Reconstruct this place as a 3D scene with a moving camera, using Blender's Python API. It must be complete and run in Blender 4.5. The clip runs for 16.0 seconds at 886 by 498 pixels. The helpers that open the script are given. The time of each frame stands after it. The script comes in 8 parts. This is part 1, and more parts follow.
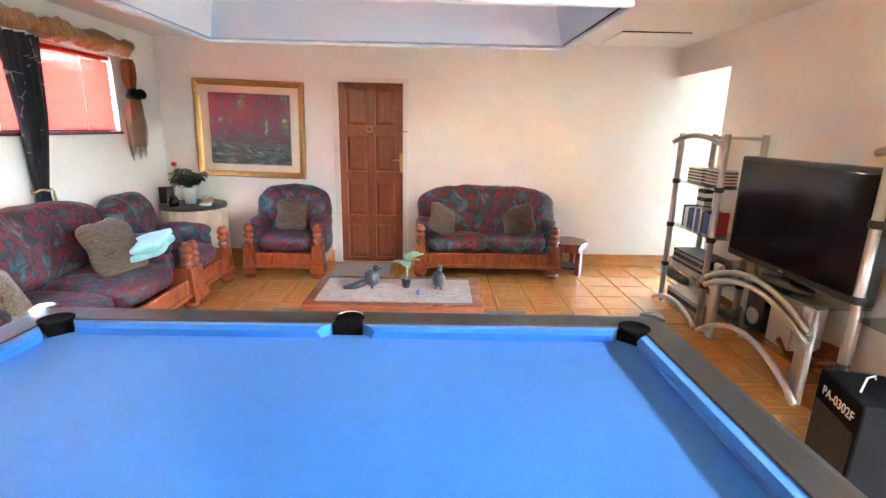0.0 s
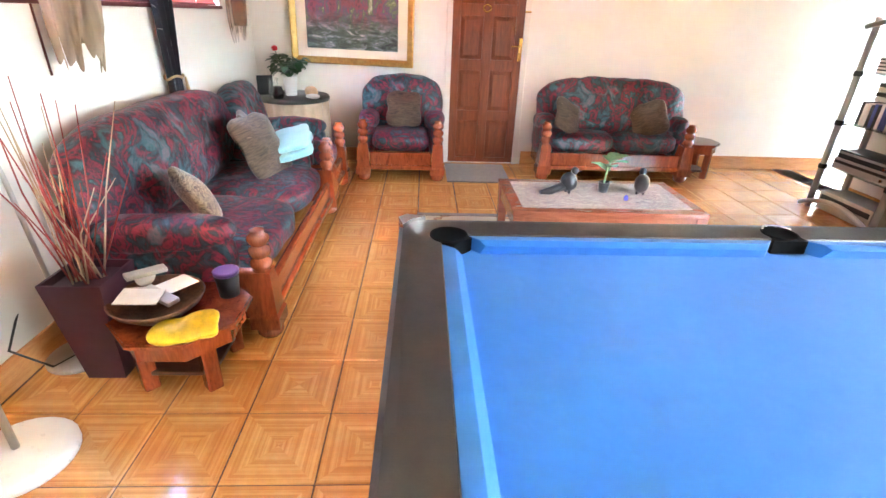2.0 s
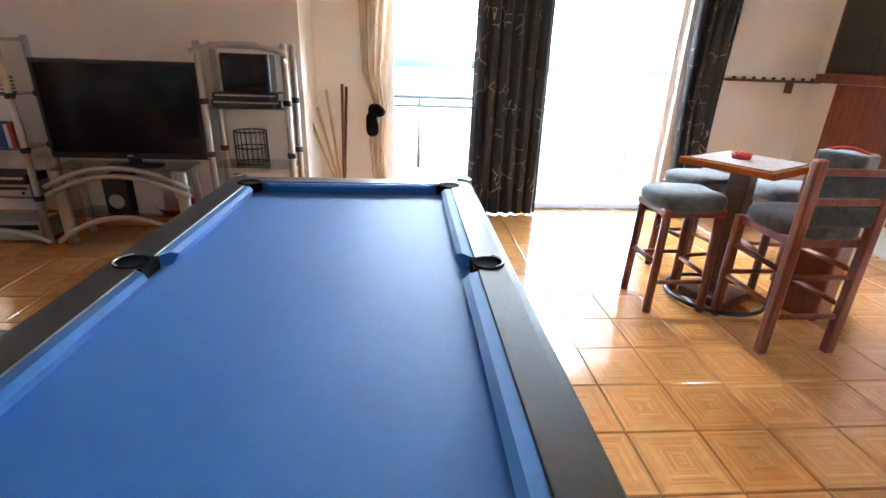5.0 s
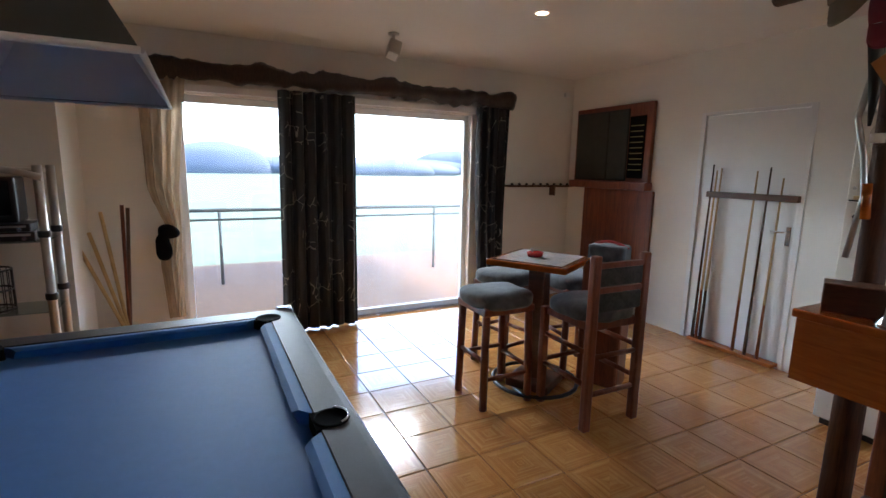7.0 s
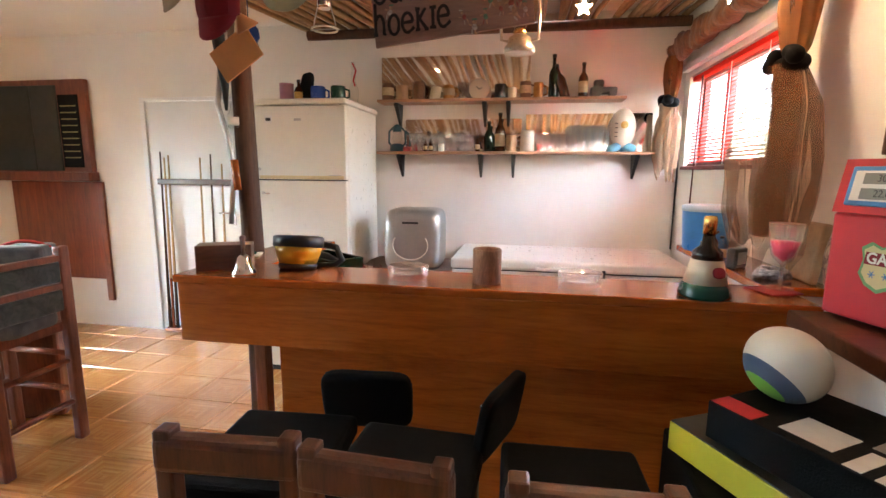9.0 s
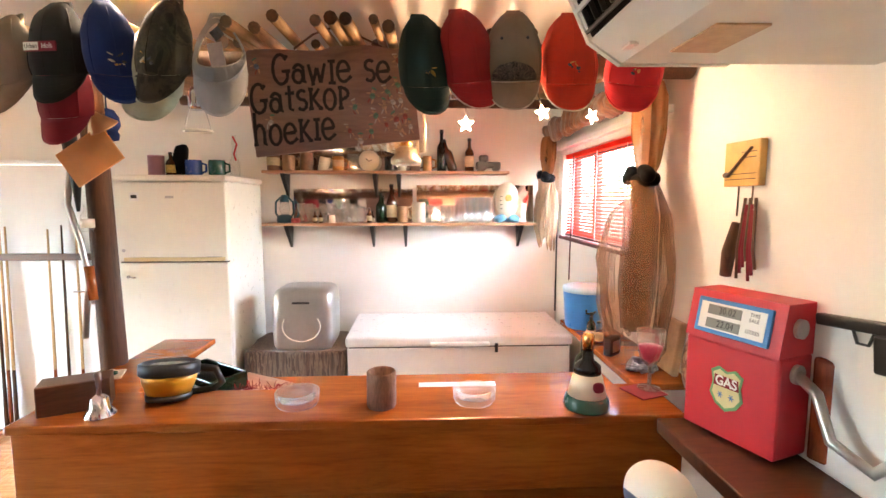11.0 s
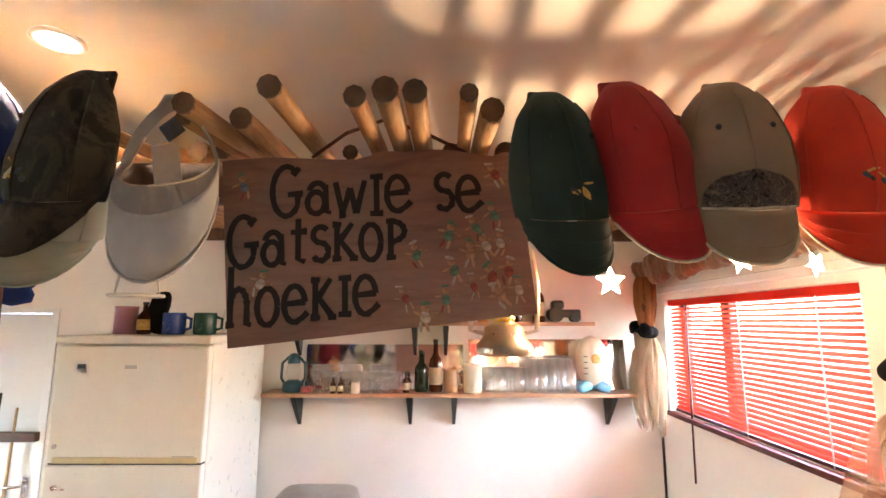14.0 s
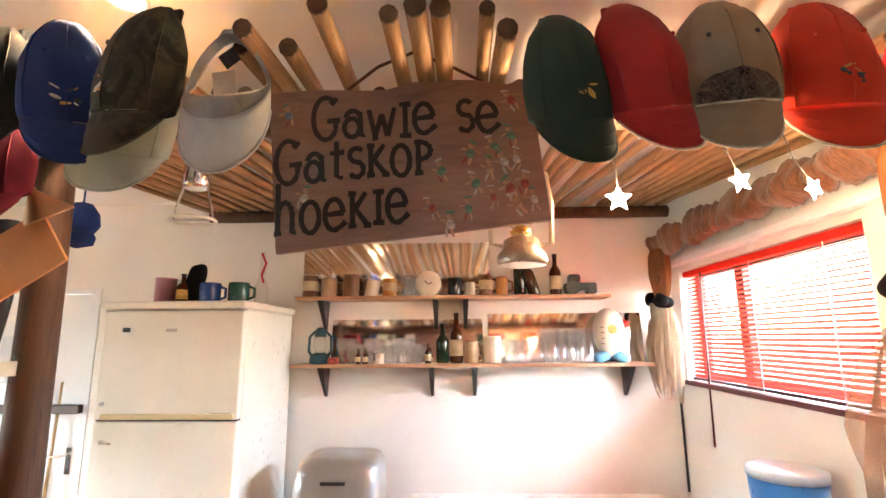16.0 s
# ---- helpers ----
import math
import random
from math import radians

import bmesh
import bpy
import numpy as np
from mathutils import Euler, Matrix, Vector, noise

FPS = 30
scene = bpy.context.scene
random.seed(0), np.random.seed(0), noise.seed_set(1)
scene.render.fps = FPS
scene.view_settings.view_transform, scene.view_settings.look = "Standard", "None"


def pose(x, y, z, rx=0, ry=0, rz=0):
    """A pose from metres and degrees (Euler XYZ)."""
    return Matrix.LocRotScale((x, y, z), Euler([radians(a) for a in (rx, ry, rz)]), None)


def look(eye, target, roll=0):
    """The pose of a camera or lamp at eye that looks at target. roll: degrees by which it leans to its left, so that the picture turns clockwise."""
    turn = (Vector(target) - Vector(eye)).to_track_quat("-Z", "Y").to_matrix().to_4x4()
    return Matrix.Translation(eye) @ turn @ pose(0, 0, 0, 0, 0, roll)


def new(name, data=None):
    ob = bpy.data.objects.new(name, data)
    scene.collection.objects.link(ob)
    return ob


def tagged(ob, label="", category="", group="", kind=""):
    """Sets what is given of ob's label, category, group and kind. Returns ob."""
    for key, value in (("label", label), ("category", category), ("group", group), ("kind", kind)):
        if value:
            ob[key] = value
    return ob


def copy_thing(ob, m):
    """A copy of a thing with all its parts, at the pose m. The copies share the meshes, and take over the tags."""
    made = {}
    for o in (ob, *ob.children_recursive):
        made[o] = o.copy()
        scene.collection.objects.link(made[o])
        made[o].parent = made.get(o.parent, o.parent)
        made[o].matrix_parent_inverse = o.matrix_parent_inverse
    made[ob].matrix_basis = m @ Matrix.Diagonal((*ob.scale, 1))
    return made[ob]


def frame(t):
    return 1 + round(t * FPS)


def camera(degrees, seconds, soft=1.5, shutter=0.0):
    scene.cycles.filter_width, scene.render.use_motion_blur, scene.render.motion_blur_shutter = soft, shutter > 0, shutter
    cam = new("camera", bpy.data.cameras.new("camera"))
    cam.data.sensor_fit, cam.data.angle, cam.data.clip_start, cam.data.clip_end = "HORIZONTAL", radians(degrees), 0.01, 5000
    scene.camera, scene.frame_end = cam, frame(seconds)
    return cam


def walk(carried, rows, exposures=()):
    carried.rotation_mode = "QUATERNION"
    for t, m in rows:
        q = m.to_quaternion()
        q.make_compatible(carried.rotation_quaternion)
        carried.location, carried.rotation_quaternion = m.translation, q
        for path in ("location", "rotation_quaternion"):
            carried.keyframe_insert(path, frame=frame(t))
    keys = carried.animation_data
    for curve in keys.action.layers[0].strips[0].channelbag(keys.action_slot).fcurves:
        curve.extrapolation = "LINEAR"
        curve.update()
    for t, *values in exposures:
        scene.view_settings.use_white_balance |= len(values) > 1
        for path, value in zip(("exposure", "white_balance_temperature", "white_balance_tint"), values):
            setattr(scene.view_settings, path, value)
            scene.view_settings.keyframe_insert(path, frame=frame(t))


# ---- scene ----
cam = camera(85.5, 16.0)
PATH = [
    (0, (1.29, 1.416, 1.499), (1.319, 3.356, 1.011), 1.2),
    (0.5, (0.955, 1.416, 1.445), (0.962, 3.291, 0.751), 1.5),
    (1, (0.593, 1.495, 1.444), (0.582, 3.347, 0.688), 1.6),
    (1.5, (0.24, 1.589, 1.435), (0.244, 3.442, 0.682), 1.7),
    (2, (-0.038, 1.721, 1.398), (0.055, 3.517, 0.524), 2.1),
    (2.5, (-0.26, 1.833, 1.387), (0.088, 3.573, 0.465), 2.5),
    (3, (-0.373, 1.949, 1.345), (0.42, 3.54, 0.43), 2.3),
    (3.5, (-0.357, 2.08, 1.339), (0.87, 3.37, 0.428), 1.9),
    (4, (-0.354, 2.133, 1.381), (1.251, 2.911, 0.477), 1.9),
    (4.5, (-0.355, 2.145, 1.411), (1.427, 2.322, 0.52), 1.5),
    (6.8, (-0.169, 2.216, 1.528), (1.643, 1.438, 1.195), 1.2),
    (7, (-0.194, 2.189, 1.529), (1.566, 1.3, 1.195), 1.1),
    (7.5, (-0.291, 2.107, 1.532), (1.255, 0.886, 1.192), 0.9),
    (8, (-0.384, 2.041, 1.492), (0.805, 0.466, 1.167), 0.8),
    (8.5, (-0.496, 1.952, 1.486), (0.279, 0.138, 1.159), 0.6),
    (9, (-0.581, 1.907, 1.456), (-0.247, -0.039, 1.135), 0.5),
    (9.2, (-0.619, 1.887, 1.448), (-0.435, -0.079, 1.13), 0.3),
    (11.3, (-0.583, 1.821, 1.797), (-0.676, -0.172, 1.657), 0.0),
    (11.5, (-0.578, 1.796, 1.8), (-0.668, -0.2, 1.713), -0.0),
    (12, (-0.567, 1.722, 1.805), (-0.647, -0.276, 1.755), -0.1),
    (12.5, (-0.547, 1.626, 1.808), (-0.601, -0.366, 1.98), -0.3),
    (13, (-0.488, 1.49, 1.821), (-0.516, -0.484, 2.143), -0.3),
    (13.5, (-0.397, 1.287, 1.919), (-0.415, -0.687, 2.239), -0.2),
    (14, (-0.4, 0.974, 1.974), (-0.41, -1.003, 2.276), 0.1),
    (14.5, (-0.394, 0.726, 1.987), (-0.406, -1.246, 2.323), -0.7),
    (15, (-0.386, 0.65, 1.986), (-0.39, -1.321, 2.323), -0.2),
    (15.5, (-0.4, 0.805, 1.934), (-0.379, -1.165, 2.281), -0.1),
    (16, (-0.384, 1.046, 1.742), (-0.326, -0.92, 2.105), -0.4),
]
EXPOSURES = [(0.0, 1.82), (1.0, 2.05), (2.0, 2.1), (3.5, 2.5), (4.5, 1.35), (6.8, -1.2), (8.0, -1.25), (9.2, 0.62), (11.3, 1.0), (12.0, 0.92), (13.0, 0.85), (15.0, 0.8), (16.0, 1.05)]
BASE_STOPS = 5.2
STAR_WATTS, DOWN_WATTS = 0.26, 0.35
walk(cam, [(t, look(eye, target, roll)) for t, eye, target, roll in PATH], [(t, s + BASE_STOPS, 6250 if t < 3 else 6000 if t < 9 else 6600, 10) for t, s in EXPOSURES])

# ---- world and sun ----
world = bpy.data.worlds.new("sky")
scene.world = world
world.use_nodes = True
wn = world.node_tree
sky = wn.nodes.new("ShaderNodeTexSky")
sky.sky_type, sky.sun_disc = "NISHITA", False
sky.sun_elevation, sky.sun_rotation = radians(56), radians(180)
wn.links.new(sky.outputs[0], wn.nodes["Background"].inputs[0])
wn.nodes["Background"].inputs[1].default_value = 0.14
sun = new("sun", bpy.data.lights.new("sun", "SUN"))
sun.data.energy, sun.data.angle, sun.data.color = 1.0, radians(11), (1.0, 0.96, 0.90)
sun.matrix_world = look((0, -6, 9), (0, 0, 0))

# unseen area lamp added above the verandah, standing in for the sky's light
skylight = new("sky_light", bpy.data.lights.new("sky_light", "AREA"))
skylight.data.shape, skylight.data.size, skylight.data.size_y = "RECTANGLE", 2.8, 1.6
skylight.data.energy, skylight.data.color = 105.0, (0.90, 0.97, 1.0)
skylight.matrix_world = look((5.9, 0.95, 3.1), (2.2, 1.6, 0.8))


# the sky's light in the opening of the window beside the bar
westlight = new("window_sky_light", bpy.data.lights.new("window_sky_light", "AREA"))
westlight.data.shape, westlight.data.size, westlight.data.size_y = "RECTANGLE", 1.2, 0.55
westlight.data.energy, westlight.data.color = 1.05, (1.0, 0.97, 0.93)
westlight.matrix_world = look((-2.0, -1.08, 1.95), (-0.5, -1.35, 1.05))


# ---- material kit ----
def material(name):
    m = bpy.data.materials.new(name)
    m.use_nodes = True
    return m, m.node_tree, m.node_tree.nodes["Principled BSDF"]


def node(tree, kind, **values):
    n = tree.nodes.new(kind)
    for k, v in values.items():
        n.inputs[k.replace("_", " ")].default_value = v
    return n


def coords(tree, scale=(1, 1, 1), space="Object", turn=(0, 0, 0)):
    tc = tree.nodes.new("ShaderNodeTexCoord")
    mp = tree.nodes.new("ShaderNodeMapping")
    mp.inputs["Scale"].default_value = scale
    mp.inputs["Rotation"].default_value = turn
    tree.links.new(tc.outputs[space], mp.inputs[0])
    return mp.outputs[0]


def ramp(tree, source, stops):
    r = tree.nodes.new("ShaderNodeValToRGB")
    while len(r.color_ramp.elements) < len(stops):
        r.color_ramp.elements.new(0.5)
    for e, (p, c) in zip(r.color_ramp.elements, stops):
        e.position, e.color = p, (*c, 1)
    tree.links.new(source, r.inputs[0])
    return r.outputs[0]


def bumped(tree, shader, source, strength=0.2, distance=0.01):
    b = node(tree, "ShaderNodeBump", Strength=strength, Distance=distance)
    tree.links.new(source, b.inputs["Height"])
    tree.links.new(b.outputs[0], shader.inputs["Normal"])


def plain(name, color, rough=0.5, metal=0.0, vary=0.12, scale=6.0, bump=0.0, bump_scale=120.0, coat=0.0, random_part=0.0):
    """Paint, plastic, metal or ceramic: one colour, with blotches at two scales and a fine relief."""
    m, t, s = material(name)
    n1 = node(t, "ShaderNodeTexNoise", Scale=scale, Detail=6.0, Roughness=0.65)
    t.links.new(coords(t), n1.inputs["Vector"])
    lo, hi = [tuple(c * k for c in color) for k in (1 - vary, 1 + vary)]
    col = ramp(t, n1.outputs["Fac"], [(0.3, lo), (0.7, hi)])
    if random_part:
        oi = t.nodes.new("ShaderNodeObjectInfo")
        hs = node(t, "ShaderNodeHueSaturation")
        mr = node(t, "ShaderNodeMapRange", To_Min=1 - random_part, To_Max=1 + random_part)
        t.links.new(oi.outputs["Random"], mr.inputs[0])
        t.links.new(mr.outputs[0], hs.inputs["Value"])
        t.links.new(col, hs.inputs["Color"])
        col = hs.outputs[0]
    t.links.new(col, s.inputs["Base Color"])
    s.inputs["Metallic"].default_value = metal
    s.inputs["Coat Weight"].default_value = coat
    n2 = node(t, "ShaderNodeTexNoise", Scale=scale * 5, Detail=3.0)
    t.links.new(coords(t), n2.inputs["Vector"])
    rr = node(t, "ShaderNodeMapRange", To_Min=max(0.02, rough - 0.08), To_Max=min(1, rough + 0.08))
    t.links.new(n2.outputs["Fac"], rr.inputs[0])
    t.links.new(rr.outputs[0], s.inputs["Roughness"])
    if bump:
        n3 = node(t, "ShaderNodeTexNoise", Scale=bump_scale, Detail=4.0)
        t.links.new(coords(t), n3.inputs["Vector"])
        bumped(t, s, n3.outputs["Fac"], bump, 0.004)
    return m


def wood(name, dark, light, along=(1, 1, 8), rough=0.3, coat=0.3, scale=3.0, bump=0.08):
    """Grained timber; the grain runs along the axis with the smallest factor."""
    m, t, s = material(name)
    v = coords(t, along)
    n1 = node(t, "ShaderNodeTexNoise", Scale=scale, Detail=8.0, Roughness=0.7, Distortion=1.2)
    t.links.new(v, n1.inputs["Vector"])
    n2 = node(t, "ShaderNodeTexNoise", Scale=scale * 9, Detail=4.0)
    t.links.new(v, n2.inputs["Vector"])
    mix = node(t, "ShaderNodeMath")
    mix.operation = "MULTIPLY_ADD"
    mix.inputs[1].default_value = 0.35
    t.links.new(n2.outputs["Fac"], mix.inputs[0])
    t.links.new(n1.outputs["Fac"], mix.inputs[2])
    mid = tuple((a + b) / 2 for a, b in zip(dark, light))
    t.links.new(ramp(t, mix.outputs[0], [(0.45, dark), (0.65, mid), (0.88, light)]), s.inputs["Base Color"])
    s.inputs["Roughness"].default_value = rough
    s.inputs["Coat Weight"].default_value = coat
    s.inputs["Coat Roughness"].default_value = 0.15
    bumped(t, s, mix.outputs[0], bump, 0.004)
    return m


def fabric(name, stops, scale=8.0, distortion=1.5, weave=500.0, rough=0.9, stretch=(1, 1, 1), sheen=0.3):
    """Woven cloth with blotches of several colours."""
    m, t, s = material(name)
    v = coords(t, stretch)
    n1 = node(t, "ShaderNodeTexNoise", Scale=scale, Detail=5.0, Roughness=0.6, Distortion=distortion)
    t.links.new(v, n1.inputs["Vector"])
    t.links.new(ramp(t, n1.outputs["Fac"], stops), s.inputs["Base Color"])
    s.inputs["Roughness"].default_value = rough
    s.inputs["Sheen Weight"].default_value = sheen
    w = node(t, "ShaderNodeTexNoise", Scale=weave, Detail=2.0)
    t.links.new(v, w.inputs["Vector"])
    bumped(t, s, w.outputs["Fac"], 0.25, 0.002)
    return m


def glass(name, color=(1, 1, 1), rough=0.02, sparkle=0.0):
    m, t, s = material(name)
    t.nodes.remove(s)
    clear = node(t, "ShaderNodeBsdfTransparent", Color=(*color, 1))
    shine = node(t, "ShaderNodeBsdfGlossy", Roughness=rough)
    # white translucent share, painted in for the bright refracted highlights of glassware
    if sparkle:
        body = node(t, "ShaderNodeBsdfTranslucent", Color=(0.95, 0.95, 0.93, 1))
        skin_mix = node(t, "ShaderNodeMixShader", Fac=0.45)
        t.links.new(shine.outputs[0], skin_mix.inputs[1])
        t.links.new(body.outputs[0], skin_mix.inputs[2])
        shine = skin_mix
    # gloss that grows towards grazing angles, alike on both sides of the pane
    edge = node(t, "ShaderNodeLayerWeight", Blend=0.5)
    steep = t.nodes.new("ShaderNodeMath")
    steep.operation = "POWER"
    steep.inputs[1].default_value = 4.0
    t.links.new(edge.outputs["Facing"], steep.inputs[0])
    grow = t.nodes.new("ShaderNodeMath")
    grow.operation = "MULTIPLY_ADD"
    grow.inputs[1].default_value, grow.inputs[2].default_value = 0.9, 0.04
    t.links.new(steep.outputs[0], grow.inputs[0])
    mix = t.nodes.new("ShaderNodeMixShader")
    lift = t.nodes.new("ShaderNodeMath")
    lift.operation = "MAXIMUM"
    lift.inputs[1].default_value = sparkle
    t.links.new(grow.outputs[0], lift.inputs[0])
    t.links.new(lift.outputs[0], mix.inputs[0])
    t.links.new(clear.outputs[0], mix.inputs[1])
    t.links.new(shine.outputs[0], mix.inputs[2])
    t.links.new(mix.outputs[0], t.nodes["Material Output"].inputs[0])
    return m


def sheer(name, color, opacity=0.5, light=0.5, weave=300.0, spread=0.2, grain=14.0):
    """Thin net: part clear, part cloth that lets light through."""
    m, t, s = material(name)
    out = t.nodes["Material Output"]
    d = node(t, "ShaderNodeBsdfDiffuse", Color=(*color, 1))
    tr = node(t, "ShaderNodeBsdfTranslucent", Color=(*color, 1))
    m1 = node(t, "ShaderNodeMixShader", Fac=light)
    t.links.new(d.outputs[0], m1.inputs[1])
    t.links.new(tr.outputs[0], m1.inputs[2])
    clear = t.nodes.new("ShaderNodeBsdfTransparent")
    m2 = t.nodes.new("ShaderNodeMixShader")
    n = node(t, "ShaderNodeTexNoise", Scale=grain, Detail=5.0)
    t.links.new(coords(t, (1, 1, 0.25)), n.inputs["Vector"])
    mr = node(t, "ShaderNodeMapRange", From_Min=0.3, From_Max=0.7, To_Min=max(0, opacity - spread), To_Max=min(1, opacity + spread))
    t.links.new(n.outputs["Fac"], mr.inputs[0])
    t.links.new(mr.outputs[0], m2.inputs[0])
    t.links.new(clear.outputs[0], m2.inputs[1])
    t.links.new(m1.outputs[0], m2.inputs[2])
    t.links.new(m2.outputs[0], out.inputs[0])
    t.nodes.remove(s)
    return m


def glow(name, color, strength):
    m, t, s = material(name)
    s.inputs["Base Color"].default_value = (*color, 1)
    s.inputs["Emission Color"].default_value = (*color, 1)
    s.inputs["Emission Strength"].default_value = strength
    return m


# ---- materials ----
M = {}
M["wall"] = plain("wall_paint", (0.80, 0.77, 0.72), 0.65, vary=0.03, scale=2.5, bump=0.12, bump_scale=90)
M["ceiling"] = plain("ceiling_paint", (0.82, 0.80, 0.77), 0.8, vary=0.02, scale=2, bump=0.05, bump_scale=60)
M["grout"] = plain("dark_grout", (0.10, 0.05, 0.025), 0.9, vary=0.3, scale=20)
M["skirting"] = wood("skirting_tile", (0.42, 0.17, 0.05), (0.62, 0.30, 0.11), (1, 1, 6), 0.2, 0.4, 4)
M["door"] = wood("door_timber", (0.10, 0.020, 0.007), (0.27, 0.066, 0.022), (7, 7, 0.7), 0.32, 0.3, 2.5)
M["darkwood"] = wood("polished_redwood", (0.11, 0.02, 0.008), (0.33, 0.075, 0.025), (5, 5, 1), 0.18, 0.6, 3)
M["barwood"] = wood("varnished_bar_timber", (0.24, 0.050, 0.007), (0.46, 0.125, 0.018), (0.6, 6, 6), 0.22, 0.5, 2.5, 0.03)
M["stoolwood"] = wood("stool_timber", (0.10, 0.025, 0.012), (0.28, 0.08, 0.035), (6, 6, 0.8), 0.35, 0.2, 3)
M["brownwood"] = wood("dark_brown_timber", (0.045, 0.018, 0.010), (0.13, 0.05, 0.025), (1, 6, 6), 0.35, 0.2, 3)
M["pole"] = wood("peeled_pole", (0.17, 0.08, 0.03), (0.50, 0.30, 0.14), (9, 0.7, 9), 0.6, 0.05, 2.2, 0.3)
M["poleend"] = plain("pole_end_grain", (0.11, 0.065, 0.035), 0.8, vary=0.45, scale=45, bump=0.3)
M["post"] = wood("weathered_post", (0.036, 0.014, 0.006), (0.14, 0.056, 0.023), (8, 8, 0.6), 0.7, 0.0, 2.5, 0.35)
M["baize"] = fabric("blue_baize", [(0.3, (0.007, 0.127, 0.42)), (0.7, (0.010, 0.143, 0.47))], 30, 0, 900, 0.6, sheen=0.10)
M["rail"] = plain("black_laminate_rail", (0.024, 0.0215, 0.019), 0.45, vary=0.2, scale=30, bump=0.08, bump_scale=300)
# near-black without gloss: rubber, and the painted shade inside openings
M["holeblack"] = plain("rubber_and_hole_shade", (0.004, 0.004, 0.004), 0.95, vary=0.1)
M["holeblack"].node_tree.nodes["Principled BSDF"].inputs["Specular IOR Level"].default_value = 0.05
M["blackplastic"] = plain("black_plastic", (0.012, 0.012, 0.013), 0.4, vary=0.2)
M["blackmatt"] = plain("black_leatherette", (0.004, 0.0043, 0.005), 0.75, vary=0.25, bump=0.3, bump_scale=200)
M["blackmatt"].node_tree.nodes["Principled BSDF"].inputs["Specular IOR Level"].default_value = 0.1
M["chrome"] = plain("chrome", (0.80, 0.80, 0.82), 0.12, 1.0, 0.05)
M["silver"] = plain("silver_paint", (0.50, 0.49, 0.47), 0.32, 0.75, 0.08, 12)
M["brass"] = plain("brass", (0.70, 0.45, 0.14), 0.25, 1.0, 0.15, 15)
M["whitegood"] = plain("ivory_enamel", (0.80, 0.775, 0.69), 0.3, vary=0.03, bump=0.06, bump_scale=250)
M["freezer"] = plain("white_enamel", (0.80, 0.79, 0.76), 0.3, vary=0.02, bump=0.03)
M["whitepaint"] = plain("white_gloss_paint", (0.78, 0.78, 0.78), 0.4, vary=0.02, bump=0.04)
M["screen"] = plain("dark_screen", (0.006, 0.007, 0.009), 0.12, vary=0.05)
M["glass"] = glass("clear_glass", (0.97, 0.98, 0.975), 0.03)
M["glassware"] = glass("whitened_glassware", (0.99, 0.99, 0.985), 0.04, 0.32)
M["pane"] = glass("window_pane")
M["bottlegreen"] = plain("green_bottle_glass", (0.008, 0.022, 0.010), 0.08, vary=0.1)
M["bottlebrown"] = plain("brown_bottle_glass", (0.05, 0.016, 0.006), 0.08, vary=0.1)
M["mirror"] = plain("mirror", (0.86, 0.86, 0.86), 0.02, 1.0, 0.01)
M["mirror"].node_tree.nodes["Principled BSDF"].inputs["Roughness"].default_value = 0.02


# ---- mesh kit ----
def rbox(bm, x0, x1, y0, y1, z0, z1, r=0.0, seg=2):
    """A box with rounded edges."""
    t = bmesh.new()
    bmesh.ops.create_cube(t, size=1)
    for v in t.verts:
        v.co = Vector(((x0 + x1) / 2 + v.co.x * (x1 - x0), (y0 + y1) / 2 + v.co.y * (y1 - y0), (z0 + z1) / 2 + v.co.z * (z1 - z0)))
    if r > 0:
        bmesh.ops.bevel(t, geom=t.edges[:], offset=r, segments=seg, affect="EDGES", profile=0.5)
    return join(bm, t)


def join(bm, other, m=None):
    """Adds the other bmesh to bm, at the pose m; returns the new vertices."""
    if m is not None:
        other.transform(m)
    made = [bm.verts.new(v.co) for v in other.verts]
    other.verts.index_update()
    uv = other.loops.layers.uv.active
    for f in other.faces:
        g = bm.faces.new([made[v.index] for v in f.verts])
        g.smooth = f.smooth
    other.free()
    return made


def box(x0, x1, y0, y1, z0, z1, r=0.0, seg=2):
    bm = bmesh.new()
    rbox(bm, x0, x1, y0, y1, z0, z1, r, seg)
    return bm


def ring(bm, pts):
    return [bm.verts.new(p) for p in pts]


def skin(bm, rings, close=True, caps=True, smooth=True):
    """Joins rings of equally many points into a surface."""
    rs = [ring(bm, r) for r in rings]
    n = len(rs[0])
    for a, b in zip(rs, rs[1:]):
        for i in range(n if close else n - 1):
            j = (i + 1) % n
            f = bm.faces.new((a[i], a[j], b[j], b[i]))
            f.smooth = smooth
    if caps:
        bm.faces.new(list(reversed(rs[0])))
        bm.faces.new(rs[-1])
    return rs


def lathe(bm, profile, at=(0, 0, 0), seg=16, sx=1.0, sy=1.0):
    """Turns (radius, height) pairs about the upright axis at a place."""
    x, y, z = at
    rings = [[(x + sx * max(r, 1e-4) * math.cos(2 * math.pi * i / seg), y + sy * max(r, 1e-4) * math.sin(2 * math.pi * i / seg), z + h) for i in range(seg)] for r, h in profile]
    skin(bm, rings)
    return bm


def lathed(profile, at=(0, 0, 0), seg=16, sx=1.0, sy=1.0):
    return lathe(bmesh.new(), profile, at, seg, sx, sy)


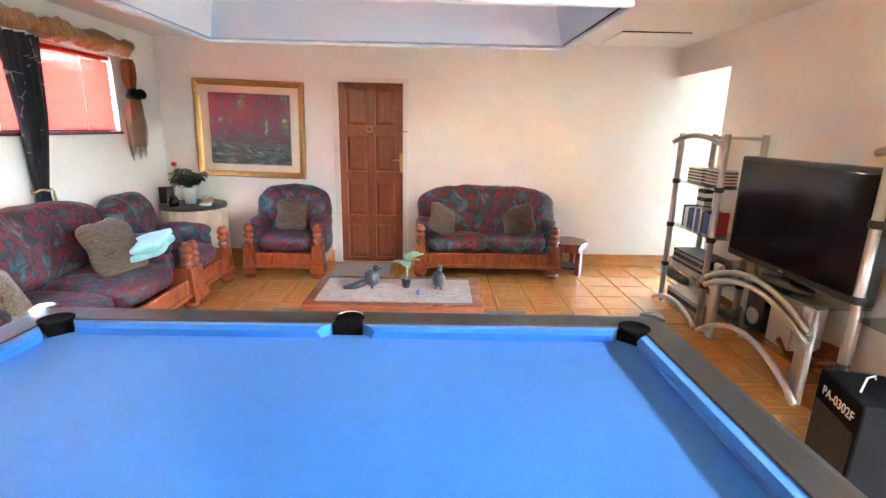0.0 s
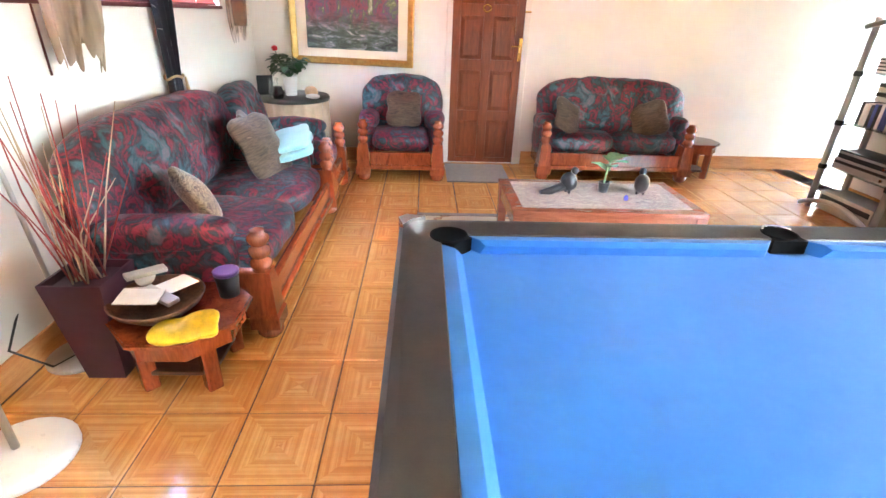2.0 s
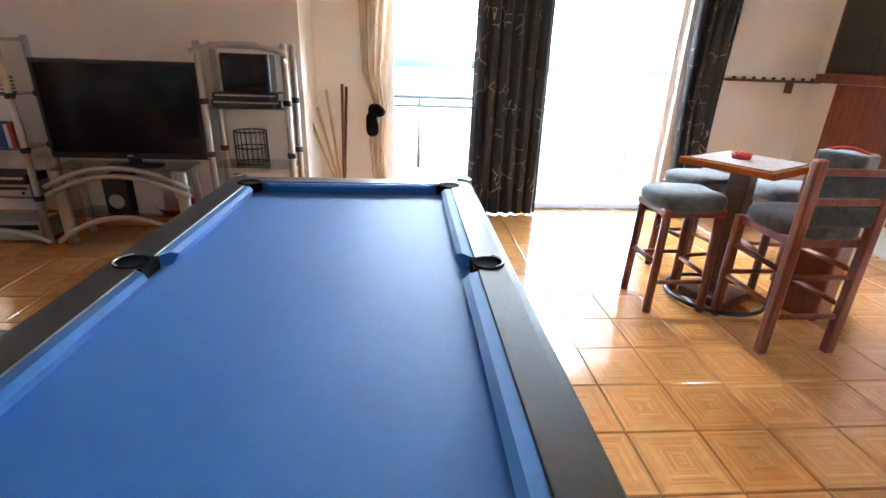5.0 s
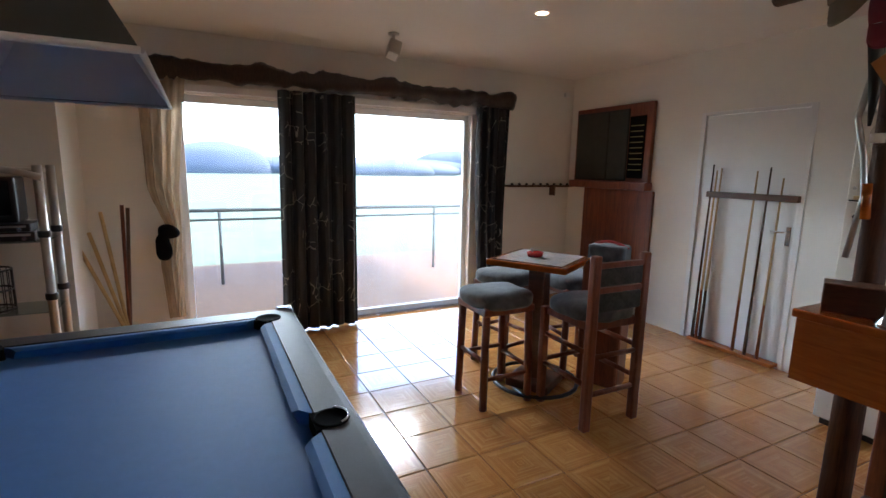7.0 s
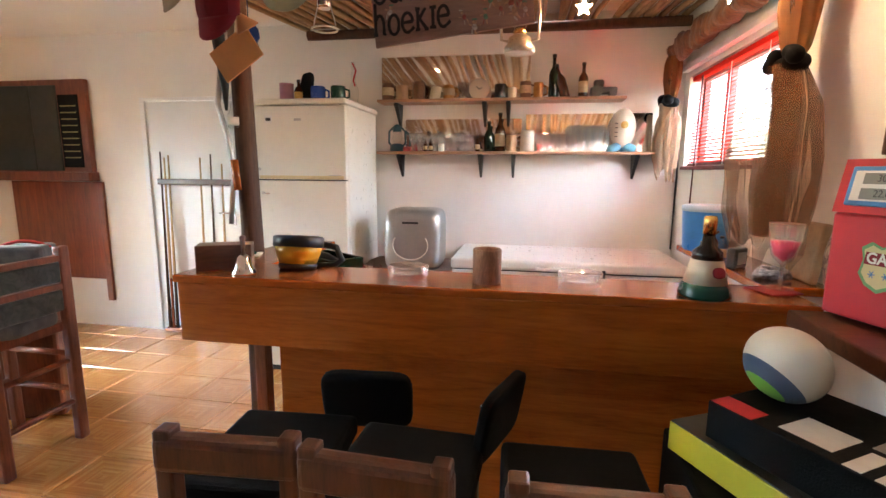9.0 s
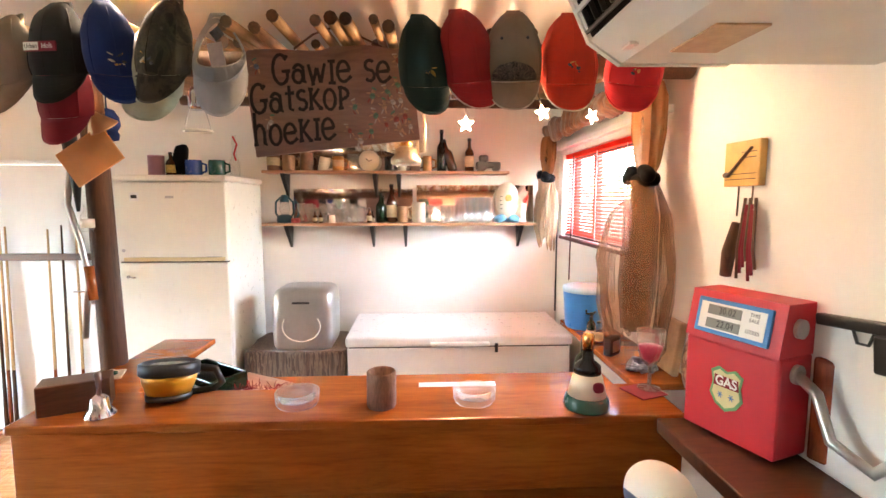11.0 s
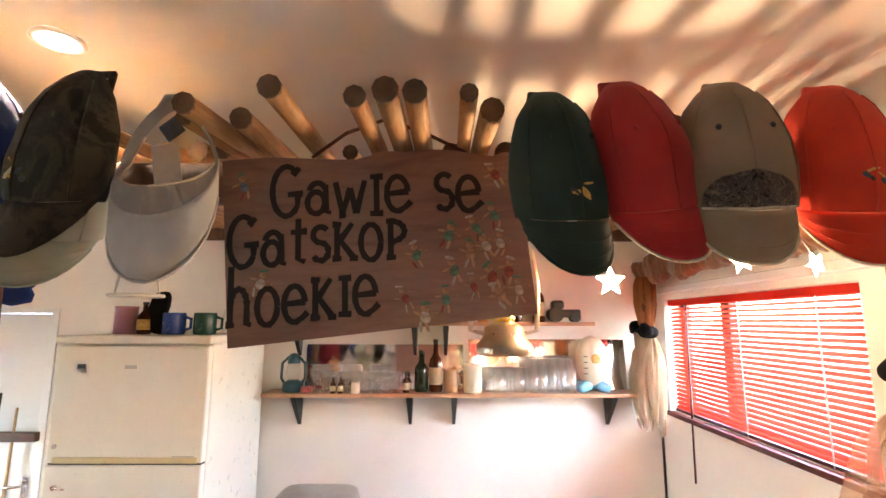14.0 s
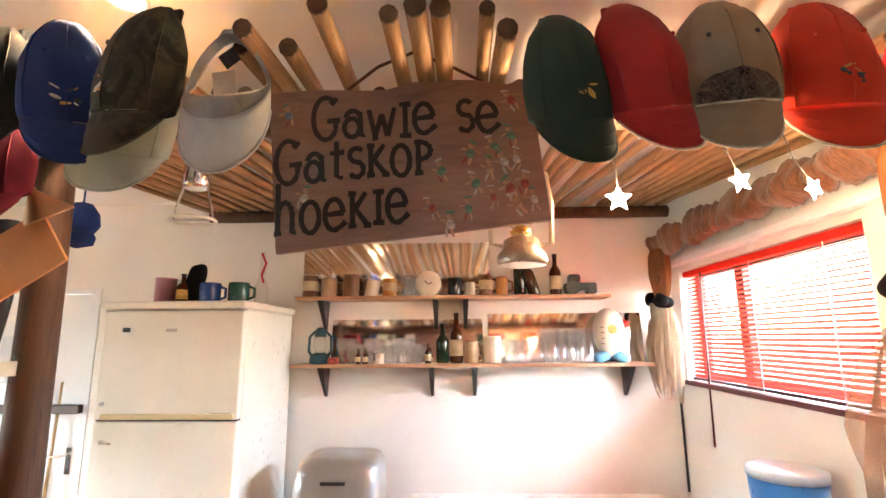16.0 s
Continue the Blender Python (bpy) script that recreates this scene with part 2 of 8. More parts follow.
def tube(bm, pts, radii, seg=8, caps=True):
    """A round bar along points; radii is one number or one for each point."""
    pts = [Vector(p) for p in pts]
    if not hasattr(radii, "__len__"):
        radii = [radii] * len(pts)
    rings, side = [], None
    for i, p in enumerate(pts):
        d = (pts[min(i + 1, len(pts) - 1)] - pts[max(i - 1, 0)]).normalized()
        if side is None or abs(side.dot(d)) > 0.95:
            side = d.orthogonal().normalized()
        side = (side - d * side.dot(d)).normalized()
        up = d.cross(side)
        rings.append([p + radii[i] * (math.cos(2 * math.pi * k / seg) * side + math.sin(2 * math.pi * k / seg) * up) for k in range(seg)])
    skin(bm, rings, caps=caps)
    return bm


def tubed(pts, radii, seg=8):
    return tube(bmesh.new(), pts, radii, seg)


def arc(p0, p1, rise, n=10, up=(0, 0, 1)):
    """Points on a bow from p0 to p1."""
    p0, p1, up = Vector(p0), Vector(p1), Vector(up)
    return [p0.lerp(p1, i / n) + up * rise * 4 * (i / n) * (1 - i / n) for i in range(n + 1)]


def pillow(bm, sx, sy, sz, n=10, power=3.0, pinch=0.0, rough=0.0, seed=0, m=None):
    """A soft padded block, rounded at the edges and full in the middle."""
    t = bmesh.new()
    bmesh.ops.create_cube(t, size=2)
    bmesh.ops.subdivide_edges(t, edges=t.edges[:], cuts=n, use_grid_fill=True)
    for v in t.verts:
        x, y, z = v.co
        k = (abs(x) ** power + abs(y) ** power + abs(z) ** power) ** (1 / power)
        v.co = Vector((x, y, z)) / k
        if pinch:
            e = max(abs(v.co.x), abs(v.co.y))
            v.co.z *= 1 - pinch * e ** 2
            c = abs(v.co.x * v.co.y)
            v.co.x *= 1 + 0.12 * c
            v.co.y *= 1 + 0.12 * c
        v.co = Vector((v.co.x * sx / 2, v.co.y * sy / 2, v.co.z * sz / 2))
        if rough:
            v.co += v.co.normalized() * rough * noise.noise(v.co * 9 + Vector((seed, 3.1 * seed, 0)))
    for f in t.faces:
        f.smooth = True
    join(bm, t, m)
    return bm


def prism(bm, outline, z0, z1, m=None):
    """An upright block on an outline of (x, y) points."""
    t = bmesh.new()
    a = [t.verts.new((x, y, z0)) for x, y in outline]
    b = [t.verts.new((x, y, z1)) for x, y in outline]
    t.faces.new(list(reversed(a)))
    t.faces.new(b)
    for i in range(len(a)):
        j = (i + 1) % len(a)
        t.faces.new((a[i], a[j], b[j], b[i]))
    join(bm, t, m)
    return bm


def part(name, bm, mat, parent=None, label="", at=None):
    """Links a bmesh as one mesh object under a thing or a part."""
    me = bpy.data.meshes.new(name)
    bmesh.ops.recalc_face_normals(bm, faces=bm.faces[:])
    bm.to_mesh(me)
    bm.free()
    me.materials.append(M[mat] if isinstance(mat, str) else mat)
    ob = new(name, me)
    if parent is not None:
        ob.parent = parent
    if at is not None:
        ob.matrix_basis = at
    if label:
        ob["label"] = label
    return ob


def same(name, ob, parent, at):
    """Another part on the mesh of ob."""
    o = new(name, ob.data)
    o.parent = parent
    o.matrix_basis = at
    return o


def thing(name, at, label, category, group=""):
    ob = new(name)
    ob.matrix_basis = at
    return tagged(ob, label, category, group)


def solid(name, bm, mat, at, label, category, group="", kind=""):
    return tagged(part(name, bm, mat, None, "", at), label, category, group, kind)


def words(name, text, size, mat, parent, at, depth=0.001, label="", bold=0.0):
    """Letters in the built-in font, made into a mesh."""
    cu = bpy.data.curves.new("text", "FONT")
    cu.body, cu.size, cu.extrude, cu.align_x, cu.align_y, cu.offset = text, size, depth, "CENTER", "CENTER", bold
    tmp = bpy.data.objects.new("text", cu)
    scene.collection.objects.link(tmp)
    me = bpy.data.meshes.new_from_object(tmp.evaluated_get(bpy.context.evaluated_depsgraph_get()))
    bpy.data.objects.remove(tmp)
    bpy.data.curves.remove(cu)
    me.materials.clear()
    me.materials.append(M[mat])
    ob = new(name, me)
    ob.parent = parent
    ob.matrix_basis = at
    if label:
        ob["label"] = label
    return ob


# ---- the room ----
XL, XT, XG, YB, YF, ZC, ZL, YJ = -1.65, 3.80, 4.40, 6.72, -1.83, 2.58, 2.36, 3.0


def wall(name, axis, a0, a1, b0, b1, z1, holes, label, mat="wall"):
    """A wall that runs along axis from a0 to a1, b0 to b1 thick, with holes of (from, to, bottom, top)."""
    bm = bmesh.new()

    def block(s, e, lo, hi):
        if e - s > 1e-4 and hi - lo > 1e-4:
            rbox(bm, *((s, e, b0, b1) if axis == "x" else (b0, b1, s, e)), lo, hi)

    at = a0
    for s, e, lo, hi in sorted(holes):
        block(at, s, -0.1, z1)
        block(s, e, -0.1 if lo > 0 else lo - 0.1, lo)
        block(s, e, hi, z1)
        at = e
    block(at, a1, -0.1, z1)
    bmesh.ops.remove_doubles(bm, verts=bm.verts[:], dist=1e-5)
    return solid(name, bm, mat, None, label, "wall", kind="structure")


WIN1 = (3.55, 6.02, 1.41, 2.06)
WIN2 = (-1.72, -0.45, 1.50, 2.10)
GLASS = (-0.45, 2.34, 0.0, 2.09)
DOOR1 = (0.19, 0.955, 0.0, 1.965)
DOOR2 = (1.815, 2.68, 0.0, 2.03)
wall("wall_west", "y", YF - 0.2, YB + 0.2, XL - 0.22, XL, ZC, [WIN1, WIN2], "plain white painted wall with two windows")
wall("wall_north", "x", XL, 4.38, YB, YB + 0.2, ZC, [DOOR1], "plain cream painted wall with a timber door")
wall("wall_south", "x", XL, XG + 0.2, YF - 0.2, YF, ZC, [DOOR2], "plain white painted wall behind the bar")
wall("wall_east_glass", "y", YF, YJ, XG, XG + 0.2, ZC, [GLASS], "cream painted wall with wide glass sliding doors")
wall("wall_east_television", "y", YJ, YB, XT, XT + 0.2, ZC, [(5.76, YB, 0.0, 2.07)], "cream painted wall with a passage opening")
wall("wall_return", "x", XT + 0.2, XG + 0.2, YJ, YJ + 0.2, ZC, [], "short painted return wall")
wall("wall_passage_side", "x", XT + 0.2, 7.6, 5.2, 5.4, ZC, [], "plain painted passage wall")
# the opening is out of view, added to let daylight into the bright passage
wall("wall_passage_end", "y", 5.4, 9.6, 7.6, 7.8, ZC, [(6.4, 8.8, 0.3, 2.2)], "plain painted wall with a window")
wall("wall_passage_back", "x", 4.18, 7.8, 9.6, 9.8, ZC, [], "plain painted wall of the next room")
wall("wall_passage_west", "y", YB + 0.2, 9.6, 4.18, 4.38, ZC, [], "plain painted wall of the next room")


# one slab over all; below it a lowered rim with a rounded recess over the sofas
bm = box(XL - 0.22, 7.8, YF - 0.2, 9.8, ZC, ZC + 0.15)
RCX0, RCX1, RCY0, RCY1, RCR = -1.28, 2.0, 3.5, 5.95, 0.3
for x0, x1, y0, y1 in ((XL, RCX0, 2.7, YB), (RCX1, XT, 2.7, YB), (RCX0, RCX1, 2.7, RCY0), (RCX0, RCX1, RCY1, YB)):
    rbox(bm, x0, x1, y0, y1, ZL, ZC + 0.01)
for cx, cy, sx, sy in ((RCX0, RCY0, 1, 1), (RCX1, RCY0, -1, 1), (RCX1, RCY1, -1, -1), (RCX0, RCY1, 1, -1)):
    turn = [(cx + sx * RCR * (1 - math.cos(radians(15 * k))), cy + sy * RCR * (1 - math.sin(radians(15 * k)))) for k in range(7)]
    prism(bm, [(cx, cy)] + (turn if sx * sy < 0 else turn[::-1]), ZL, ZC + 0.01)
solid("ceiling", bm, "ceiling", None, "white painted ceiling with a rounded recess", "ceiling", kind="structure")

# screed under the tiles, outdoor ground
solid("floor", box(XL - 0.2, 7.8, YF - 0.2, 9.8, -0.12, -0.006), "grout", None, "glossy tan ceramic tile floor with dark joints", "floor", kind="structure")
floor = bpy.data.objects["floor"]

# skirting tiles
bm = bmesh.new()
for s, e in ((XL, DOOR1[0] - 0.05), (DOOR1[1] + 0.05, 4.38)):
    rbox(bm, s, e, YB - 0.012, YB, 0, 0.135, 0.004, 1)
rbox(bm, XL, XL + 0.012, 0.6, YB - 0.012, 0, 0.135, 0.004, 1)
rbox(bm, XT - 0.012, XT, YJ, 5.76, 0, 0.135, 0.004, 1)
solid("baseboard", bm, "skirting", None, "tan ceramic skirting tiles along the walls", "baseboard", kind="structure")

# ---- floor tiles ----
m, t, s = material("tan_parquet_tile")
uv = t.nodes.new("ShaderNodeUVMap")
sep = t.nodes.new("ShaderNodeSeparateXYZ")
t.links.new(uv.outputs[0], sep.inputs[0])


def maths(tree, op, a, b=None, c=None):
    n = tree.nodes.new("ShaderNodeMath")
    n.operation = op
    for i, v in enumerate((a, b, c)):
        if v is None:
            continue
        if isinstance(v, (int, float)):
            n.inputs[i].default_value = v
        else:
            tree.links.new(v, n.inputs[i])
    return n.outputs[0]


u, v = sep.outputs[0], sep.outputs[1]
au, av = maths(t, "ABSOLUTE", u), maths(t, "ABSOLUTE", v)
inside = maths(t, "GREATER_THAN", au, av)
big = maths(t, "MAXIMUM", au, av)
oi = t.nodes.new("ShaderNodeObjectInfo")
geo = t.nodes.new("ShaderNodeNewGeometry")
seedv = maths(t, "ADD", oi.outputs["Random"], geo.outputs["Random Per Island"])
comb = t.nodes.new("ShaderNodeCombineXYZ")
t.links.new(maths(t, "MULTIPLY_ADD", inside, 9.0, maths(t, "MULTIPLY", big, 5.5)), comb.inputs[0])
t.links.new(maths(t, "MULTIPLY", maths(t, "ADD", maths(t, "MULTIPLY", u, inside), maths(t, "MULTIPLY", v, maths(t, "SUBTRACT", 1.0, inside))), 0.2), comb.inputs[1])
t.links.new(maths(t, "MULTIPLY", seedv, 37.0), comb.inputs[2])
grain = node(t, "ShaderNodeTexNoise", Scale=1.6, Detail=7.0, Roughness=0.7)
t.links.new(comb.outputs[0], grain.inputs["Vector"])
fine = node(t, "ShaderNodeTexNoise", Scale=9.0, Detail=5.0, Roughness=0.7)
t.links.new(coords(t, (1, 1, 1)), fine.inputs["Vector"])
mixv = maths(t, "MULTIPLY_ADD", fine.outputs["Fac"], 0.35, grain.outputs["Fac"])
mixv = maths(t, "MULTIPLY_ADD", maths(t, "SUBTRACT", seedv, 0.5), 0.05, mixv)
t.links.new(ramp(t, mixv, [(0.42, (0.43, 0.175, 0.050)), (0.66, (0.58, 0.255, 0.070)), (0.86, (0.73, 0.40, 0.13))]), s.inputs["Base Color"])
s.inputs["Roughness"].default_value = 0.16
s.inputs["Coat Weight"].default_value = 0.9
s.inputs["Coat Roughness"].default_value = 0.07
bumped(t, s, mixv, 0.06, 0.003)
M["tile"] = m


def tile_mesh(bm, uvl, x, y, half, z=0.0):
    e = 0.004
    low = [bm.verts.new((x + sx * half, y + sy * half, z - 0.006)) for sx, sy in ((-1, -1), (1, -1), (1, 1), (-1, 1))]
    top = [bm.verts.new((x + sx * (half - e), y + sy * (half - e), z)) for sx, sy in ((-1, -1), (1, -1), (1, 1), (-1, 1))]
    faces = [bm.faces.new(top)] + [bm.faces.new((low[i], low[(i + 1) % 4], top[(i + 1) % 4], top[i])) for i in range(4)]
    for f in faces:
        for l in f.loops:
            l[uvl].uv = ((l.vert.co.x - x) / half, (l.vert.co.y - y) / half)


PITCH, GX, GY = 0.3155, -0.377, 3.129
bm = bmesh.new()
tile_mesh(bm, bm.loops.layers.uv.new("UVMap"), 0, 0, PITCH / 2 - 0.0022)
one = bpy.data.meshes.new("tile")
bm.to_mesh(one)
bm.free()
one.materials.append(M["tile"])
rest = bmesh.new()
rest_uv = rest.loops.layers.uv.new("UVMap")
near = []
for i in range(-6, 28):
    for j in range(-17, 23):
        x, y = GX + (i + 0.5) * PITCH, GY + (j + 0.5) * PITCH
        if x > XT + 0.1 and not (y > 5.3 or (y < YJ and x < XG + 0.2)):
            continue
        if x < XL - 0.1 or x > 7.6 or y < YF - 0.15 or y > 9.5:
            continue
        d = min(abs(x + 0.6) + abs(y - 3.6) * 0.8, abs(x - 1.9) + abs(y - 0.2) * 0.9)
        near.append((d, x, y))
near.sort()
for k, (d, x, y) in enumerate(near):
    if k < 290:
        o = new("tile", one)
        o.parent = floor
        o.location = (x, y, 0)
    else:
        tile_mesh(rest, rest_uv, x, y, PITCH / 2 - 0.0022)
o = part("tile_field", rest, "tile", floor)
o["kind"] = "stuff"

# ---- outdoors ----
M["lawn"] = plain("lawn", (0.064, 0.082, 0.040), 0.9, vary=0.3, scale=0.8)
# blue-grey hill colour with the distance haze painted in
M["hill"] = plain("hazy_far_hill", (0.07, 0.085, 0.115), 0.95, vary=0.2, scale=0.05)
M["railpaint"] = plain("grey_rail_paint", (0.10, 0.105, 0.11), 0.5)
M["paving"] = plain("verandah_concrete", (0.22, 0.21, 0.19), 0.7, vary=0.12, scale=2)
bm = bmesh.new()
bmesh.ops.create_grid(bm, x_segments=2, y_segments=2, size=2500)
solid("ground", bm, "lawn", pose(0, 0, -0.3), "mown green lawn reaching the horizon", "ground", kind="structure")
solid("pavement", box(XG + 0.21, 5.3, -4, 5.1, -0.35, -0.05), "paving", None, "grey concrete verandah outside the doors", "pavement", kind="structure")
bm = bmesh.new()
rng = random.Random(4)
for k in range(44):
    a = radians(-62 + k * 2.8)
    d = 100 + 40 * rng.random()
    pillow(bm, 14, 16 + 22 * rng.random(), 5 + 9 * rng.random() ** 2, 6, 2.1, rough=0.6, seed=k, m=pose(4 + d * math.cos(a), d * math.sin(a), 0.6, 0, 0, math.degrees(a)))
solid("backdrop", bm, "hill", None, "dark line of far trees and hills, haze in its blue-grey colour", "backdrop", kind="structure")
rail = thing("balustrade", pose(6.45, 0, -0.05), "thin grey metal verandah balustrade", "railing")
part("top_rail", tubed([(0, -4, 1.0), (0, 5, 1.0)], 0.025), "railpaint", rail)
part("mid_rail", tubed([(0, -4, 0.88), (0, 5, 0.88)], 0.015), "railpaint", rail)
base = part("baluster", tubed([(0, 0, 0), (0, 0, 1.0)], 0.02), "railpaint", rail, at=pose(0, -4, 0))
for k in range(1, 7):
    same("baluster", base, rail, pose(0, -4 + 1.5 * k, 0))
# ---- pool table ----
PT = (-0.10, 2.10, 1.86, 3.06)
pt = thing("pool_table", pose(1.0, 2.432, 0), "pool table with bright blue baize and black rails", "pool table")
hx, hy, zt = 1.10, 0.60, 0.862
cush = 0.135
holes = [(-0.962, -0.477), (0, -0.52), (0.962, -0.477), (-0.962, 0.477), (0, 0.52), (0.962, 0.477)]
part("bed", box(-hx + 0.1, hx - 0.1, -hy + 0.1, hy - 0.1, 0.78, 0.822, 0.004), "baize", pt, "bright blue baize playing bed")
# wide black rails with a rounded outer edge, mitred at the corners
for name, length, turn, off in (("rail", 2 * hx, 0, hy), ("rail", 2 * hx, 180, hy), ("rail", 2 * hy, 90, hx), ("rail", 2 * hy, 270, hx)):
    prof = [(0.0, 0.76), (0.0, 0.845), (-0.012, 0.86), (-0.03, zt), (-0.115, zt), (-0.118, 0.855), (-0.118, 0.76)]
    bm = bmesh.new()
    rings = []
    for sgn in (-1, 1):
        rings.append([(sgn * (length / 2 + py), off + py, pz) for py, pz in prof])
    skin(bm, rings, smooth=False)
    part(name, bm, "rail", pt, "black laminate rail", at=pose(0, 0, 0, 0, 0, turn))
# baize cushions, cut back at the pockets
def cushion(x0, x1, off, turn):
    bm = bmesh.new()
    prof = [(-0.118, 0.858), (-0.150, 0.862), (-0.168, 0.852), (-0.150, 0.815), (-0.118, 0.815)]
    rings = []
    for x, cut in ((x0, 1), (x1, -1)):
        rings.append([(x + cut * (-(py) - 0.118) * 0.9, off + py, pz) for py, pz in prof])
    skin(bm, rings, smooth=False)
    part("cushion", bm, "baize", pt, "light blue baize cushion", at=pose(0, 0, 0, 0, 0, turn))


for turn in (0, 180):
    cushion(-0.91, -0.05, hy, turn)
    cushion(0.05, 0.91, hy, turn)
for turn in (90, 270):
    cushion(-0.425, 0.425, hx, turn)
for x, y in holes:
    r = 0.041 if x else 0.038
    # the hole is a flat black disc, its depth shade put into the colour
    part("pocket", lathed([(0.001, 0.8632), (r, 0.8632), (r + 0.004, 0.8655), (r + 0.011, 0.8655), (r + 0.012, 0.858)], (x, y, 0), 24), "holeblack", pt, "flat black disc for the pocket's dark hole, with a rubber collar")
    k = 1 if y > 0 else -1
    bm = bmesh.new()
    if x:
        j = 1 if x > 0 else -1
        prism(bm, [(x - j * 0.062, y - k * 0.012), (x - j * 0.012, y - k * 0.062), (x + j * 0.03, y - k * 0.02), (x - j * 0.02, y + k * 0.03)], 0.8225, 0.8625)
    else:
        prism(bm, [(-0.050, y - k * 0.050), (0.050, y - k * 0.050), (0.042, y), (-0.042, y)], 0.8225, 0.8625)
    # solid black block in place of the shaded mouth
    part("pocket_mouth", bm, "holeblack", pt, "black block for the shade in the pocket mouth")
    sx, sy = (1 if x > 0 else -1), (1 if y > 0 else -1)
    if x:
        bm = bmesh.new()
        pts = [(sx * (hx - 0.075), sy * (hy - 0.012)), (sx * (hx - 0.02), sy * (hy + 0.003)), (sx * (hx + 0.003), sy * (hy - 0.02)), (sx * (hx - 0.012), sy * (hy - 0.075)), (sx * (hx - 0.035), sy * (hy - 0.035))]
        prism(bm, pts if sx * sy > 0 else pts[::-1], 0.83, 0.872)
        part("corner_cap", bm, "chrome", pt, "chrome corner cap")
    else:
        part("pocket_rim", tubed([(0.046 * math.cos(radians(a)), y + sy * 0.046 * math.sin(radians(a)), 0.869) for a in range(20, 161, 20)], 0.0035, 6), "chrome", pt, "chrome pocket rim")
part("apron", box(-hx + 0.07, hx - 0.07, -hy + 0.07, hy - 0.07, 0.62, 0.78, 0.01), "brownwood", pt, "dark timber cabinet")
part("trim", box(-hx + 0.03, hx - 0.03, -hy + 0.03, hy - 0.03, 0.735, 0.76, 0.006), "barwood", pt, "orange timber trim under the rails")
leg = None
for sx in (-1, 1):
    for sy in (-1, 1):
        if leg is None:
            bm = bmesh.new()
            rbox(bm, -0.07, 0.07, -0.07, 0.07, 0.03, 0.58, 0.012)
            rbox(bm, -0.05, 0.05, -0.05, 0.05, 0.0, 0.03, 0.006)
            leg = part("leg", bm, "brownwood", pt, at=pose(sx * 0.74, sy * 0.3, 0))
        else:
            same("leg", leg, pt, pose(sx * 0.74, sy * 0.3, 0))

# hanging table lamp
M["lampwhite"] = plain("white_lamp_lining", (0.72, 0.72, 0.72), 0.5, vary=0.03)
tl = thing("table_lamp_shade", pose(1.16, 2.48, 1.70), "long black pool table lamp with a white underside hung on chains", "hanging lamp")
bm = bmesh.new()
lo, hi = [(-0.44, -0.22), (0.44, -0.22), (0.44, 0.22), (-0.44, 0.22)], [(-0.36, -0.1), (0.36, -0.1), (0.36, 0.1), (-0.36, 0.1)]
skin(bm, [[(*p, 0.0) for p in lo], [(*p, 0.22) for p in hi]], caps=False, smooth=False)
bm.faces.new(ring(bm, [(*p, 0.22) for p in hi]))
part("shade", bm, "blackplastic", tl, "black sloping shade")
bm = bmesh.new()
skin(bm, [[(0.985 * x, 0.97 * y, 0.004) for x, y in lo], [(0.98 * x, 0.96 * y, 0.205) for x, y in hi]], caps=False, smooth=False)
bm.faces.new(ring(bm, [(0.98 * x, 0.96 * y, 0.205) for x, y in hi]))
part("lining", bm, "lampwhite", tl, "white lining")
rim = bmesh.new()
tube(rim, [(*p, 0.0) for p in lo + lo[:1]], 0.006, 6)
part("rim", rim, "lampwhite", tl)
for x in (-0.3, 0.3):
    part("chain", tubed([(x, 0, 0.22), (x, 0, ZC - 1.70)], 0.006, 6), "silver", tl)

# ---- glass doors ----
g = thing("glass_doors", pose(XG + 0.1, 0, 0), "wide aluminium sliding glass doors, closed", "window")
g["kind"] = "structure"
g.name = "window_1"
y0, y1, _, zt2 = GLASS
for a, b in ((y0, (y0 + y1) / 2), ((y0 + y1) / 2, y1)):
    bm = bmesh.new()
    for r in ((a, a + 0.05, 0.0, zt2), (b - 0.05, b, 0.0, zt2), (a, b, 0.0, 0.06), (a, b, zt2 - 0.06, zt2)):
        rbox(bm, -0.025, 0.025, r[0], r[1], r[2], r[3], 0.004, 1)
    part("window_frame", bm, "whitepaint", g, "white painted sliding frame")
    pn = part("pane", box(-0.004, 0.004, a + 0.05, b - 0.05, 0.06, zt2 - 0.06), "pane", g)
    pn.visible_shadow = False


# ---- lounge suite ----
m, t, s = material("maroon_teal_upholstery")
vv = coords(t, (1, 1, 1))
n1 = node(t, "ShaderNodeTexNoise", Scale=3.8, Detail=6.0, Roughness=0.62, Distortion=1.6)
t.links.new(vv, n1.inputs["Vector"])
n2 = node(t, "ShaderNodeTexNoise", Scale=7.0, Detail=6.0, Roughness=0.6, Distortion=2.0)
t.links.new(coords(t, (1, 1.3, 1), turn=(1.0, 0.4, 2.1)), n2.inputs["Vector"])
c1 = ramp(t, n1.outputs["Fac"], [(0.38, (0.13, 0.12, 0.14)), (0.44, (0.022, 0.095, 0.11)), (0.49, (0.012, 0.012, 0.018)), (0.535, (0.20, 0.008, 0.026)), (0.585, (0.02, 0.010, 0.015)), (0.66, (0.03, 0.12, 0.13))])
c2 = ramp(t, n2.outputs["Fac"], [(0.40, (0.015, 0.045, 0.055)), (0.48, (0.010, 0.009, 0.013)), (0.56, (0.24, 0.010, 0.034)), (0.62, (0.03, 0.008, 0.012)), (0.68, (0.12, 0.10, 0.12))])
mx = t.nodes.new("ShaderNodeMix")
mx.data_type = "RGBA"
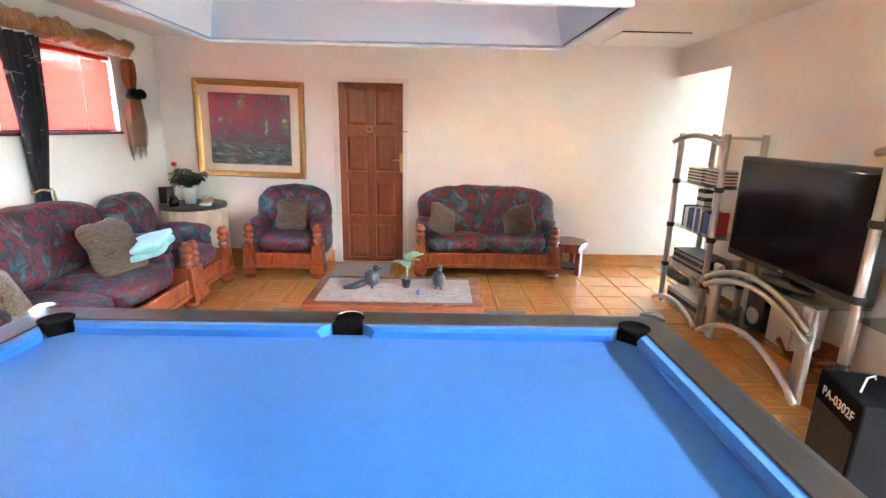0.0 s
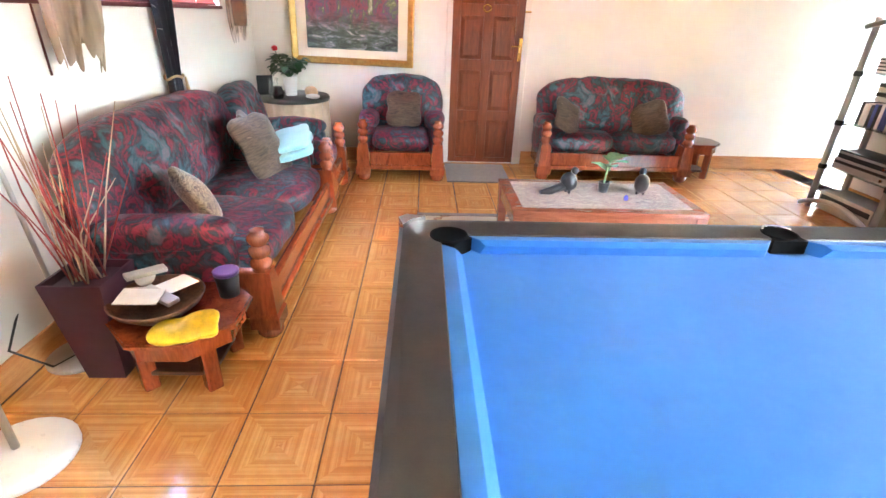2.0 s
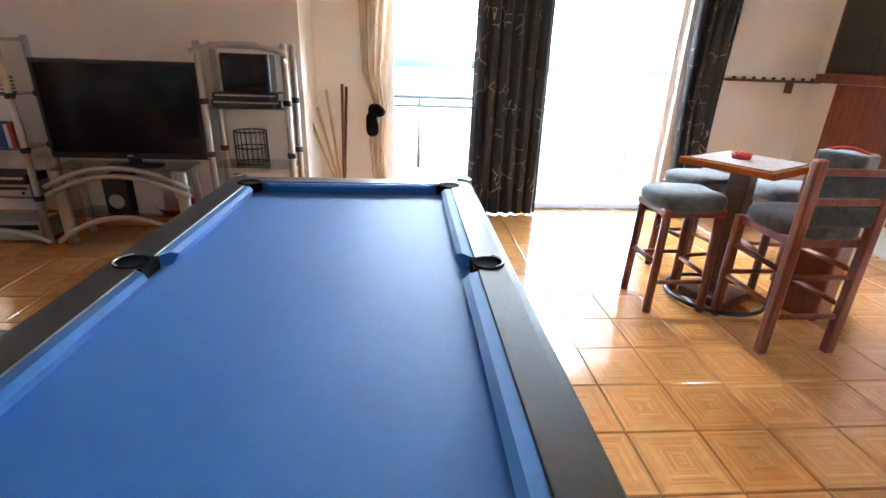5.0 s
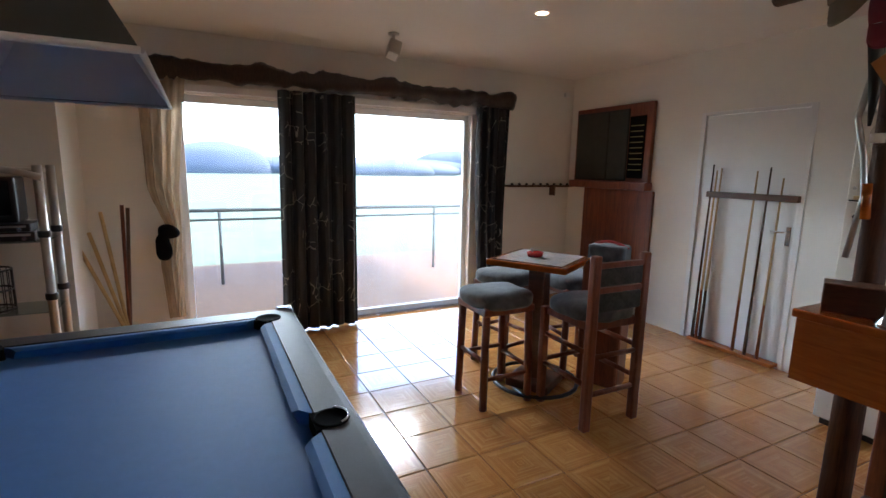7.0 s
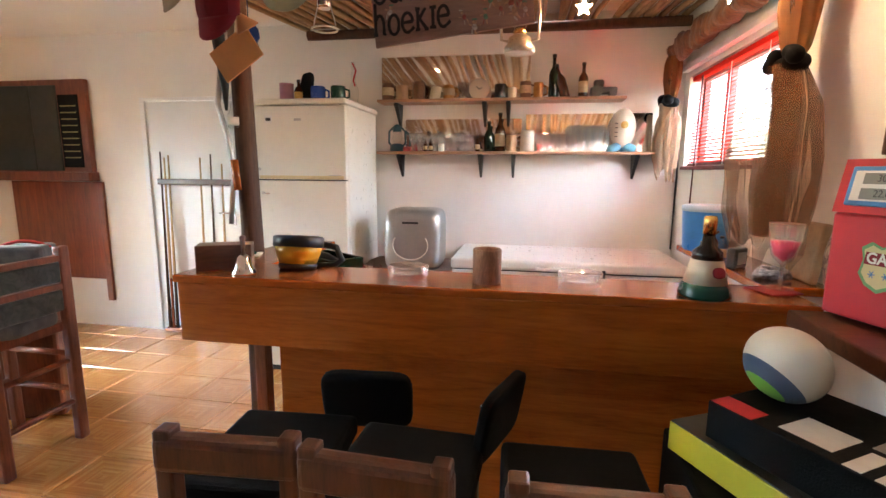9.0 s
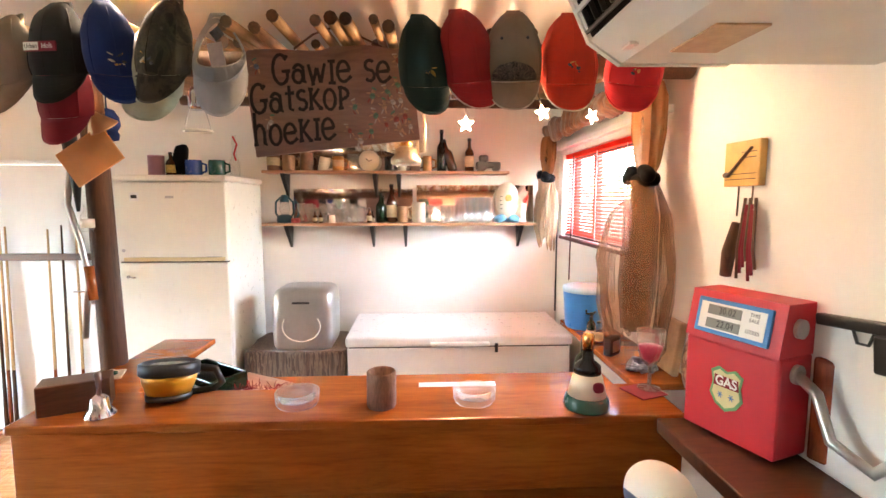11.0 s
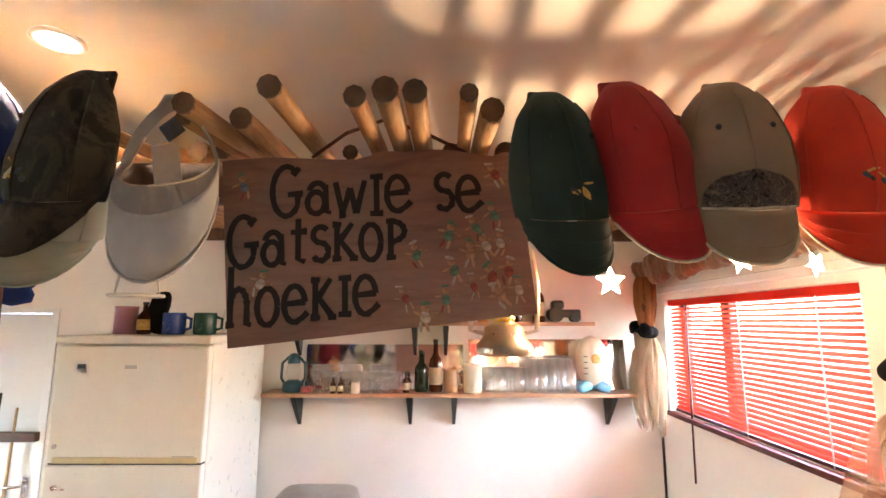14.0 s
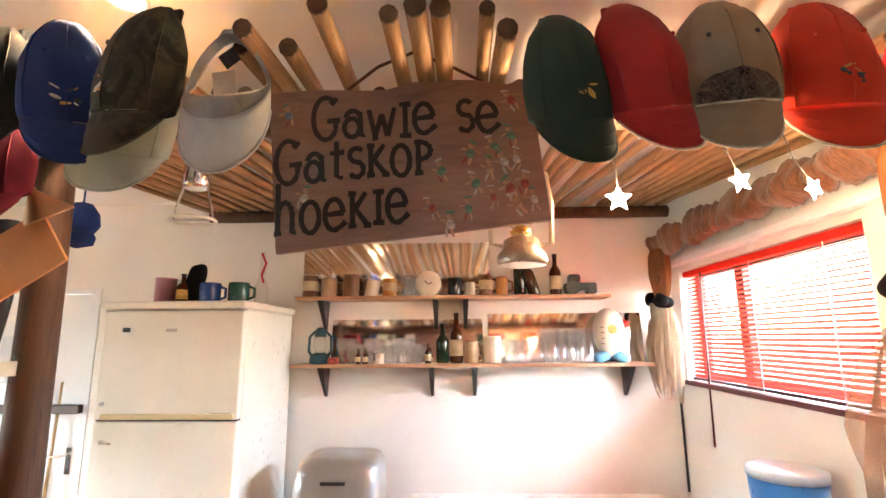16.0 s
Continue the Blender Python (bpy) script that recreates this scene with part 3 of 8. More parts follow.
n4 = node(t, "ShaderNodeTexNoise", Scale=4.5, Detail=3.0, Distortion=1.0)
t.links.new(coords(t, (1, 1, 1), turn=(0.5, 2.0, 0.7)), n4.inputs["Vector"])
t.links.new(ramp(t, n4.outputs["Fac"], [(0.46, (0, 0, 0)), (0.54, (1, 1, 1))]), mx.inputs[0])
t.links.new(c1, mx.inputs[6])
t.links.new(c2, mx.inputs[7])
t.links.new(mx.outputs[2], s.inputs["Base Color"])
s.inputs["Roughness"].default_value = 0.5
s.inputs["Sheen Weight"].default_value = 0.02
n3 = node(t, "ShaderNodeTexNoise", Scale=26.0, Detail=6.0)
t.links.new(vv, n3.inputs["Vector"])
bumped(t, s, n3.outputs["Fac"], 0.5, 0.02)
M["upholstery"] = m
M["redwood"] = M["darkwood"]


def tufted(w, d, h, dents, depth=0.035, rough=0.012, seed=1, power=3.2):
    """A full cushion with buttoned dents on its front (-y) face."""
    bm = bmesh.new()
    pillow(bm, w, d, h, 18, power, rough=rough, seed=seed)
    for v in bm.verts:
        if v.co.y < 0:
            for x, z in dents:
                q = ((v.co.x - x) ** 2 + (v.co.z - z) ** 2) / 0.055 ** 2
                v.co.y += depth * math.exp(-q)
    return bm


def sofa(name, at, w, d, seats, label, category, seed=1, back=0.93):
    """An upholstered seat with turned posts at the front corners; it faces -y."""
    so = thing(name, at, label, category, "lounge suite")
    iw = w - 0.30
    f, b = -d / 2, d / 2
    # timber base
    bm = bmesh.new()
    rbox(bm, -iw / 2 - 0.02, iw / 2 + 0.02, f + 0.03, f + 0.07, 0.10, 0.26, 0.012)
    rbox(bm, -iw / 2 - 0.02, iw / 2 + 0.02, f + 0.01, f + 0.05, 0.10, 0.145, 0.012)
    part("front_board", bm, "redwood", so, "polished red-brown timber plinth")
    for sx in (-1, 1):
        bm = bmesh.new()
        rbox(bm, sx * (w / 2 - 0.075) - 0.03, sx * (w / 2 - 0.075) + 0.03, f + 0.06, b - 0.04, 0.09, 0.34, 0.012)
        part("side_panel", bm, "redwood", so)
        # turned post: square flared base, three beads
        x = sx * (w / 2 - 0.07)
        bm = lathed([(0.05, 0.0), (0.062, 0.02), (0.062, 0.05), (0.045, 0.065)], (x, f + 0.06, 0), 16)
        skin(bm, [[(x + a * k, f + 0.06 + c * k, z) for a, c in ((-1, -1), (1, -1), (1, 1), (-1, 1))] for k, z in ((0.068, 0.06), (0.068, 0.12), (0.058, 0.14), (0.048, 0.30), (0.043, 0.345))], smooth=False)
        prof = [(0.040, 0.345)]
        for i in range(3):
            z = 0.35 + i * 0.06
            prof += [(0.03, z), (0.046, z + 0.012), (0.05, z + 0.03), (0.046, z + 0.048), (0.03, z + 0.059)]
        prof += [(0.034, 0.535), (0.03, 0.548), (0.0, 0.553)]
        lathe(bm, prof, (x, f + 0.06, 0), 16)
        part("post", bm, "redwood", so, "turned post with three polished beads")
        # padded arm
        bm = bmesh.new()
        pillow(bm, 0.19, d - 0.20, 0.17, 10, 2.6, rough=0.012, seed=seed + sx, m=pose(sx * (w / 2 - 0.10), 0.06, 0.50, -3, 0, 0))
        pillow(bm, 0.13, d - 0.20, 0.34, 8, 4.0, rough=0.008, seed=seed + sx + 5, m=pose(sx * (w / 2 - 0.09), 0.07, 0.36))
        part("arm", bm, "upholstery", so)
    sw = iw / seats
    dents = [(0, 0.02), (-sw * 0.24, 0.10), (sw * 0.24, 0.10), (-sw * 0.24, -0.08), (sw * 0.24, -0.08)]
    for i in range(seats):
        x = -iw / 2 + sw * (i + 0.5)
        bm = bmesh.new()
        pillow(bm, sw + 0.015, d - 0.14, 0.19, 12, 3.6, rough=0.014, seed=seed + 9 + i, m=pose(x, -0.02, 0.345, 2))
        part("seat_cushion", bm, "upholstery", so)
        if seats > 1:
            continue
        end = (0.5 if i == 0 else 0) + (0.5 if i == seats - 1 else 0)
        wide = sw + 0.06 + 0.20 * end
        cx = x + (-0.05 if i == 0 and seats > 1 else 0.05 if i == seats - 1 and seats > 1 else 0)
        lift = 0.02 if seats == 3 and i == 1 else 0.0
        part("backrest", tufted(wide, 0.25, 0.54, dents, seed=seed + 20 + i, power=2.7), "upholstery", so, at=pose(cx, b - 0.15, back - 0.275 + lift, -9))
    if seats > 1:
        many = [(dx + k * sw, dz) for k in (-0.5, 0.5) for dx, dz in dents] + [(0, 0.2), (0, -0.14)]
        part("backrest", tufted(iw + 0.24, 0.25, 0.54, many, rough=0.02, seed=seed + 20, power=3.3), "upholstery", so, at=pose(0, b - 0.15, back - 0.275, -9))
    part("back_panel", box(-iw / 2 - 0.08, iw / 2 + 0.08, b - 0.06, b - 0.01, 0.12, 0.62, 0.02), "upholstery", so)
    return so


sofa("sofa", pose(-1.15, 4.44, 0, 0, 0, 90), 1.72, 0.92, 2, "long maroon and teal upholstered sofa with turned redwood posts", "sofa", 1, 0.95)
sofa("armchair", pose(-1.15, 5.64, 0, 0, 0, 90), 0.72, 0.90, 1, "maroon and teal upholstered armchair beside the long sofa", "armchair", 33, 0.90)
sofa("armchair", pose(-0.235, 6.36, 0), 0.82, 0.66, 1, "maroon and teal upholstered armchair beside the timber door", "armchair", 55, 0.90)
sofa("loveseat", pose(1.82, 6.43, 0), 1.52, 0.56, 2, "two-seat maroon and teal upholstered sofa against the wall", "sofa", 77, 0.92)

# scatter cushions
M["cushion_brown"] = fabric("brown_stripe_cloth", [(0.35, (0.035, 0.020, 0.012)), (0.48, (0.11, 0.07, 0.038)), (0.58, (0.05, 0.027, 0.014)), (0.70, (0.17, 0.115, 0.065))], 14, 0.6, 400, stretch=(0.4, 3, 0.4))
M["cushion_zebra"] = fabric("animal_stripe_cloth", [(0.42, (0.06, 0.03, 0.018)), (0.5, (0.30, 0.21, 0.13)), (0.58, (0.08, 0.04, 0.02)), (0.7, (0.34, 0.25, 0.16))], 16, 3.0, 400)
M["towel"] = fabric("pale_turquoise_cloth", [(0.3, (0.30, 0.62, 0.62)), (0.7, (0.38, 0.70, 0.69))], 8, 0.5, 500)


def scatter(at, size, mat, label, seed):
    bm = bmesh.new()
    pillow(bm, size, size, 0.13, 10, 4.5, pinch=0.75, rough=0.015, seed=seed)
    solid("cushion", bm, mat, at, label, "cushion", "scatter cushions")


scatter(pose(-1.08, 4.86, 0.60, 62, 0, 75), 0.40, "cushion_brown", "square brown striped cushion leaning on the sofa", 2)
scatter(pose(-1.22, 5.12, 0.60, 65, 0, 110), 0.34, "cushion_brown", "small brown cushion behind the folded cloth", 8)
scatter(pose(-1.13, 3.98, 0.56, 60, 20, 110), 0.32, "cushion_zebra", "small animal-print cushion in the sofa corner", 3)
scatter(pose(-0.215, 6.36, 0.60, 68, 0, 0), 0.31, "cushion_brown", "brown patterned cushion on the armchair", 4)
scatter(pose(1.35, 6.36, 0.57, 62, 25, 25), 0.31, "cushion_brown", "brown patterned cushion on the loveseat", 5)
scatter(pose(2.15, 6.36, 0.57, 62, -20, -20), 0.32, "cushion_brown", "brown patterned cushion on the loveseat", 6)
bm = bmesh.new()
pillow(bm, 0.30, 0.42, 0.055, 10, 5, rough=0.02, seed=3)
pillow(bm, 0.28, 0.40, 0.05, 10, 5, rough=0.02, seed=5, m=pose(0.01, 0.01, 0.05))
solid("folded_cloth", bm, "towel", pose(-0.95, 5.08, 0.545, 8, -14, 10), "pale turquoise folded cloth with a dark band", "cloth")

# ---- timber door to the north ----
def panel_door(name, hole, y, label):
    x0, x1, _, z1 = hole
    d = thing(name, pose((x0 + x1) / 2, y, 0), label, "door")
    d["kind"] = "structure"
    w = x1 - x0
    bm = bmesh.new()
    for sx in (-1, 1):
        rbox(bm, sx * (w / 2 - 0.014) - 0.028, sx * (w / 2 - 0.014) + 0.028, -0.028, 0.10, 0, z1 + 0.03, 0.006)
    rbox(bm, -w / 2 - 0.014, w / 2 + 0.014, -0.027, 0.10, z1 - 0.016, z1 + 0.03, 0.006)
    part("door_frame", bm, "wallframe", d, "white painted door frame")
    lw = w - 0.035
    leaf = part("door_leaf", box(-lw / 2, lw / 2, 0.012, 0.05, 0.006, z1 - 0.018, 0.003), "door", d, "varnished red-brown timber leaf")
    part("stile", box(-0.045, 0.045, -0.012, 0.014, 0.01, z1 - 0.02, 0.006), "door", leaf)
    for sx in (-1, 1):
        part("stile", box(sx * (lw / 2 - 0.05) - 0.05, sx * (lw / 2 - 0.05) + 0.05, -0.012, 0.014, 0.01, z1 - 0.02, 0.006), "door", leaf)
    rows = 4
    ph = (z1 - 0.03) / rows
    for k in range(rows + 1):
        zc = 0.01 + k * ph
        lo, hi = max(0.01, zc - 0.05), min(z1 - 0.02, zc + 0.05)
        for sx in (-1, 1):
            a, b = sorted((sx * 0.043, sx * (lw / 2 - 0.098)))
            part("rail", box(a, b, -0.0105, 0.013, lo, hi, 0.005), "door", leaf)
    for k in range(rows):
        for sx in (-1, 1):
            a, b = sorted((sx * 0.052, sx * (lw / 2 - 0.108)))
            bm = bmesh.new()
            z0, z2 = 0.01 + k * ph + 0.058, 0.01 + (k + 1) * ph - 0.058
            skin(bm, [[(a, 0.012, z0), (b, 0.012, z0), (b, 0.012, z2), (a, 0.012, z2)], [(a + 0.03, -0.004, z0 + 0.03), (b - 0.03, -0.004, z0 + 0.03), (b - 0.03, -0.004, z2 - 0.03), (a + 0.03, -0.004, z2 - 0.03)]], smooth=False)
            part("panel", bm, "door", leaf)
    hd = part("door_handle", box(lw / 2 - 0.062, lw / 2 - 0.022, -0.019, -0.011, 1.02, 1.23, 0.003), "brass", d, "brass lever handle on a long plate")
    part("lever", tubed([(lw / 2 - 0.042, -0.015, 1.16), (lw / 2 - 0.042, -0.06, 1.16), (lw / 2 - 0.14, -0.065, 1.155)], 0.008), "brass", hd)
    part("door_ornament", tubed([(0.035 * math.cos(a / 6 * math.pi) - 0.02, -0.02, 1.475 + 0.03 * math.sin(a / 6 * math.pi)) for a in range(13)], 0.008), "brass", d, "small brass ornament")
    part("bolt", box(lw / 2 - 0.03, lw / 2 + 0.03, -0.034, -0.013, 1.45, 1.465, 0.003), "brass", d)
    return d


M["wallframe"] = plain("white_frame_paint", (0.72, 0.69, 0.64), 0.5, vary=0.03)
panel_door("door_1", DOOR1, YB, "closed eight-panel red-brown timber door")
solid("wall_trunking", box(0.975, 0.992, YB - 0.014, YB, 1.99, ZL, 0.002), "wall", None, "thin white cable trunking above the door", "trunking")

# framed picture
M["gilt"] = plain("gilt_frame", (0.42, 0.25, 0.07), 0.32, 0.7, 0.25, 25, 0.15)
M["mount"] = plain("cream_mount", (0.70, 0.62, 0.48), 0.8, vary=0.03)
m, t, s = material("garden_painting")
nz = node(t, "ShaderNodeTexNoise", Scale=6.0, Detail=8.0, Roughness=0.72, Distortion=0.5)
t.links.new(coords(t, (1.5, 1, 0.9)), nz.inputs["Vector"])
nz2 = node(t, "ShaderNodeTexNoise", Scale=11.0, Detail=6.0, Roughness=0.7, Distortion=0.8)
t.links.new(coords(t, (0.6, 1, 1.8)), nz2.inputs["Vector"])
blossom = ramp(t, nz.outputs["Fac"], [(0.36, (0.05, 0.035, 0.06)), (0.47, (0.20, 0.05, 0.09)), (0.54, (0.09, 0.06, 0.12)), (0.60, (0.12, 0.15, 0.06)), (0.69, (0.62, 0.55, 0.56))])
pond = ramp(t, nz2.outputs["Fac"], [(0.36, (0.03, 0.035, 0.035)), (0.50, (0.07, 0.10, 0.08)), (0.58, (0.16, 0.18, 0.20)), (0.70, (0.50, 0.50, 0.46))])
sepp = t.nodes.new("ShaderNodeSeparateXYZ")
t.links.new(coords(t), sepp.inputs[0])
level = node(t, "ShaderNodeMapRange", From_Min=-0.08, From_Max=0.10)
height = t.nodes.new("ShaderNodeMath")
height.operation = "MULTIPLY_ADD"
height.inputs[1].default_value = 0.25
t.links.new(nz2.outputs["Fac"], height.inputs[0])
t.links.new(sepp.outputs[2], height.inputs[2])
t.links.new(height.outputs[0], level.inputs[0])
both = t.nodes.new("ShaderNodeMix")
both.data_type = "RGBA"
t.links.new(level.outputs[0], both.inputs[0])
t.links.new(pond, both.inputs[6])
t.links.new(blossom, both.inputs[7])
pc = both.outputs[2]
t.links.new(pc, s.inputs["Base Color"])
s.inputs["Roughness"].default_value = 0.25
s.inputs["Coat Weight"].default_value = 0.6
M["painting"] = m
pic = thing("picture", pose(-0.70, YB - 0.03, 1.445, 0, 1.2, 0), "large gilt-framed garden painting with a cream mount", "picture")
pw, ph = 0.575, 0.50
for a, b, c, d, turn in ((-pw, pw, ph, 0, 0), (-pw, pw, ph, 0, 180), (-ph, ph, pw, 0, 90), (-ph, ph, pw, 0, 270)):
    bm = bmesh.new()
    prof = [(0.0, 0.0), (0.0, -0.03), (-0.012, -0.042), (-0.03, -0.036), (-0.05, -0.025), (-0.062, -0.015), (-0.062, 0.0)]
    skin(bm, [[(sg * (b + p), q, c + p) for p, q in prof] for sg in (-1, 1)], smooth=False)
    part("frame_rail", bm, "gilt", pic, "gilt moulding", at=pose(0, 0, 0, 0, turn, 0))
part("mount", box(-pw + 0.05, pw - 0.05, -0.012, 0.0, -ph + 0.05, ph - 0.05), "mount", pic, "cream mount")
part("canvas", box(-pw + 0.15, pw - 0.15, -0.016, -0.01, -ph + 0.135, ph - 0.135), "painting", pic, "dim garden painting in purple and green")

# ---- coffee table, rug, mat ----
M["rug"] = None
m, t, s = material("beige_pattern_rug")
nz = node(t, "ShaderNodeTexNoise", Scale=2.6, Detail=3.0, Roughness=0.5, Distortion=1.2)
t.links.new(coords(t), nz.inputs["Vector"])
t.links.new(ramp(t, nz.outputs["Fac"], [(0.40, (0.36, 0.285, 0.19)), (0.55, (0.42, 0.345, 0.24)), (0.575, (0.20, 0.09, 0.04)), (0.62, (0.42, 0.22, 0.12)), (0.68, (0.30, 0.14, 0.07)), (0.74, (0.05, 0.035, 0.03))]), s.inputs["Base Color"])
s.inputs["Roughness"].default_value = 0.95
nb = node(t, "ShaderNodeTexNoise", Scale=350.0, Detail=3.0)
t.links.new(coords(t), nb.inputs["Vector"])
bumped(t, s, nb.outputs["Fac"], 0.6, 0.006)
M["rug"] = m
M["rugedge"] = fabric("dark_brown_rug_edge", [(0.35, (0.07, 0.04, 0.025)), (0.65, (0.13, 0.085, 0.055))], 30, 0.5, 350)
rug = thing("rug", pose(0, 0, 0), "beige patterned rug with a dark brown border", "rug")
RX0, RX1, RY0, RY1 = -0.07, 2.05, 3.77, 5.22
part("field", box(RX0 + 0.06, RX1 - 0.06, RY0 + 0.06, RY1 - 0.06, 0.001, 0.011, 0.003), "rug", rug)
for a in ((RX0, RX0 + 0.058, RY0, RY1), (RX1 - 0.058, RX1, RY0, RY1), (RX0 + 0.058, RX1 - 0.058, RY0, RY0 + 0.058), (RX0 + 0.058, RX1 - 0.058, RY1 - 0.058, RY1)):
    part("border", box(*a, 0.001, 0.012, 0.003), "rugedge", rug, "dark brown woven border")
M["mat"] = fabric("grey_brown_mat", [(0.35, (0.09, 0.065, 0.045)), (0.65, (0.14, 0.105, 0.075))], 40, 0.3, 250)
solid("door_mat", box(0.2, 0.80, 6.02, 6.62, 0.001, 0.014, 0.004), "mat", None, "plain grey-brown door mat on the tiles", "door mat")
ct = thing("coffee_table", pose(1.03, 4.47, 0.012), "low red-brown timber coffee table with an inlaid woven top", "coffee table")
tw, td, th = 0.56, 0.30, 0.43
M["runner"] = fabric("grey_white_woven", [(0.36, (0.06, 0.03, 0.025)), (0.45, (0.25, 0.185, 0.145)), (0.51, (0.10, 0.045, 0.033)), (0.57, (0.32, 0.25, 0.20)), (0.66, (0.09, 0.045, 0.04))], 16, 1.4, 300, stretch=(0.9, 2.2, 1))
M["ctwood"] = wood("pinkish_timber", (0.13, 0.036, 0.020), (0.29, 0.095, 0.052), (0.7, 6, 6), 0.25, 0.4, 3)
for x0, x1, y0, y1 in ((-tw, tw, -td, -td + 0.07), (-tw, tw, td - 0.07, td), (-tw, -tw + 0.07, -td + 0.07, td - 0.07), (tw - 0.07, tw, -td + 0.07, td - 0.07)):
    part("top_edge", box(x0, x1, y0, y1, th - 0.03, th, 0.006), "ctwood", ct)
part("inlay", box(-tw + 0.065, tw - 0.065, -td + 0.065, td - 0.065, th - 0.03, th + 0.003, 0.002), "runner", ct, "grey and white woven runner")
bm = bmesh.new()
for y in (-1, 1):
    rbox(bm, -tw + 0.03, tw - 0.03, y * (td - 0.02) - 0.01, y * (td - 0.02) + 0.01, th - 0.11, th - 0.03, 0.003)
for x in (-1, 1):
    rbox(bm, x * (tw - 0.02) - 0.01, x * (tw - 0.02) + 0.01, -td + 0.03, td - 0.03, th - 0.11, th - 0.03, 0.003)
part("apron", bm, "ctwood", ct)
lg = None
for sx in (-1, 1):
    for sy in (-1, 1):
        at = pose(sx * (tw - 0.035), sy * (td - 0.035), 0)
        if lg is None:
            bm = bmesh.new()
            skin(bm, [[(a * k, b * k, z) for a, b in ((-1, -1), (1, -1), (1, 1), (-1, 1))] for k, z in ((0.02, 0), (0.032, th - 0.031))], smooth=False)
            lg = part("leg", bm, "ctwood", ct, at=at)
        else:
            same("leg", lg, ct, at)

# carved birds and a small plant on the coffee table
M["carving"] = plain("dark_carved_wood", (0.02, 0.02, 0.024), 0.3, vary=0.4, scale=40)
M["leaf"] = plain("variegated_leaf", (0.20, 0.36, 0.17), 0.5, vary=0.45, scale=30)
TOPC = 0.012 + th + 0.003


def carved_bird(x, y, turn, tail):
    bm = bmesh.new()
    pillow(bm, 0.10, 0.085, 0.12, 8, 2.2, m=pose(0, 0, 0.07, 0, -25, 0))
    pillow(bm, 0.045, 0.04, 0.05, 6, 2.1, m=pose(0.03, 0, 0.135))
    tube(bm, [(0.05, 0, 0.135), (0.075, 0, 0.13)], [0.008, 0.002], 6)
    if tail:
        tube(bm, [(-0.03, 0, 0.05), (-0.12, 0, 0.02), (-0.19, 0, 0.015)], [0.028, 0.025, 0.012], 8)
    for s2 in (-1, 1):
        tube(bm, [(0, s2 * 0.02, 0.0), (0, s2 * 0.02, 0.05)], 0.008, 6)
    solid("bird_figurine", bm, "carving", pose(x, y, TOPC, 0, 0, turn), "small dark carved bird on the coffee table", "figurine", "carved birds")


carved_bird(0.86, 4.50, 15, True)
carved_bird(1.31, 4.49, 80, False)
pl = thing("pot_plant", pose(1.09, 4.53, TOPC), "small variegated plant in a dark pot on the coffee table", "plant")
part("pot", lathed([(0.028, 0), (0.036, 0.06), (0.034, 0.065), (0.028, 0.06), (0.0, 0.055)]), "carving", pl)
part("stem", tubed([(0, 0, 0.05), (0.01, 0.01, 0.14), (0.02, 0.0, 0.2)], 0.006, 6), "leaf", pl)


def leaf_mesh(length, width):
    bm = bmesh.new()
    rows = []
    for i in range(6):
        u = i / 5
        hw = width * math.sin(math.pi * min(1, u * 0.85 + 0.08)) ** 0.8
        rows.append([(-hw, u * length, -0.25 * length * u * u + hw * 0.2), (0, u * length, -0.25 * length * u * u), (hw, u * length, -0.25 * length * u * u + hw * 0.2)])
    skin(bm, rows, close=False, caps=False)
    return bm


lf = part("leaf", leaf_mesh(0.11, 0.035), "leaf", pl, at=pose(0.02, 0, 0.19, 20, 0, 0))
for k in range(7):
    same("leaf", lf, pl, pose(0.015, 0, 0.13 + 0.012 * k, 25 + 5 * (k % 3), 0, 51 * k + 20))
solid("trinket", lathed([(0.012, 0), (0.014, 0.02), (0.006, 0.03), (0.0, 0.034)]), plain("violet_glass", (0.10, 0.10, 0.45), 0.15), pose(1.18, 4.38, TOPC), "tiny violet trinket on the table runner", "trinket")
BEFORE = set(scene.objects)


# ---- television unit ----
tv = thing("television_unit", pose(0, 0, 0), "silver tubular television stand with two side racks", "tv stand")


def upright(x, y, z, parent, r=0.024):
    bm = tubed([(x, y, 0.0), (x, y, z)], r, 12)
    p = part("upright", bm, "silver", parent, "silver tube")
    for k in (0.36, 0.72, 1.1):
        if k < z - 0.1:
            part("clamp", lathed([(0.03, -0.02), (0.033, -0.012), (0.033, 0.012), (0.03, 0.02)], (x, y, k), 12), "blackplastic", p)
    return p


M["shelfglass"] = glass("smoked_glass_shelf", (0.75, 0.82, 0.80), 0.03)
for y0, y1, shelves in ((4.93, 5.58, (0.36, 0.72, 1.10)), (3.03, 3.62, (0.62, 1.05))):
    for x in (3.45, 3.73):
        for y in (y0, y1):
            upright(x, y, 1.50, tv)
    part("top_bow", tubed(arc((3.40, y1 + 0.03, 1.43), (3.40, y0 - 0.03, 1.43), 0.055), 0.02, 10), "silver", tv)
    part("back_bar", tubed([(3.73, y0, 1.47), (3.73, y1, 1.47)], 0.012), "silver", tv)
    part("foot_bow", tubed(arc((3.40, y1 + 0.04, 0.02), (3.40, y0 - 0.04, 0.02), 0.10), 0.02, 10), "silver", tv)
    for z in shelves:
        part("shelf", box(3.44, 3.74, y0 - 0.01, y1 + 0.01, z, z + 0.008, 0.003), "shelfglass", tv, "glass shelf")
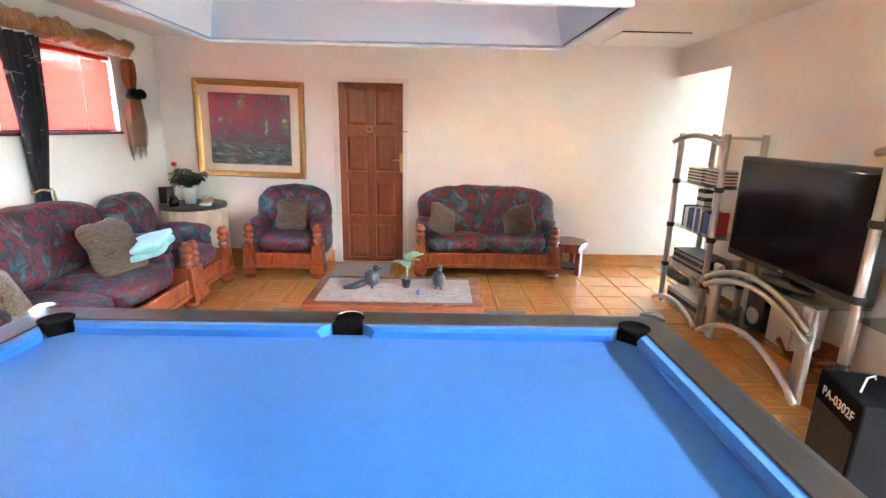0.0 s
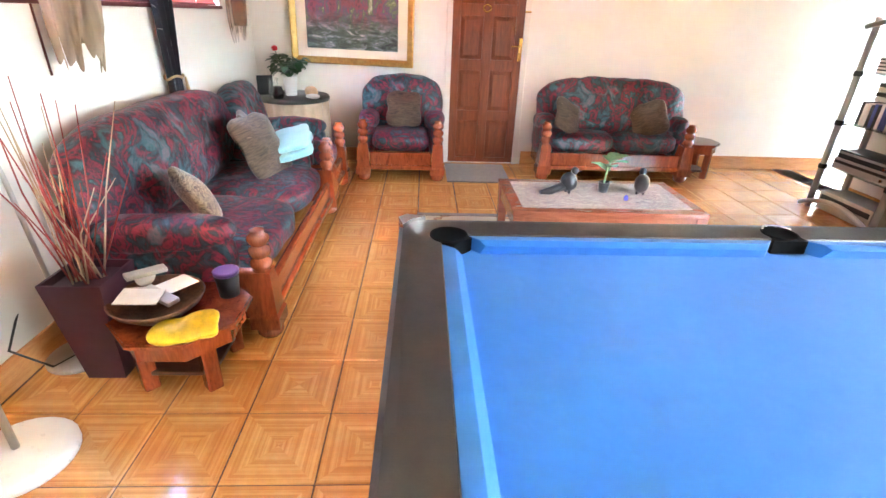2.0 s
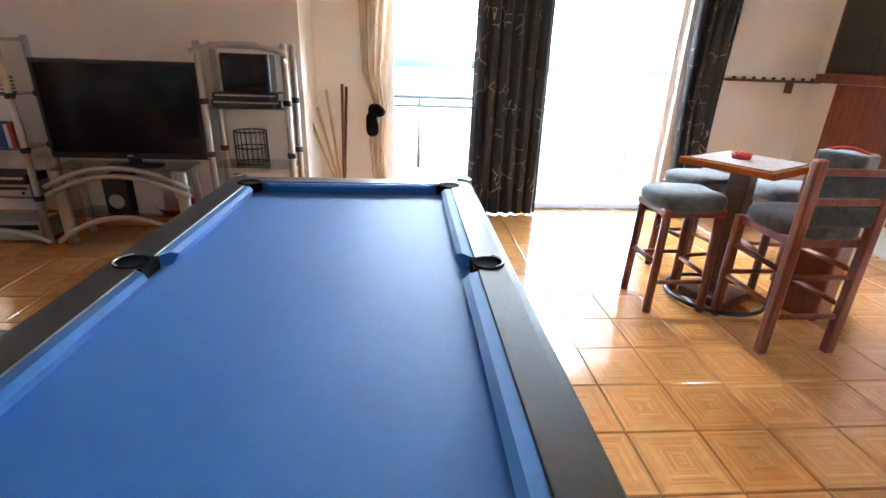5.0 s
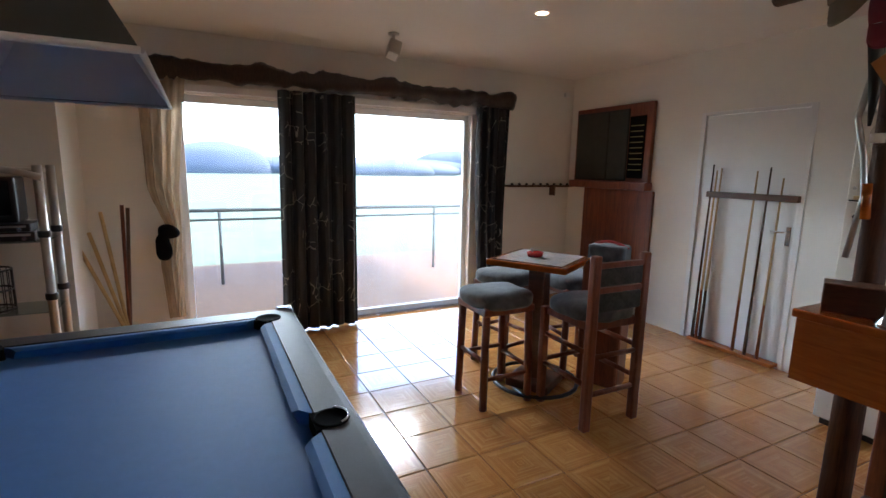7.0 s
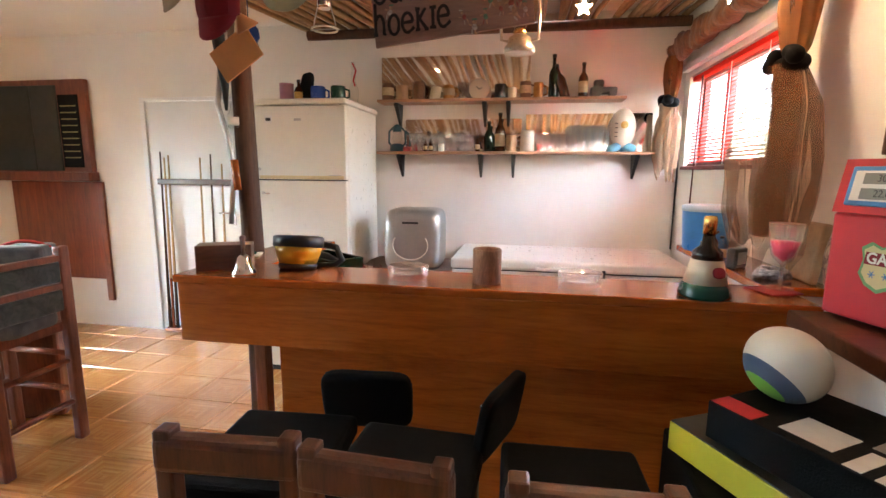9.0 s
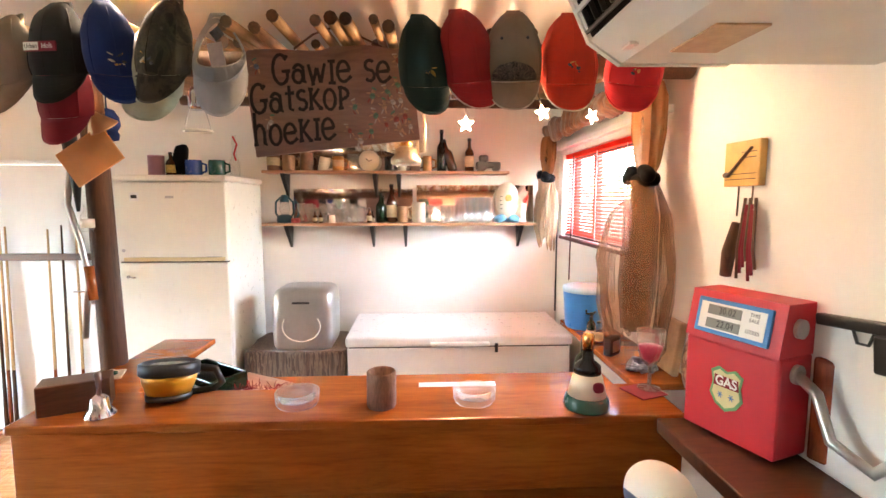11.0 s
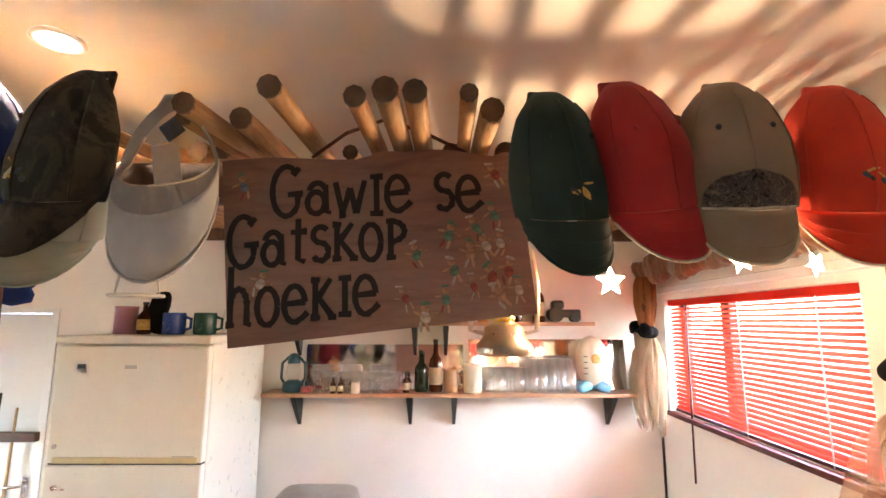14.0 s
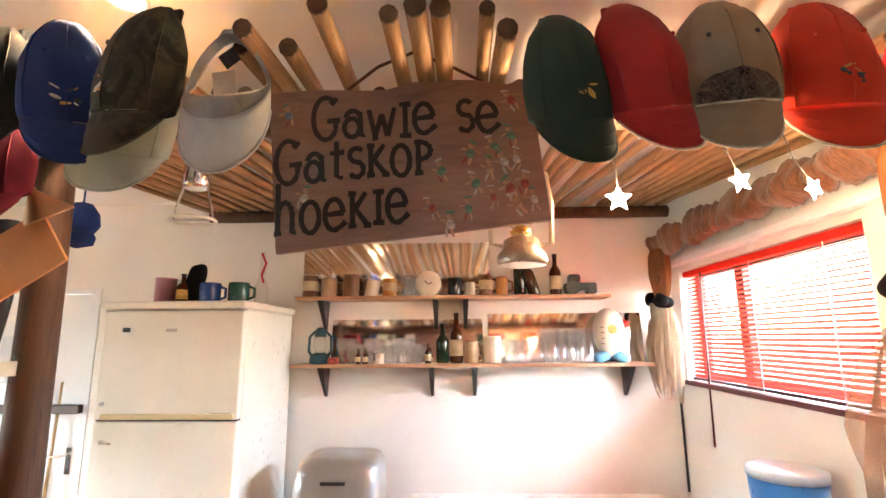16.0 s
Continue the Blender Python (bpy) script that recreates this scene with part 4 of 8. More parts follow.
for y in (3.87, 4.76):
    part("leg", box(3.42, 3.47, y - 0.045, y + 0.045, 0, 0.585, 0.02), "silver", tv, "broad silver leg")
    part("leg", box(3.68, 3.72, y - 0.03, y + 0.03, 0, 0.585, 0.015), "silver", tv)
for z, rise in ((0.46, 0.15), (0.40, 0.15)):
    part("bow", tubed(arc((3.40, 4.83, z), (3.40, 3.80, z), rise, 14), 0.02, 10), "silver", tv)
part("bow", tubed(arc((3.40, 4.83, 0.03), (3.40, 3.80, 0.03), 0.2, 14), 0.02, 10), "silver", tv)
part("shelf", box(3.43, 3.73, 3.82, 4.81, 0.588, 0.60, 0.003), "shelfglass", tv, "glass shelf")
part("shelf", box(3.44, 3.73, 3.86, 4.77, 0.22, 0.228, 0.003), "shelfglass", tv, "glass shelf")

tel = thing("television", pose(3.55, 4.23, 0.601), "large black flat television on the silver stand", "television")
part("screen_body", box(-0.05, 0.04, -0.565, 0.565, 0.06, 0.755, 0.012), "blackplastic", tel)
part("screen", box(-0.054, -0.048, -0.535, 0.535, 0.105, 0.725, 0.002), "screen", tel, "dark glossy screen")
part("foot", lathed([(0.13, 0), (0.13, 0.012), (0.03, 0.02), (0.03, 0.1)], seg=20, sx=0.7, sy=1.6), "blackplastic", tel)
part("badge", box(-0.0565, -0.054, -0.02, 0.02, 0.08, 0.09), "silver", tel)


def av_box(name, x0, x1, y0, y1, z0, h, mat, label, cat):
    b = thing(name, pose(0, 0, 0), label, cat)
    part("casing", box(x0, x1, y0, y1, z0, z0 + h, 0.006), mat, b)
    part("front_panel", box(x0 - 0.004, x0 + 0.002, y0 + 0.02, y1 - 0.02, z0 + h * 0.55, z0 + h * 0.8), "blackplastic" if mat != "blackplastic" else "silver", b)
    part("knob", tubed([(x0 - 0.012, y0 + 0.05, z0 + h * 0.3), (x0, y0 + 0.05, z0 + h * 0.3)], 0.012), "chrome", b)
    return b


M["beige"] = plain("beige_plastic", (0.42, 0.38, 0.32), 0.5)
av_box("stereo", 3.47, 3.70, 4.99, 5.52, 0.24 - 0.23, 0.16, "beige", "beige stereo component at the foot of the rack", "stereo")
av_box("stereo", 3.47, 3.70, 4.99, 5.52, 0.368, 0.09, "silver", "silver stereo receiver on a glass shelf", "stereo")
av_box("video_player", 3.47, 3.70, 5.0, 5.50, 0.458, 0.07, "blackplastic", "flat black video player on the receiver", "video player")
av_box("video_player", 3.47, 3.70, 3.08, 3.58, 1.058, 0.055, "blackplastic", "flat black disc player with a silver strip", "video player")
av_box("video_player", 3.48, 3.70, 3.10, 3.57, 1.113, 0.045, "blackplastic", "flat black decoder on the disc player", "video player")
mon = thing("monitor", pose(3.58, 3.34, 1.158), "small grey box television on the side rack", "television")
part("casing", box(-0.03, 0.16, -0.175, 0.175, 0, 0.27, 0.015), "blackplastic", mon)
part("tube_screen", box(-0.034, -0.028, -0.145, 0.145, 0.045, 0.245, 0.003), "screen", mon)
bk = thing("wire_basket", pose(3.58, 3.36, 0.628), "black wire basket on the lower shelf", "basket")
for z in (0.01, 0.13, 0.25):
    part("hoop", tubed([(0.11 * math.cos(a * math.pi / 8), 0.12 * math.sin(a * math.pi / 8), z) for a in range(17)], 0.006, 6), "blackplastic", bk)
wr = part("wire", tubed([(0, 0, 0), (0, 0, 0.25)], 0.003, 5), "blackplastic", bk, at=pose(0.11, 0, 0))
for k in range(1, 20):
    same("wire", wr, bk, pose(0.11 * math.cos(k * math.pi / 10), 0.12 * math.sin(k * math.pi / 10), 0))
rng = random.Random(8)
case_cols = [plain("case_%s" % c, v, 0.4) for c, v in (("black", (0.02, 0.02, 0.02)), ("white", (0.6, 0.58, 0.55)), ("red", (0.35, 0.03, 0.03)), ("blue", (0.04, 0.07, 0.25)), ("grey", (0.2, 0.2, 0.2)))]
for y0 in (5.0, 5.27):
    for k in range(10):
        solid("disc_case", box(3.49, 3.62, y0, y0 + 0.125 * 1.7, 1.1085 + k * 0.0125, 1.1085 + k * 0.0125 + 0.011, 0.001, 1), case_cols[1 if k % 2 else rng.choice((0, 2, 4))], None, "thin plastic disc case in a stack", "disc case", "stacked discs")
for k in range(16):
    y = 5.02 + 0.03 * k
    h = 0.16 + 0.03 * rng.random()
    solid("video_case", box(3.50, 3.62, y, y + 0.027, 0.729, 0.729 + h, 0.002, 1), case_cols[rng.choice((0, 0, 4, 3, 2, 1))], None, "upright dark video case on a glass shelf", "video case", "rack of videos")
for k in range(9):
    solid("disc_case", box(3.64, 3.71, 5.44, 5.56, 0.729 + k * 0.035, 0.729 + k * 0.035 + 0.03, 0.002, 1), case_cols[k % 2 and 1], None, "plastic case in a tall stack", "disc case", "stacked cases")

# speakers below and beside the television
sp = thing("subwoofer", pose(3.58, 4.40, 0.229), "black and silver loudspeaker on the lower glass shelf", "loudspeaker")
part("cabinet", box(-0.08, 0.1, -0.09, 0.09, 0, 0.30, 0.01), "blackplastic", sp)
part("cone", lathed([(0.055, 0), (0.06, 0.006), (0.045, 0.008), (0.0, 0.0)], seg=20), "silver", sp, at=pose(-0.08, 0, 0.10, 0, -90, 0))
solid("computer_case", box(3.50, 3.70, 4.05, 4.26, 0.229, 0.53, 0.01), "silver", None, "upright silver equipment case under the television", "computer")
solid("basket_tray", lathed([(0.12, 0), (0.17, 0.06), (0.175, 0.065), (0.165, 0.06), (0.115, 0.01), (0, 0.01)], seg=24), M["redwood"], pose(3.58, 3.98, 0.229, 0, 0, 0), "shallow round red-brown tray", "tray")
pa = thing("loudspeaker", pose(3.28, 3.26, 0, 0, 0, -14), "black floor loudspeaker with white lettering", "loudspeaker")
part("cabinet", box(-0.13, 0.13, -0.17, 0.17, 0, 0.44, 0.012), "blackmatt", pa)
part("grille", box(-0.136, -0.128, -0.15, 0.15, 0.03, 0.30, 0.003), "blackplastic", pa)
M["lettering"] = plain("white_lettering", (0.75, 0.75, 0.73), 0.6)
words("lettering", "PA-0302F", 0.062, "lettering", pa, pose(-0.131, -0.01, 0.36, 90, 0, -90))
part("cable", tubed([(-0.08, -0.05, 0.445), (-0.05, -0.02, 0.5), (0.05, 0.1, 0.46), (0.2, 0.2, 0.1)], 0.004, 6), "lettering", pa)

# pot of walking sticks by the curtain
ps = thing("stick_pot", pose(4.18, 2.76, 0), "brass pot holding bamboo and walking sticks", "pot")
part("pot", lathed([(0.07, 0), (0.10, 0.03), (0.11, 0.1), (0.085, 0.17), (0.12, 0.2), (0.115, 0.2), (0.075, 0.17), (0.0, 0.16)], seg=20), "brass", ps)
M["bamboo"] = plain("bamboo", (0.55, 0.38, 0.18), 0.5, vary=0.2)
for k, (dx, dy, h, mt) in enumerate(((-0.05, 0.28, 0.95, "bamboo"), (0.0, 0.2, 1.0, "bamboo"), (0.03, 0.12, 1.15, "bamboo"), (0.03, -0.02, 1.2, "stoolwood"), (0.0, -0.06, 1.18, "brownwood"))):
    part("stick", tubed([(0.02 * (k - 2), 0.0, 0.17), (dx, dy, h)], 0.014, 7), mt, ps)
for o in set(scene.objects) - BEFORE:
    if o.parent is None and o.name.split(".")[0] != "stick_pot":
        o.location.x -= 0.08


# ---- bar counter ----
CT = 1.07
bar = thing("bar_counter", pose(0, 0, 0), "varnished orange-brown timber bar counter with a deep front fascia", "bar counter")
part("top", box(-1.46, 0.70, 0.10, 0.37, CT - 0.03, CT, 0.006), "barwood", bar, "glossy varnished top")
part("return_top", box(0.45, 0.70, -0.58, 0.10, CT - 0.03, CT - 0.002, 0.006), "barwood", bar)
part("wall_ledge", box(XL, -1.41, -0.90, 0.10, CT - 0.035, CT - 0.004, 0.006), "barwood", bar, "ledge along the window wall")
part("wall_ledge", box(XL, -1.36, 0.37, 1.30, CT - 0.06, CT - 0.012, 0.006), "brownwood", bar, "dark ledge under the red pump")
part("fascia", box(-1.46, 0.688, 0.33, 0.36, 0.815, CT - 0.031, 0.004), "barwood", bar, "deep front fascia")
part("end_fascia", box(0.658, 0.688, -0.55, 0.329, 0.815, CT - 0.031, 0.004), "barwood", bar)
part("front_panel", box(-1.46, 0.42, 0.10, 0.125, 0.0, 0.972, 0.003), "barwood", bar)
part("corner_post", box(0.42, 0.47, 0.18, 0.235, 0.0, CT - 0.031, 0.006), "stoolwood", bar)
part("inner_shelf", box(-1.40, 0.44, -0.22, 0.095, 0.973, 0.998, 0.004), "barwood", bar, "lower working shelf")

# ---- bar chairs ----
M["chairwood"] = wood("dark_chair_timber", (0.045, 0.014, 0.007), (0.13, 0.044, 0.021), (6, 6, 0.8), 0.35, 0.2, 3)


def bar_chair(at):
    c = thing("bar_chair", at, "dark brown timber bar chair with a low back and black seat", "bar chair", "chairs along the bar")
    for sx in (-1, 1):
        part("back_leg", box(sx * 0.14 - 0.02, sx * 0.14 + 0.02, 0.16, 0.205, 0, 0.90, 0.006), "chairwood", c)
        part("front_leg", box(sx * 0.14 - 0.02, sx * 0.14 + 0.02, -0.20, -0.16, 0, 0.66, 0.006), "chairwood", c)
        part("side_stretcher", box(sx * 0.14 - 0.012, sx * 0.14 + 0.012, -0.16, 0.16, 0.22, 0.25, 0.004), "chairwood", c)
    part("back_rail", box(-0.165, 0.165, 0.158, 0.21, 0.80, 0.885, 0.018, 3), "chairwood", c, "rounded top rail")
    part("footrest", box(-0.12, 0.12, -0.195, -0.165, 0.26, 0.30, 0.004), "chairwood", c)
    part("seat_frame", box(-0.16, 0.16, -0.20, 0.16, 0.62, 0.67, 0.006), "chairwood", c)
    bm = box(-0.175, 0.175, -0.22, 0.15, 0.672, 0.735, 0.018, 3)
    part("seat", bm, "blackmatt", c, "black padded seat")
    return c


ch = bar_chair(pose(0.05, 0.86, 0, 0, 0, 4))
for x, y, r in ((-0.31, 0.88, -3), (-0.72, 0.90, 2)):
    copy_thing(ch, pose(x, y, 0, 0, 0, r))
for at in (pose(-0.12, 0.58, 0.76, 75, 0, 5), pose(-0.53, 0.62, 0.77, 80, 0, 70)):
    p = thing("seat_pad", at, "black studded seat pad leaning on a bar chair", "seat pad", "loose pads")
    bm = bmesh.new()
    pillow(bm, 0.28, 0.20, 0.04, 8, 6, rough=0.004)
    part("pad", bm, "blackmatt", p)
    for sx in (-1, 1):
        for sy in (-1, 1):
            part("stud", lathed([(0.007, 0), (0.005, 0.005), (0, 0.006)], (sx * 0.11, sy * 0.07, 0.018), 8), "chrome", p)

# ---- bar table, stools ----
M["denim"] = fabric("grey_blue_seat_cloth", [(0.3, (0.045, 0.05, 0.055)), (0.7, (0.12, 0.125, 0.13))], 10, 1.0, 500)
M["darkcloth"] = fabric("dark_patterned_cloth", [(0.35, (0.015, 0.02, 0.018)), (0.6, (0.05, 0.055, 0.05))], 20, 1.0, 500)
bt = thing("bar_table", pose(2.43, 0.10, 0, 0, 0, 30), "small square timber bar table on a pedestal", "bar table")
part("tabletop", box(-0.28, 0.28, -0.28, 0.28, 0.885, 0.925, 0.008), "barwood", bt, "orange timber top")
part("inlay", box(-0.235, 0.235, -0.235, 0.235, 0.924, 0.929, 0.002), "runner", bt, "patterned woven inlay")
part("pedestal", box(-0.06, 0.06, -0.06, 0.06, 0.06, 0.885, 0.01), "brownwood", bt)
part("base", box(-0.16, 0.16, -0.16, 0.16, 0.0, 0.06, 0.012), "brownwood", bt)
part("foot_ring", tubed([(0.30 * math.cos(a * math.pi / 12), 0.30 * math.sin(a * math.pi / 12), 0.03) for a in range(25)], 0.014, 8), "blackplastic", bt, "black iron ring on the floor")


def bar_stool(at):
    c = thing("bar_stool", at, "red-brown timber bar stool with a padded grey seat", "bar stool", "stools round the bar table")
    for sx in (-1, 1):
        for sy in (-1, 1):
            part("leg", tubed([(sx * 0.165, sy * 0.175, 0.0), (sx * 0.15, sy * 0.16, 0.68)], 0.026, 10), "stoolwood", c)
    for k, z in ((-1, 0.24), (1, 0.32)):
        part("stretcher", tubed([(-0.16, k * 0.168, z), (0.16, k * 0.168, z)], 0.015), "stoolwood", c)
        part("stretcher", tubed([(k * 0.158, -0.165, z - 0.04), (k * 0.158, 0.165, z - 0.04)], 0.015), "stoolwood", c)
    part("seat_frame", box(-0.18, 0.18, -0.19, 0.19, 0.62, 0.67, 0.01), "stoolwood", c)
    bm = bmesh.new()
    pillow(bm, 0.42, 0.43, 0.12, 10, 3.5, rough=0.012, m=pose(0, 0, 0.70))
    part("seat", bm, "denim", c, "padded grey-blue seat")
    return c


st = bar_stool(pose(2.40, 0.48, 0))
copy_thing(st, pose(2.86, 0.08, 0, 0, 0, 10))
copy_thing(st, pose(2.55, -0.34, 0, 0, 0, -8))
hc = thing("high_chair", pose(1.98, 0.04, 0, 0, 0, -90), "tall red-brown timber bar chair with padded back slats", "bar chair", "stools round the bar table")
for sx in (-1, 1):
    part("back_leg", box(sx * 0.195 - 0.027, sx * 0.195 + 0.027, -0.235, -0.185, 0, 1.06, 0.01), "stoolwood", hc)
    part("front_leg", box(sx * 0.195 - 0.024, sx * 0.195 + 0.024, 0.18, 0.228, 0, 0.66, 0.01), "stoolwood", hc)
    part("stretcher", tubed([(sx * 0.195, -0.2, 0.28), (sx * 0.195, 0.2, 0.28)], 0.016), "stoolwood", hc)
    part("stretcher", tubed([(sx * 0.195, -0.2, 0.48), (sx * 0.195, 0.2, 0.48)], 0.016), "stoolwood", hc)
for y, z in ((-0.205, 0.22), (0.205, 0.3), (-0.205, 0.45)):
    part("stretcher", tubed([(-0.18, y, z), (0.18, y, z)], 0.016), "stoolwood", hc)
part("seat_frame", box(-0.2, 0.2, -0.2, 0.22, 0.61, 0.66, 0.01), "stoolwood", hc)
bm = bmesh.new()
pillow(bm, 0.42, 0.44, 0.12, 10, 3.5, rough=0.012, m=pose(0, 0.01, 0.69))
part("seat", bm, "denim", hc, "padded dark grey seat")
for z in (0.78, 0.93):
    part("back_slat", box(-0.175, 0.175, -0.225, -0.195, z - 0.055, z + 0.055, 0.012), "darkcloth", hc, "dark cloth back panel")
for z in (0.855, 1.0):
    part("back_rail", box(-0.175, 0.175, -0.228, -0.192, z - 0.016, z + 0.016, 0.005), "stoolwood", hc)
cb = thing("cool_box", pose(2.25, -0.36, 0.0, 0, 0, 25), "grey cool box with a red strap on a timber stand", "cool box")
part("stand", box(-0.15, 0.15, -0.1, 0.1, 0.0, 0.90, 0.02), "stoolwood", cb)
part("body", box(-0.13, 0.13, -0.085, 0.085, 0.90, 1.02, 0.02), "denim", cb)
part("strap", tubed(arc((-0.13, 0, 1.0), (0.13, 0, 1.0), 0.04), 0.01), plain("red_webbing", (0.40, 0.02, 0.02), 0.7), cb, "red strap")
ash = thing("ashtray", pose(2.47, 0.12, 0.929), "red ashtray on the bar table", "ashtray")
part("bowl", lathed([(0.05, 0), (0.06, 0.03), (0.052, 0.03), (0.04, 0.01), (0, 0.01)], seg=20), plain("red_enamel", (0.45, 0.02, 0.02), 0.25), ash)
part("stub", tubed([(0.03, 0, 0.03), (0.0, 0.03, 0.06)], 0.006), "whitepaint", ash)

# ---- white door, cues, cabinets on the south wall ----
dw = thing("door_2", pose((DOOR2[0] + DOOR2[1]) / 2, YF, 0), "closed plain white flush door", "door")
dw["kind"] = "structure"
w2 = (DOOR2[1] - DOOR2[0]) / 2
part("door_leaf", box(-w2 + 0.012, w2 - 0.012, -0.05, -0.012, 0.008, DOOR2[3] - 0.012, 0.003), "whitepaint", dw)
bm = bmesh.new()
for sx in (-1, 1):
    rbox(bm, sx * w2 - 0.022, sx * w2 + 0.022, -0.1, 0.008, 0, DOOR2[3] + 0.02, 0.003)
rbox(bm, -w2 + 0.023, w2 - 0.023, -0.1, 0.008, DOOR2[3] - 0.008, DOOR2[3] + 0.02, 0.003)
part("door_frame", bm, "whitepaint", dw)
hd = part("door_handle", box(-w2 + 0.05, -w2 + 0.085, -0.013, -0.005, 0.98, 1.13, 0.003), "chrome", dw, "chrome lever handle")
part("lever", tubed([(-w2 + 0.067, -0.01, 1.09), (-w2 + 0.067, 0.04, 1.09), (-w2 + 0.17, 0.045, 1.085)], 0.008), "chrome", hd)
cr = thing("cue_rack", pose(2.19, YF, 0), "dark timber cue rack on the white door", "cue rack")
part("top_bar", box(-0.37, 0.37, 0.0, 0.045, 1.32, 1.37, 0.006), "brownwood", cr)
part("base_bar", box(-0.37, 0.37, 0.004, 0.10, 0.02, 0.05, 0.006), "barwood", cr)
for k, (x, h, mt) in enumerate(((0.335, 1.55, "cue_b"), (0.30, 1.5, "cue_a"), (0.26, 1.52, "cue_a"), (-0.04, 1.5, "cue_a"), (-0.14, 1.53, "cue_b"), (-0.24, 1.45, "cue_a"))):
    if mt not in M:
        M[mt] = wood("cue_ash" if mt == "cue_a" else "cue_dark", *(((0.40, 0.24, 0.11), (0.62, 0.42, 0.22)) if mt == "cue_a" else ((0.03, 0.015, 0.01), (0.10, 0.04, 0.02))), (6, 6, 0.5), 0.25)
    q = thing("pool_cue", pose(2.19 + x, YF + 0.06, 0.05), "slim timber pool cue standing in the rack", "pool cue", "cues in the rack")
    part("shaft", tubed([(0, 0, 0.45), (0, -0.035, h)], [0.011, 0.006], 8), mt if k != 4 else "cue_b", q)
    part("butt", tubed([(0, 0.012, 0.0), (0, 0, 0.45)], [0.015, 0.011], 8), "cue_b" if k % 2 == 0 else "darkwood", q, "dark butt")
cab = thing("dartboard_cabinet", pose(3.72, YF, 1.36), "dark brown wall cabinet with dark doors, one ajar", "wall cabinet")
part("frame", box(-0.53, 0.53, 0, 0.05, 0, 0.85, 0.008), "stoolwood", cab)
M["cabdark"] = plain("dark_olive_panel", (0.03, 0.028, 0.02), 0.5, vary=0.25)
part("door", box(0.02, 0.49, 0.05, 0.072, 0.07, 0.80, 0.006), "cabdark", cab, "dark door")
part("door", box(-0.25, 0.012, 0.05, 0.072, 0.07, 0.80, 0.006), "cabdark", cab, "dark door")
part("scoreboard", box(-0.46, -0.26, 0.05, 0.06, 0.1, 0.72, 0.003), "blackmatt", cab, "black score board")
for k in range(9):
    part("score_line", box(-0.44, -0.28, 0.06, 0.0615, 0.18 + k * 0.055, 0.19 + k * 0.055), plain("chalk", (0.25, 0.22, 0.1), 0.9) if k == 0 and not M.setdefault("chalk", plain("chalk_line", (0.25, 0.23, 0.10), 0.9)) else "chalk", cab)
part("shelf_lip", box(-0.55, 0.55, 0, 0.11, -0.02, 0.06, 0.006), "stoolwood", cab)
rp = thing("wall_panel", pose(3.66, YF, 0.45), "red-brown backing panel below the dart cabinet", "wall panel")
part("panel", box(-0.47, 0.44, 0.0, 0.02, 0, 0.885, 0.004), "door", rp)
part("side_strip", box(-0.53, -0.472, 0.0, 0.028, -0.2, 0.885, 0.004), "stoolwood", rp)
sg = thing("wall_shelf", pose(XG, -1.36, 1.33), "narrow dark timber shelf on the wall by the curtain", "shelf")
part("board", box(-0.11, 0, -0.46, 0.46, 0, 0.022, 0.003), "brownwood", sg)
part("bracket", box(-0.09, 0, -0.2, -0.18, -0.1, 0, 0.003), "brownwood", sg)
for k in range(9):
    pillow_y = -0.4 + 0.1 * k
    solid("trinket", lathed([(0.012, 0), (0.02, 0.01), (0.012, 0.02), (0, 0.025)], seg=8), "carving", pose(XG - 0.06, -1.36 + pillow_y, 1.352), "small dark ornament on the wall shelf", "ornament", "ornaments on the wall shelf")

# ---- fridge, ice machine, freezer ----
M["fridgelip"] = plain("yellowed_plastic", (0.66, 0.55, 0.30), 0.4, vary=0.06)
fr = thing("fridge", pose(0.915, -1.13, 0), "tall ivory two-door fridge freezer", "fridge")
part("body", box(-0.325, 0.325, -0.66, -0.045, 0.04, 1.88, 0.012), "whitegood", fr)
part("plinth", box(-0.31, 0.31, -0.6, -0.06, 0.0, 0.04), "blackplastic", fr)
part("cap", box(-0.335, 0.335, -0.67, 0.012, 1.88, 1.915, 0.01), "whitegood", fr, "ivory top")
up = part("upper_door", box(-0.325, 0.325, -0.04, 0.0, 1.392, 1.872, 0.008), "whitegood", fr)
lo = part("lower_door", box(-0.325, 0.325, -0.04, 0.0, 0.06, 1.384, 0.008), "whitegood", fr)
part("seal", box(-0.318, 0.318, -0.045, -0.012, 1.383, 1.393), "cabdark", fr)
part("handle_lip", box(-0.31, 0.29, -0.012, 0.010, 1.394, 1.418, 0.005), "fridgelip", up, "yellowed moulded door lip")
part("badge", box(-0.02, 0.03, -0.001, 0.002, 1.775, 1.79), "silver", up)
part("badge", box(-0.29, -0.2, -0.001, 0.002, 1.412, 1.422), "silver", up)
part("sticker", box(0.185, 0.24, -0.001, 0.002, 1.76, 1.81), "lettering", up, "small white sticker")
part("sticker_mark", box(0.195, 0.23, 0.002, 0.003, 1.775, 1.795), "blackplastic", up)
part("lock", tubed([(0.29, -0.002, 1.46), (0.29, 0.006, 1.46)], 0.01), "silver", up)
part("lock", tubed([(0.27, -0.002, 1.30), (0.27, 0.012, 1.30)], 0.01), "chrome", lo)
part("lock_lever", tubed([(0.27, 0.012, 1.30), (0.22, 0.014, 1.295)], 0.005), "chrome", lo)
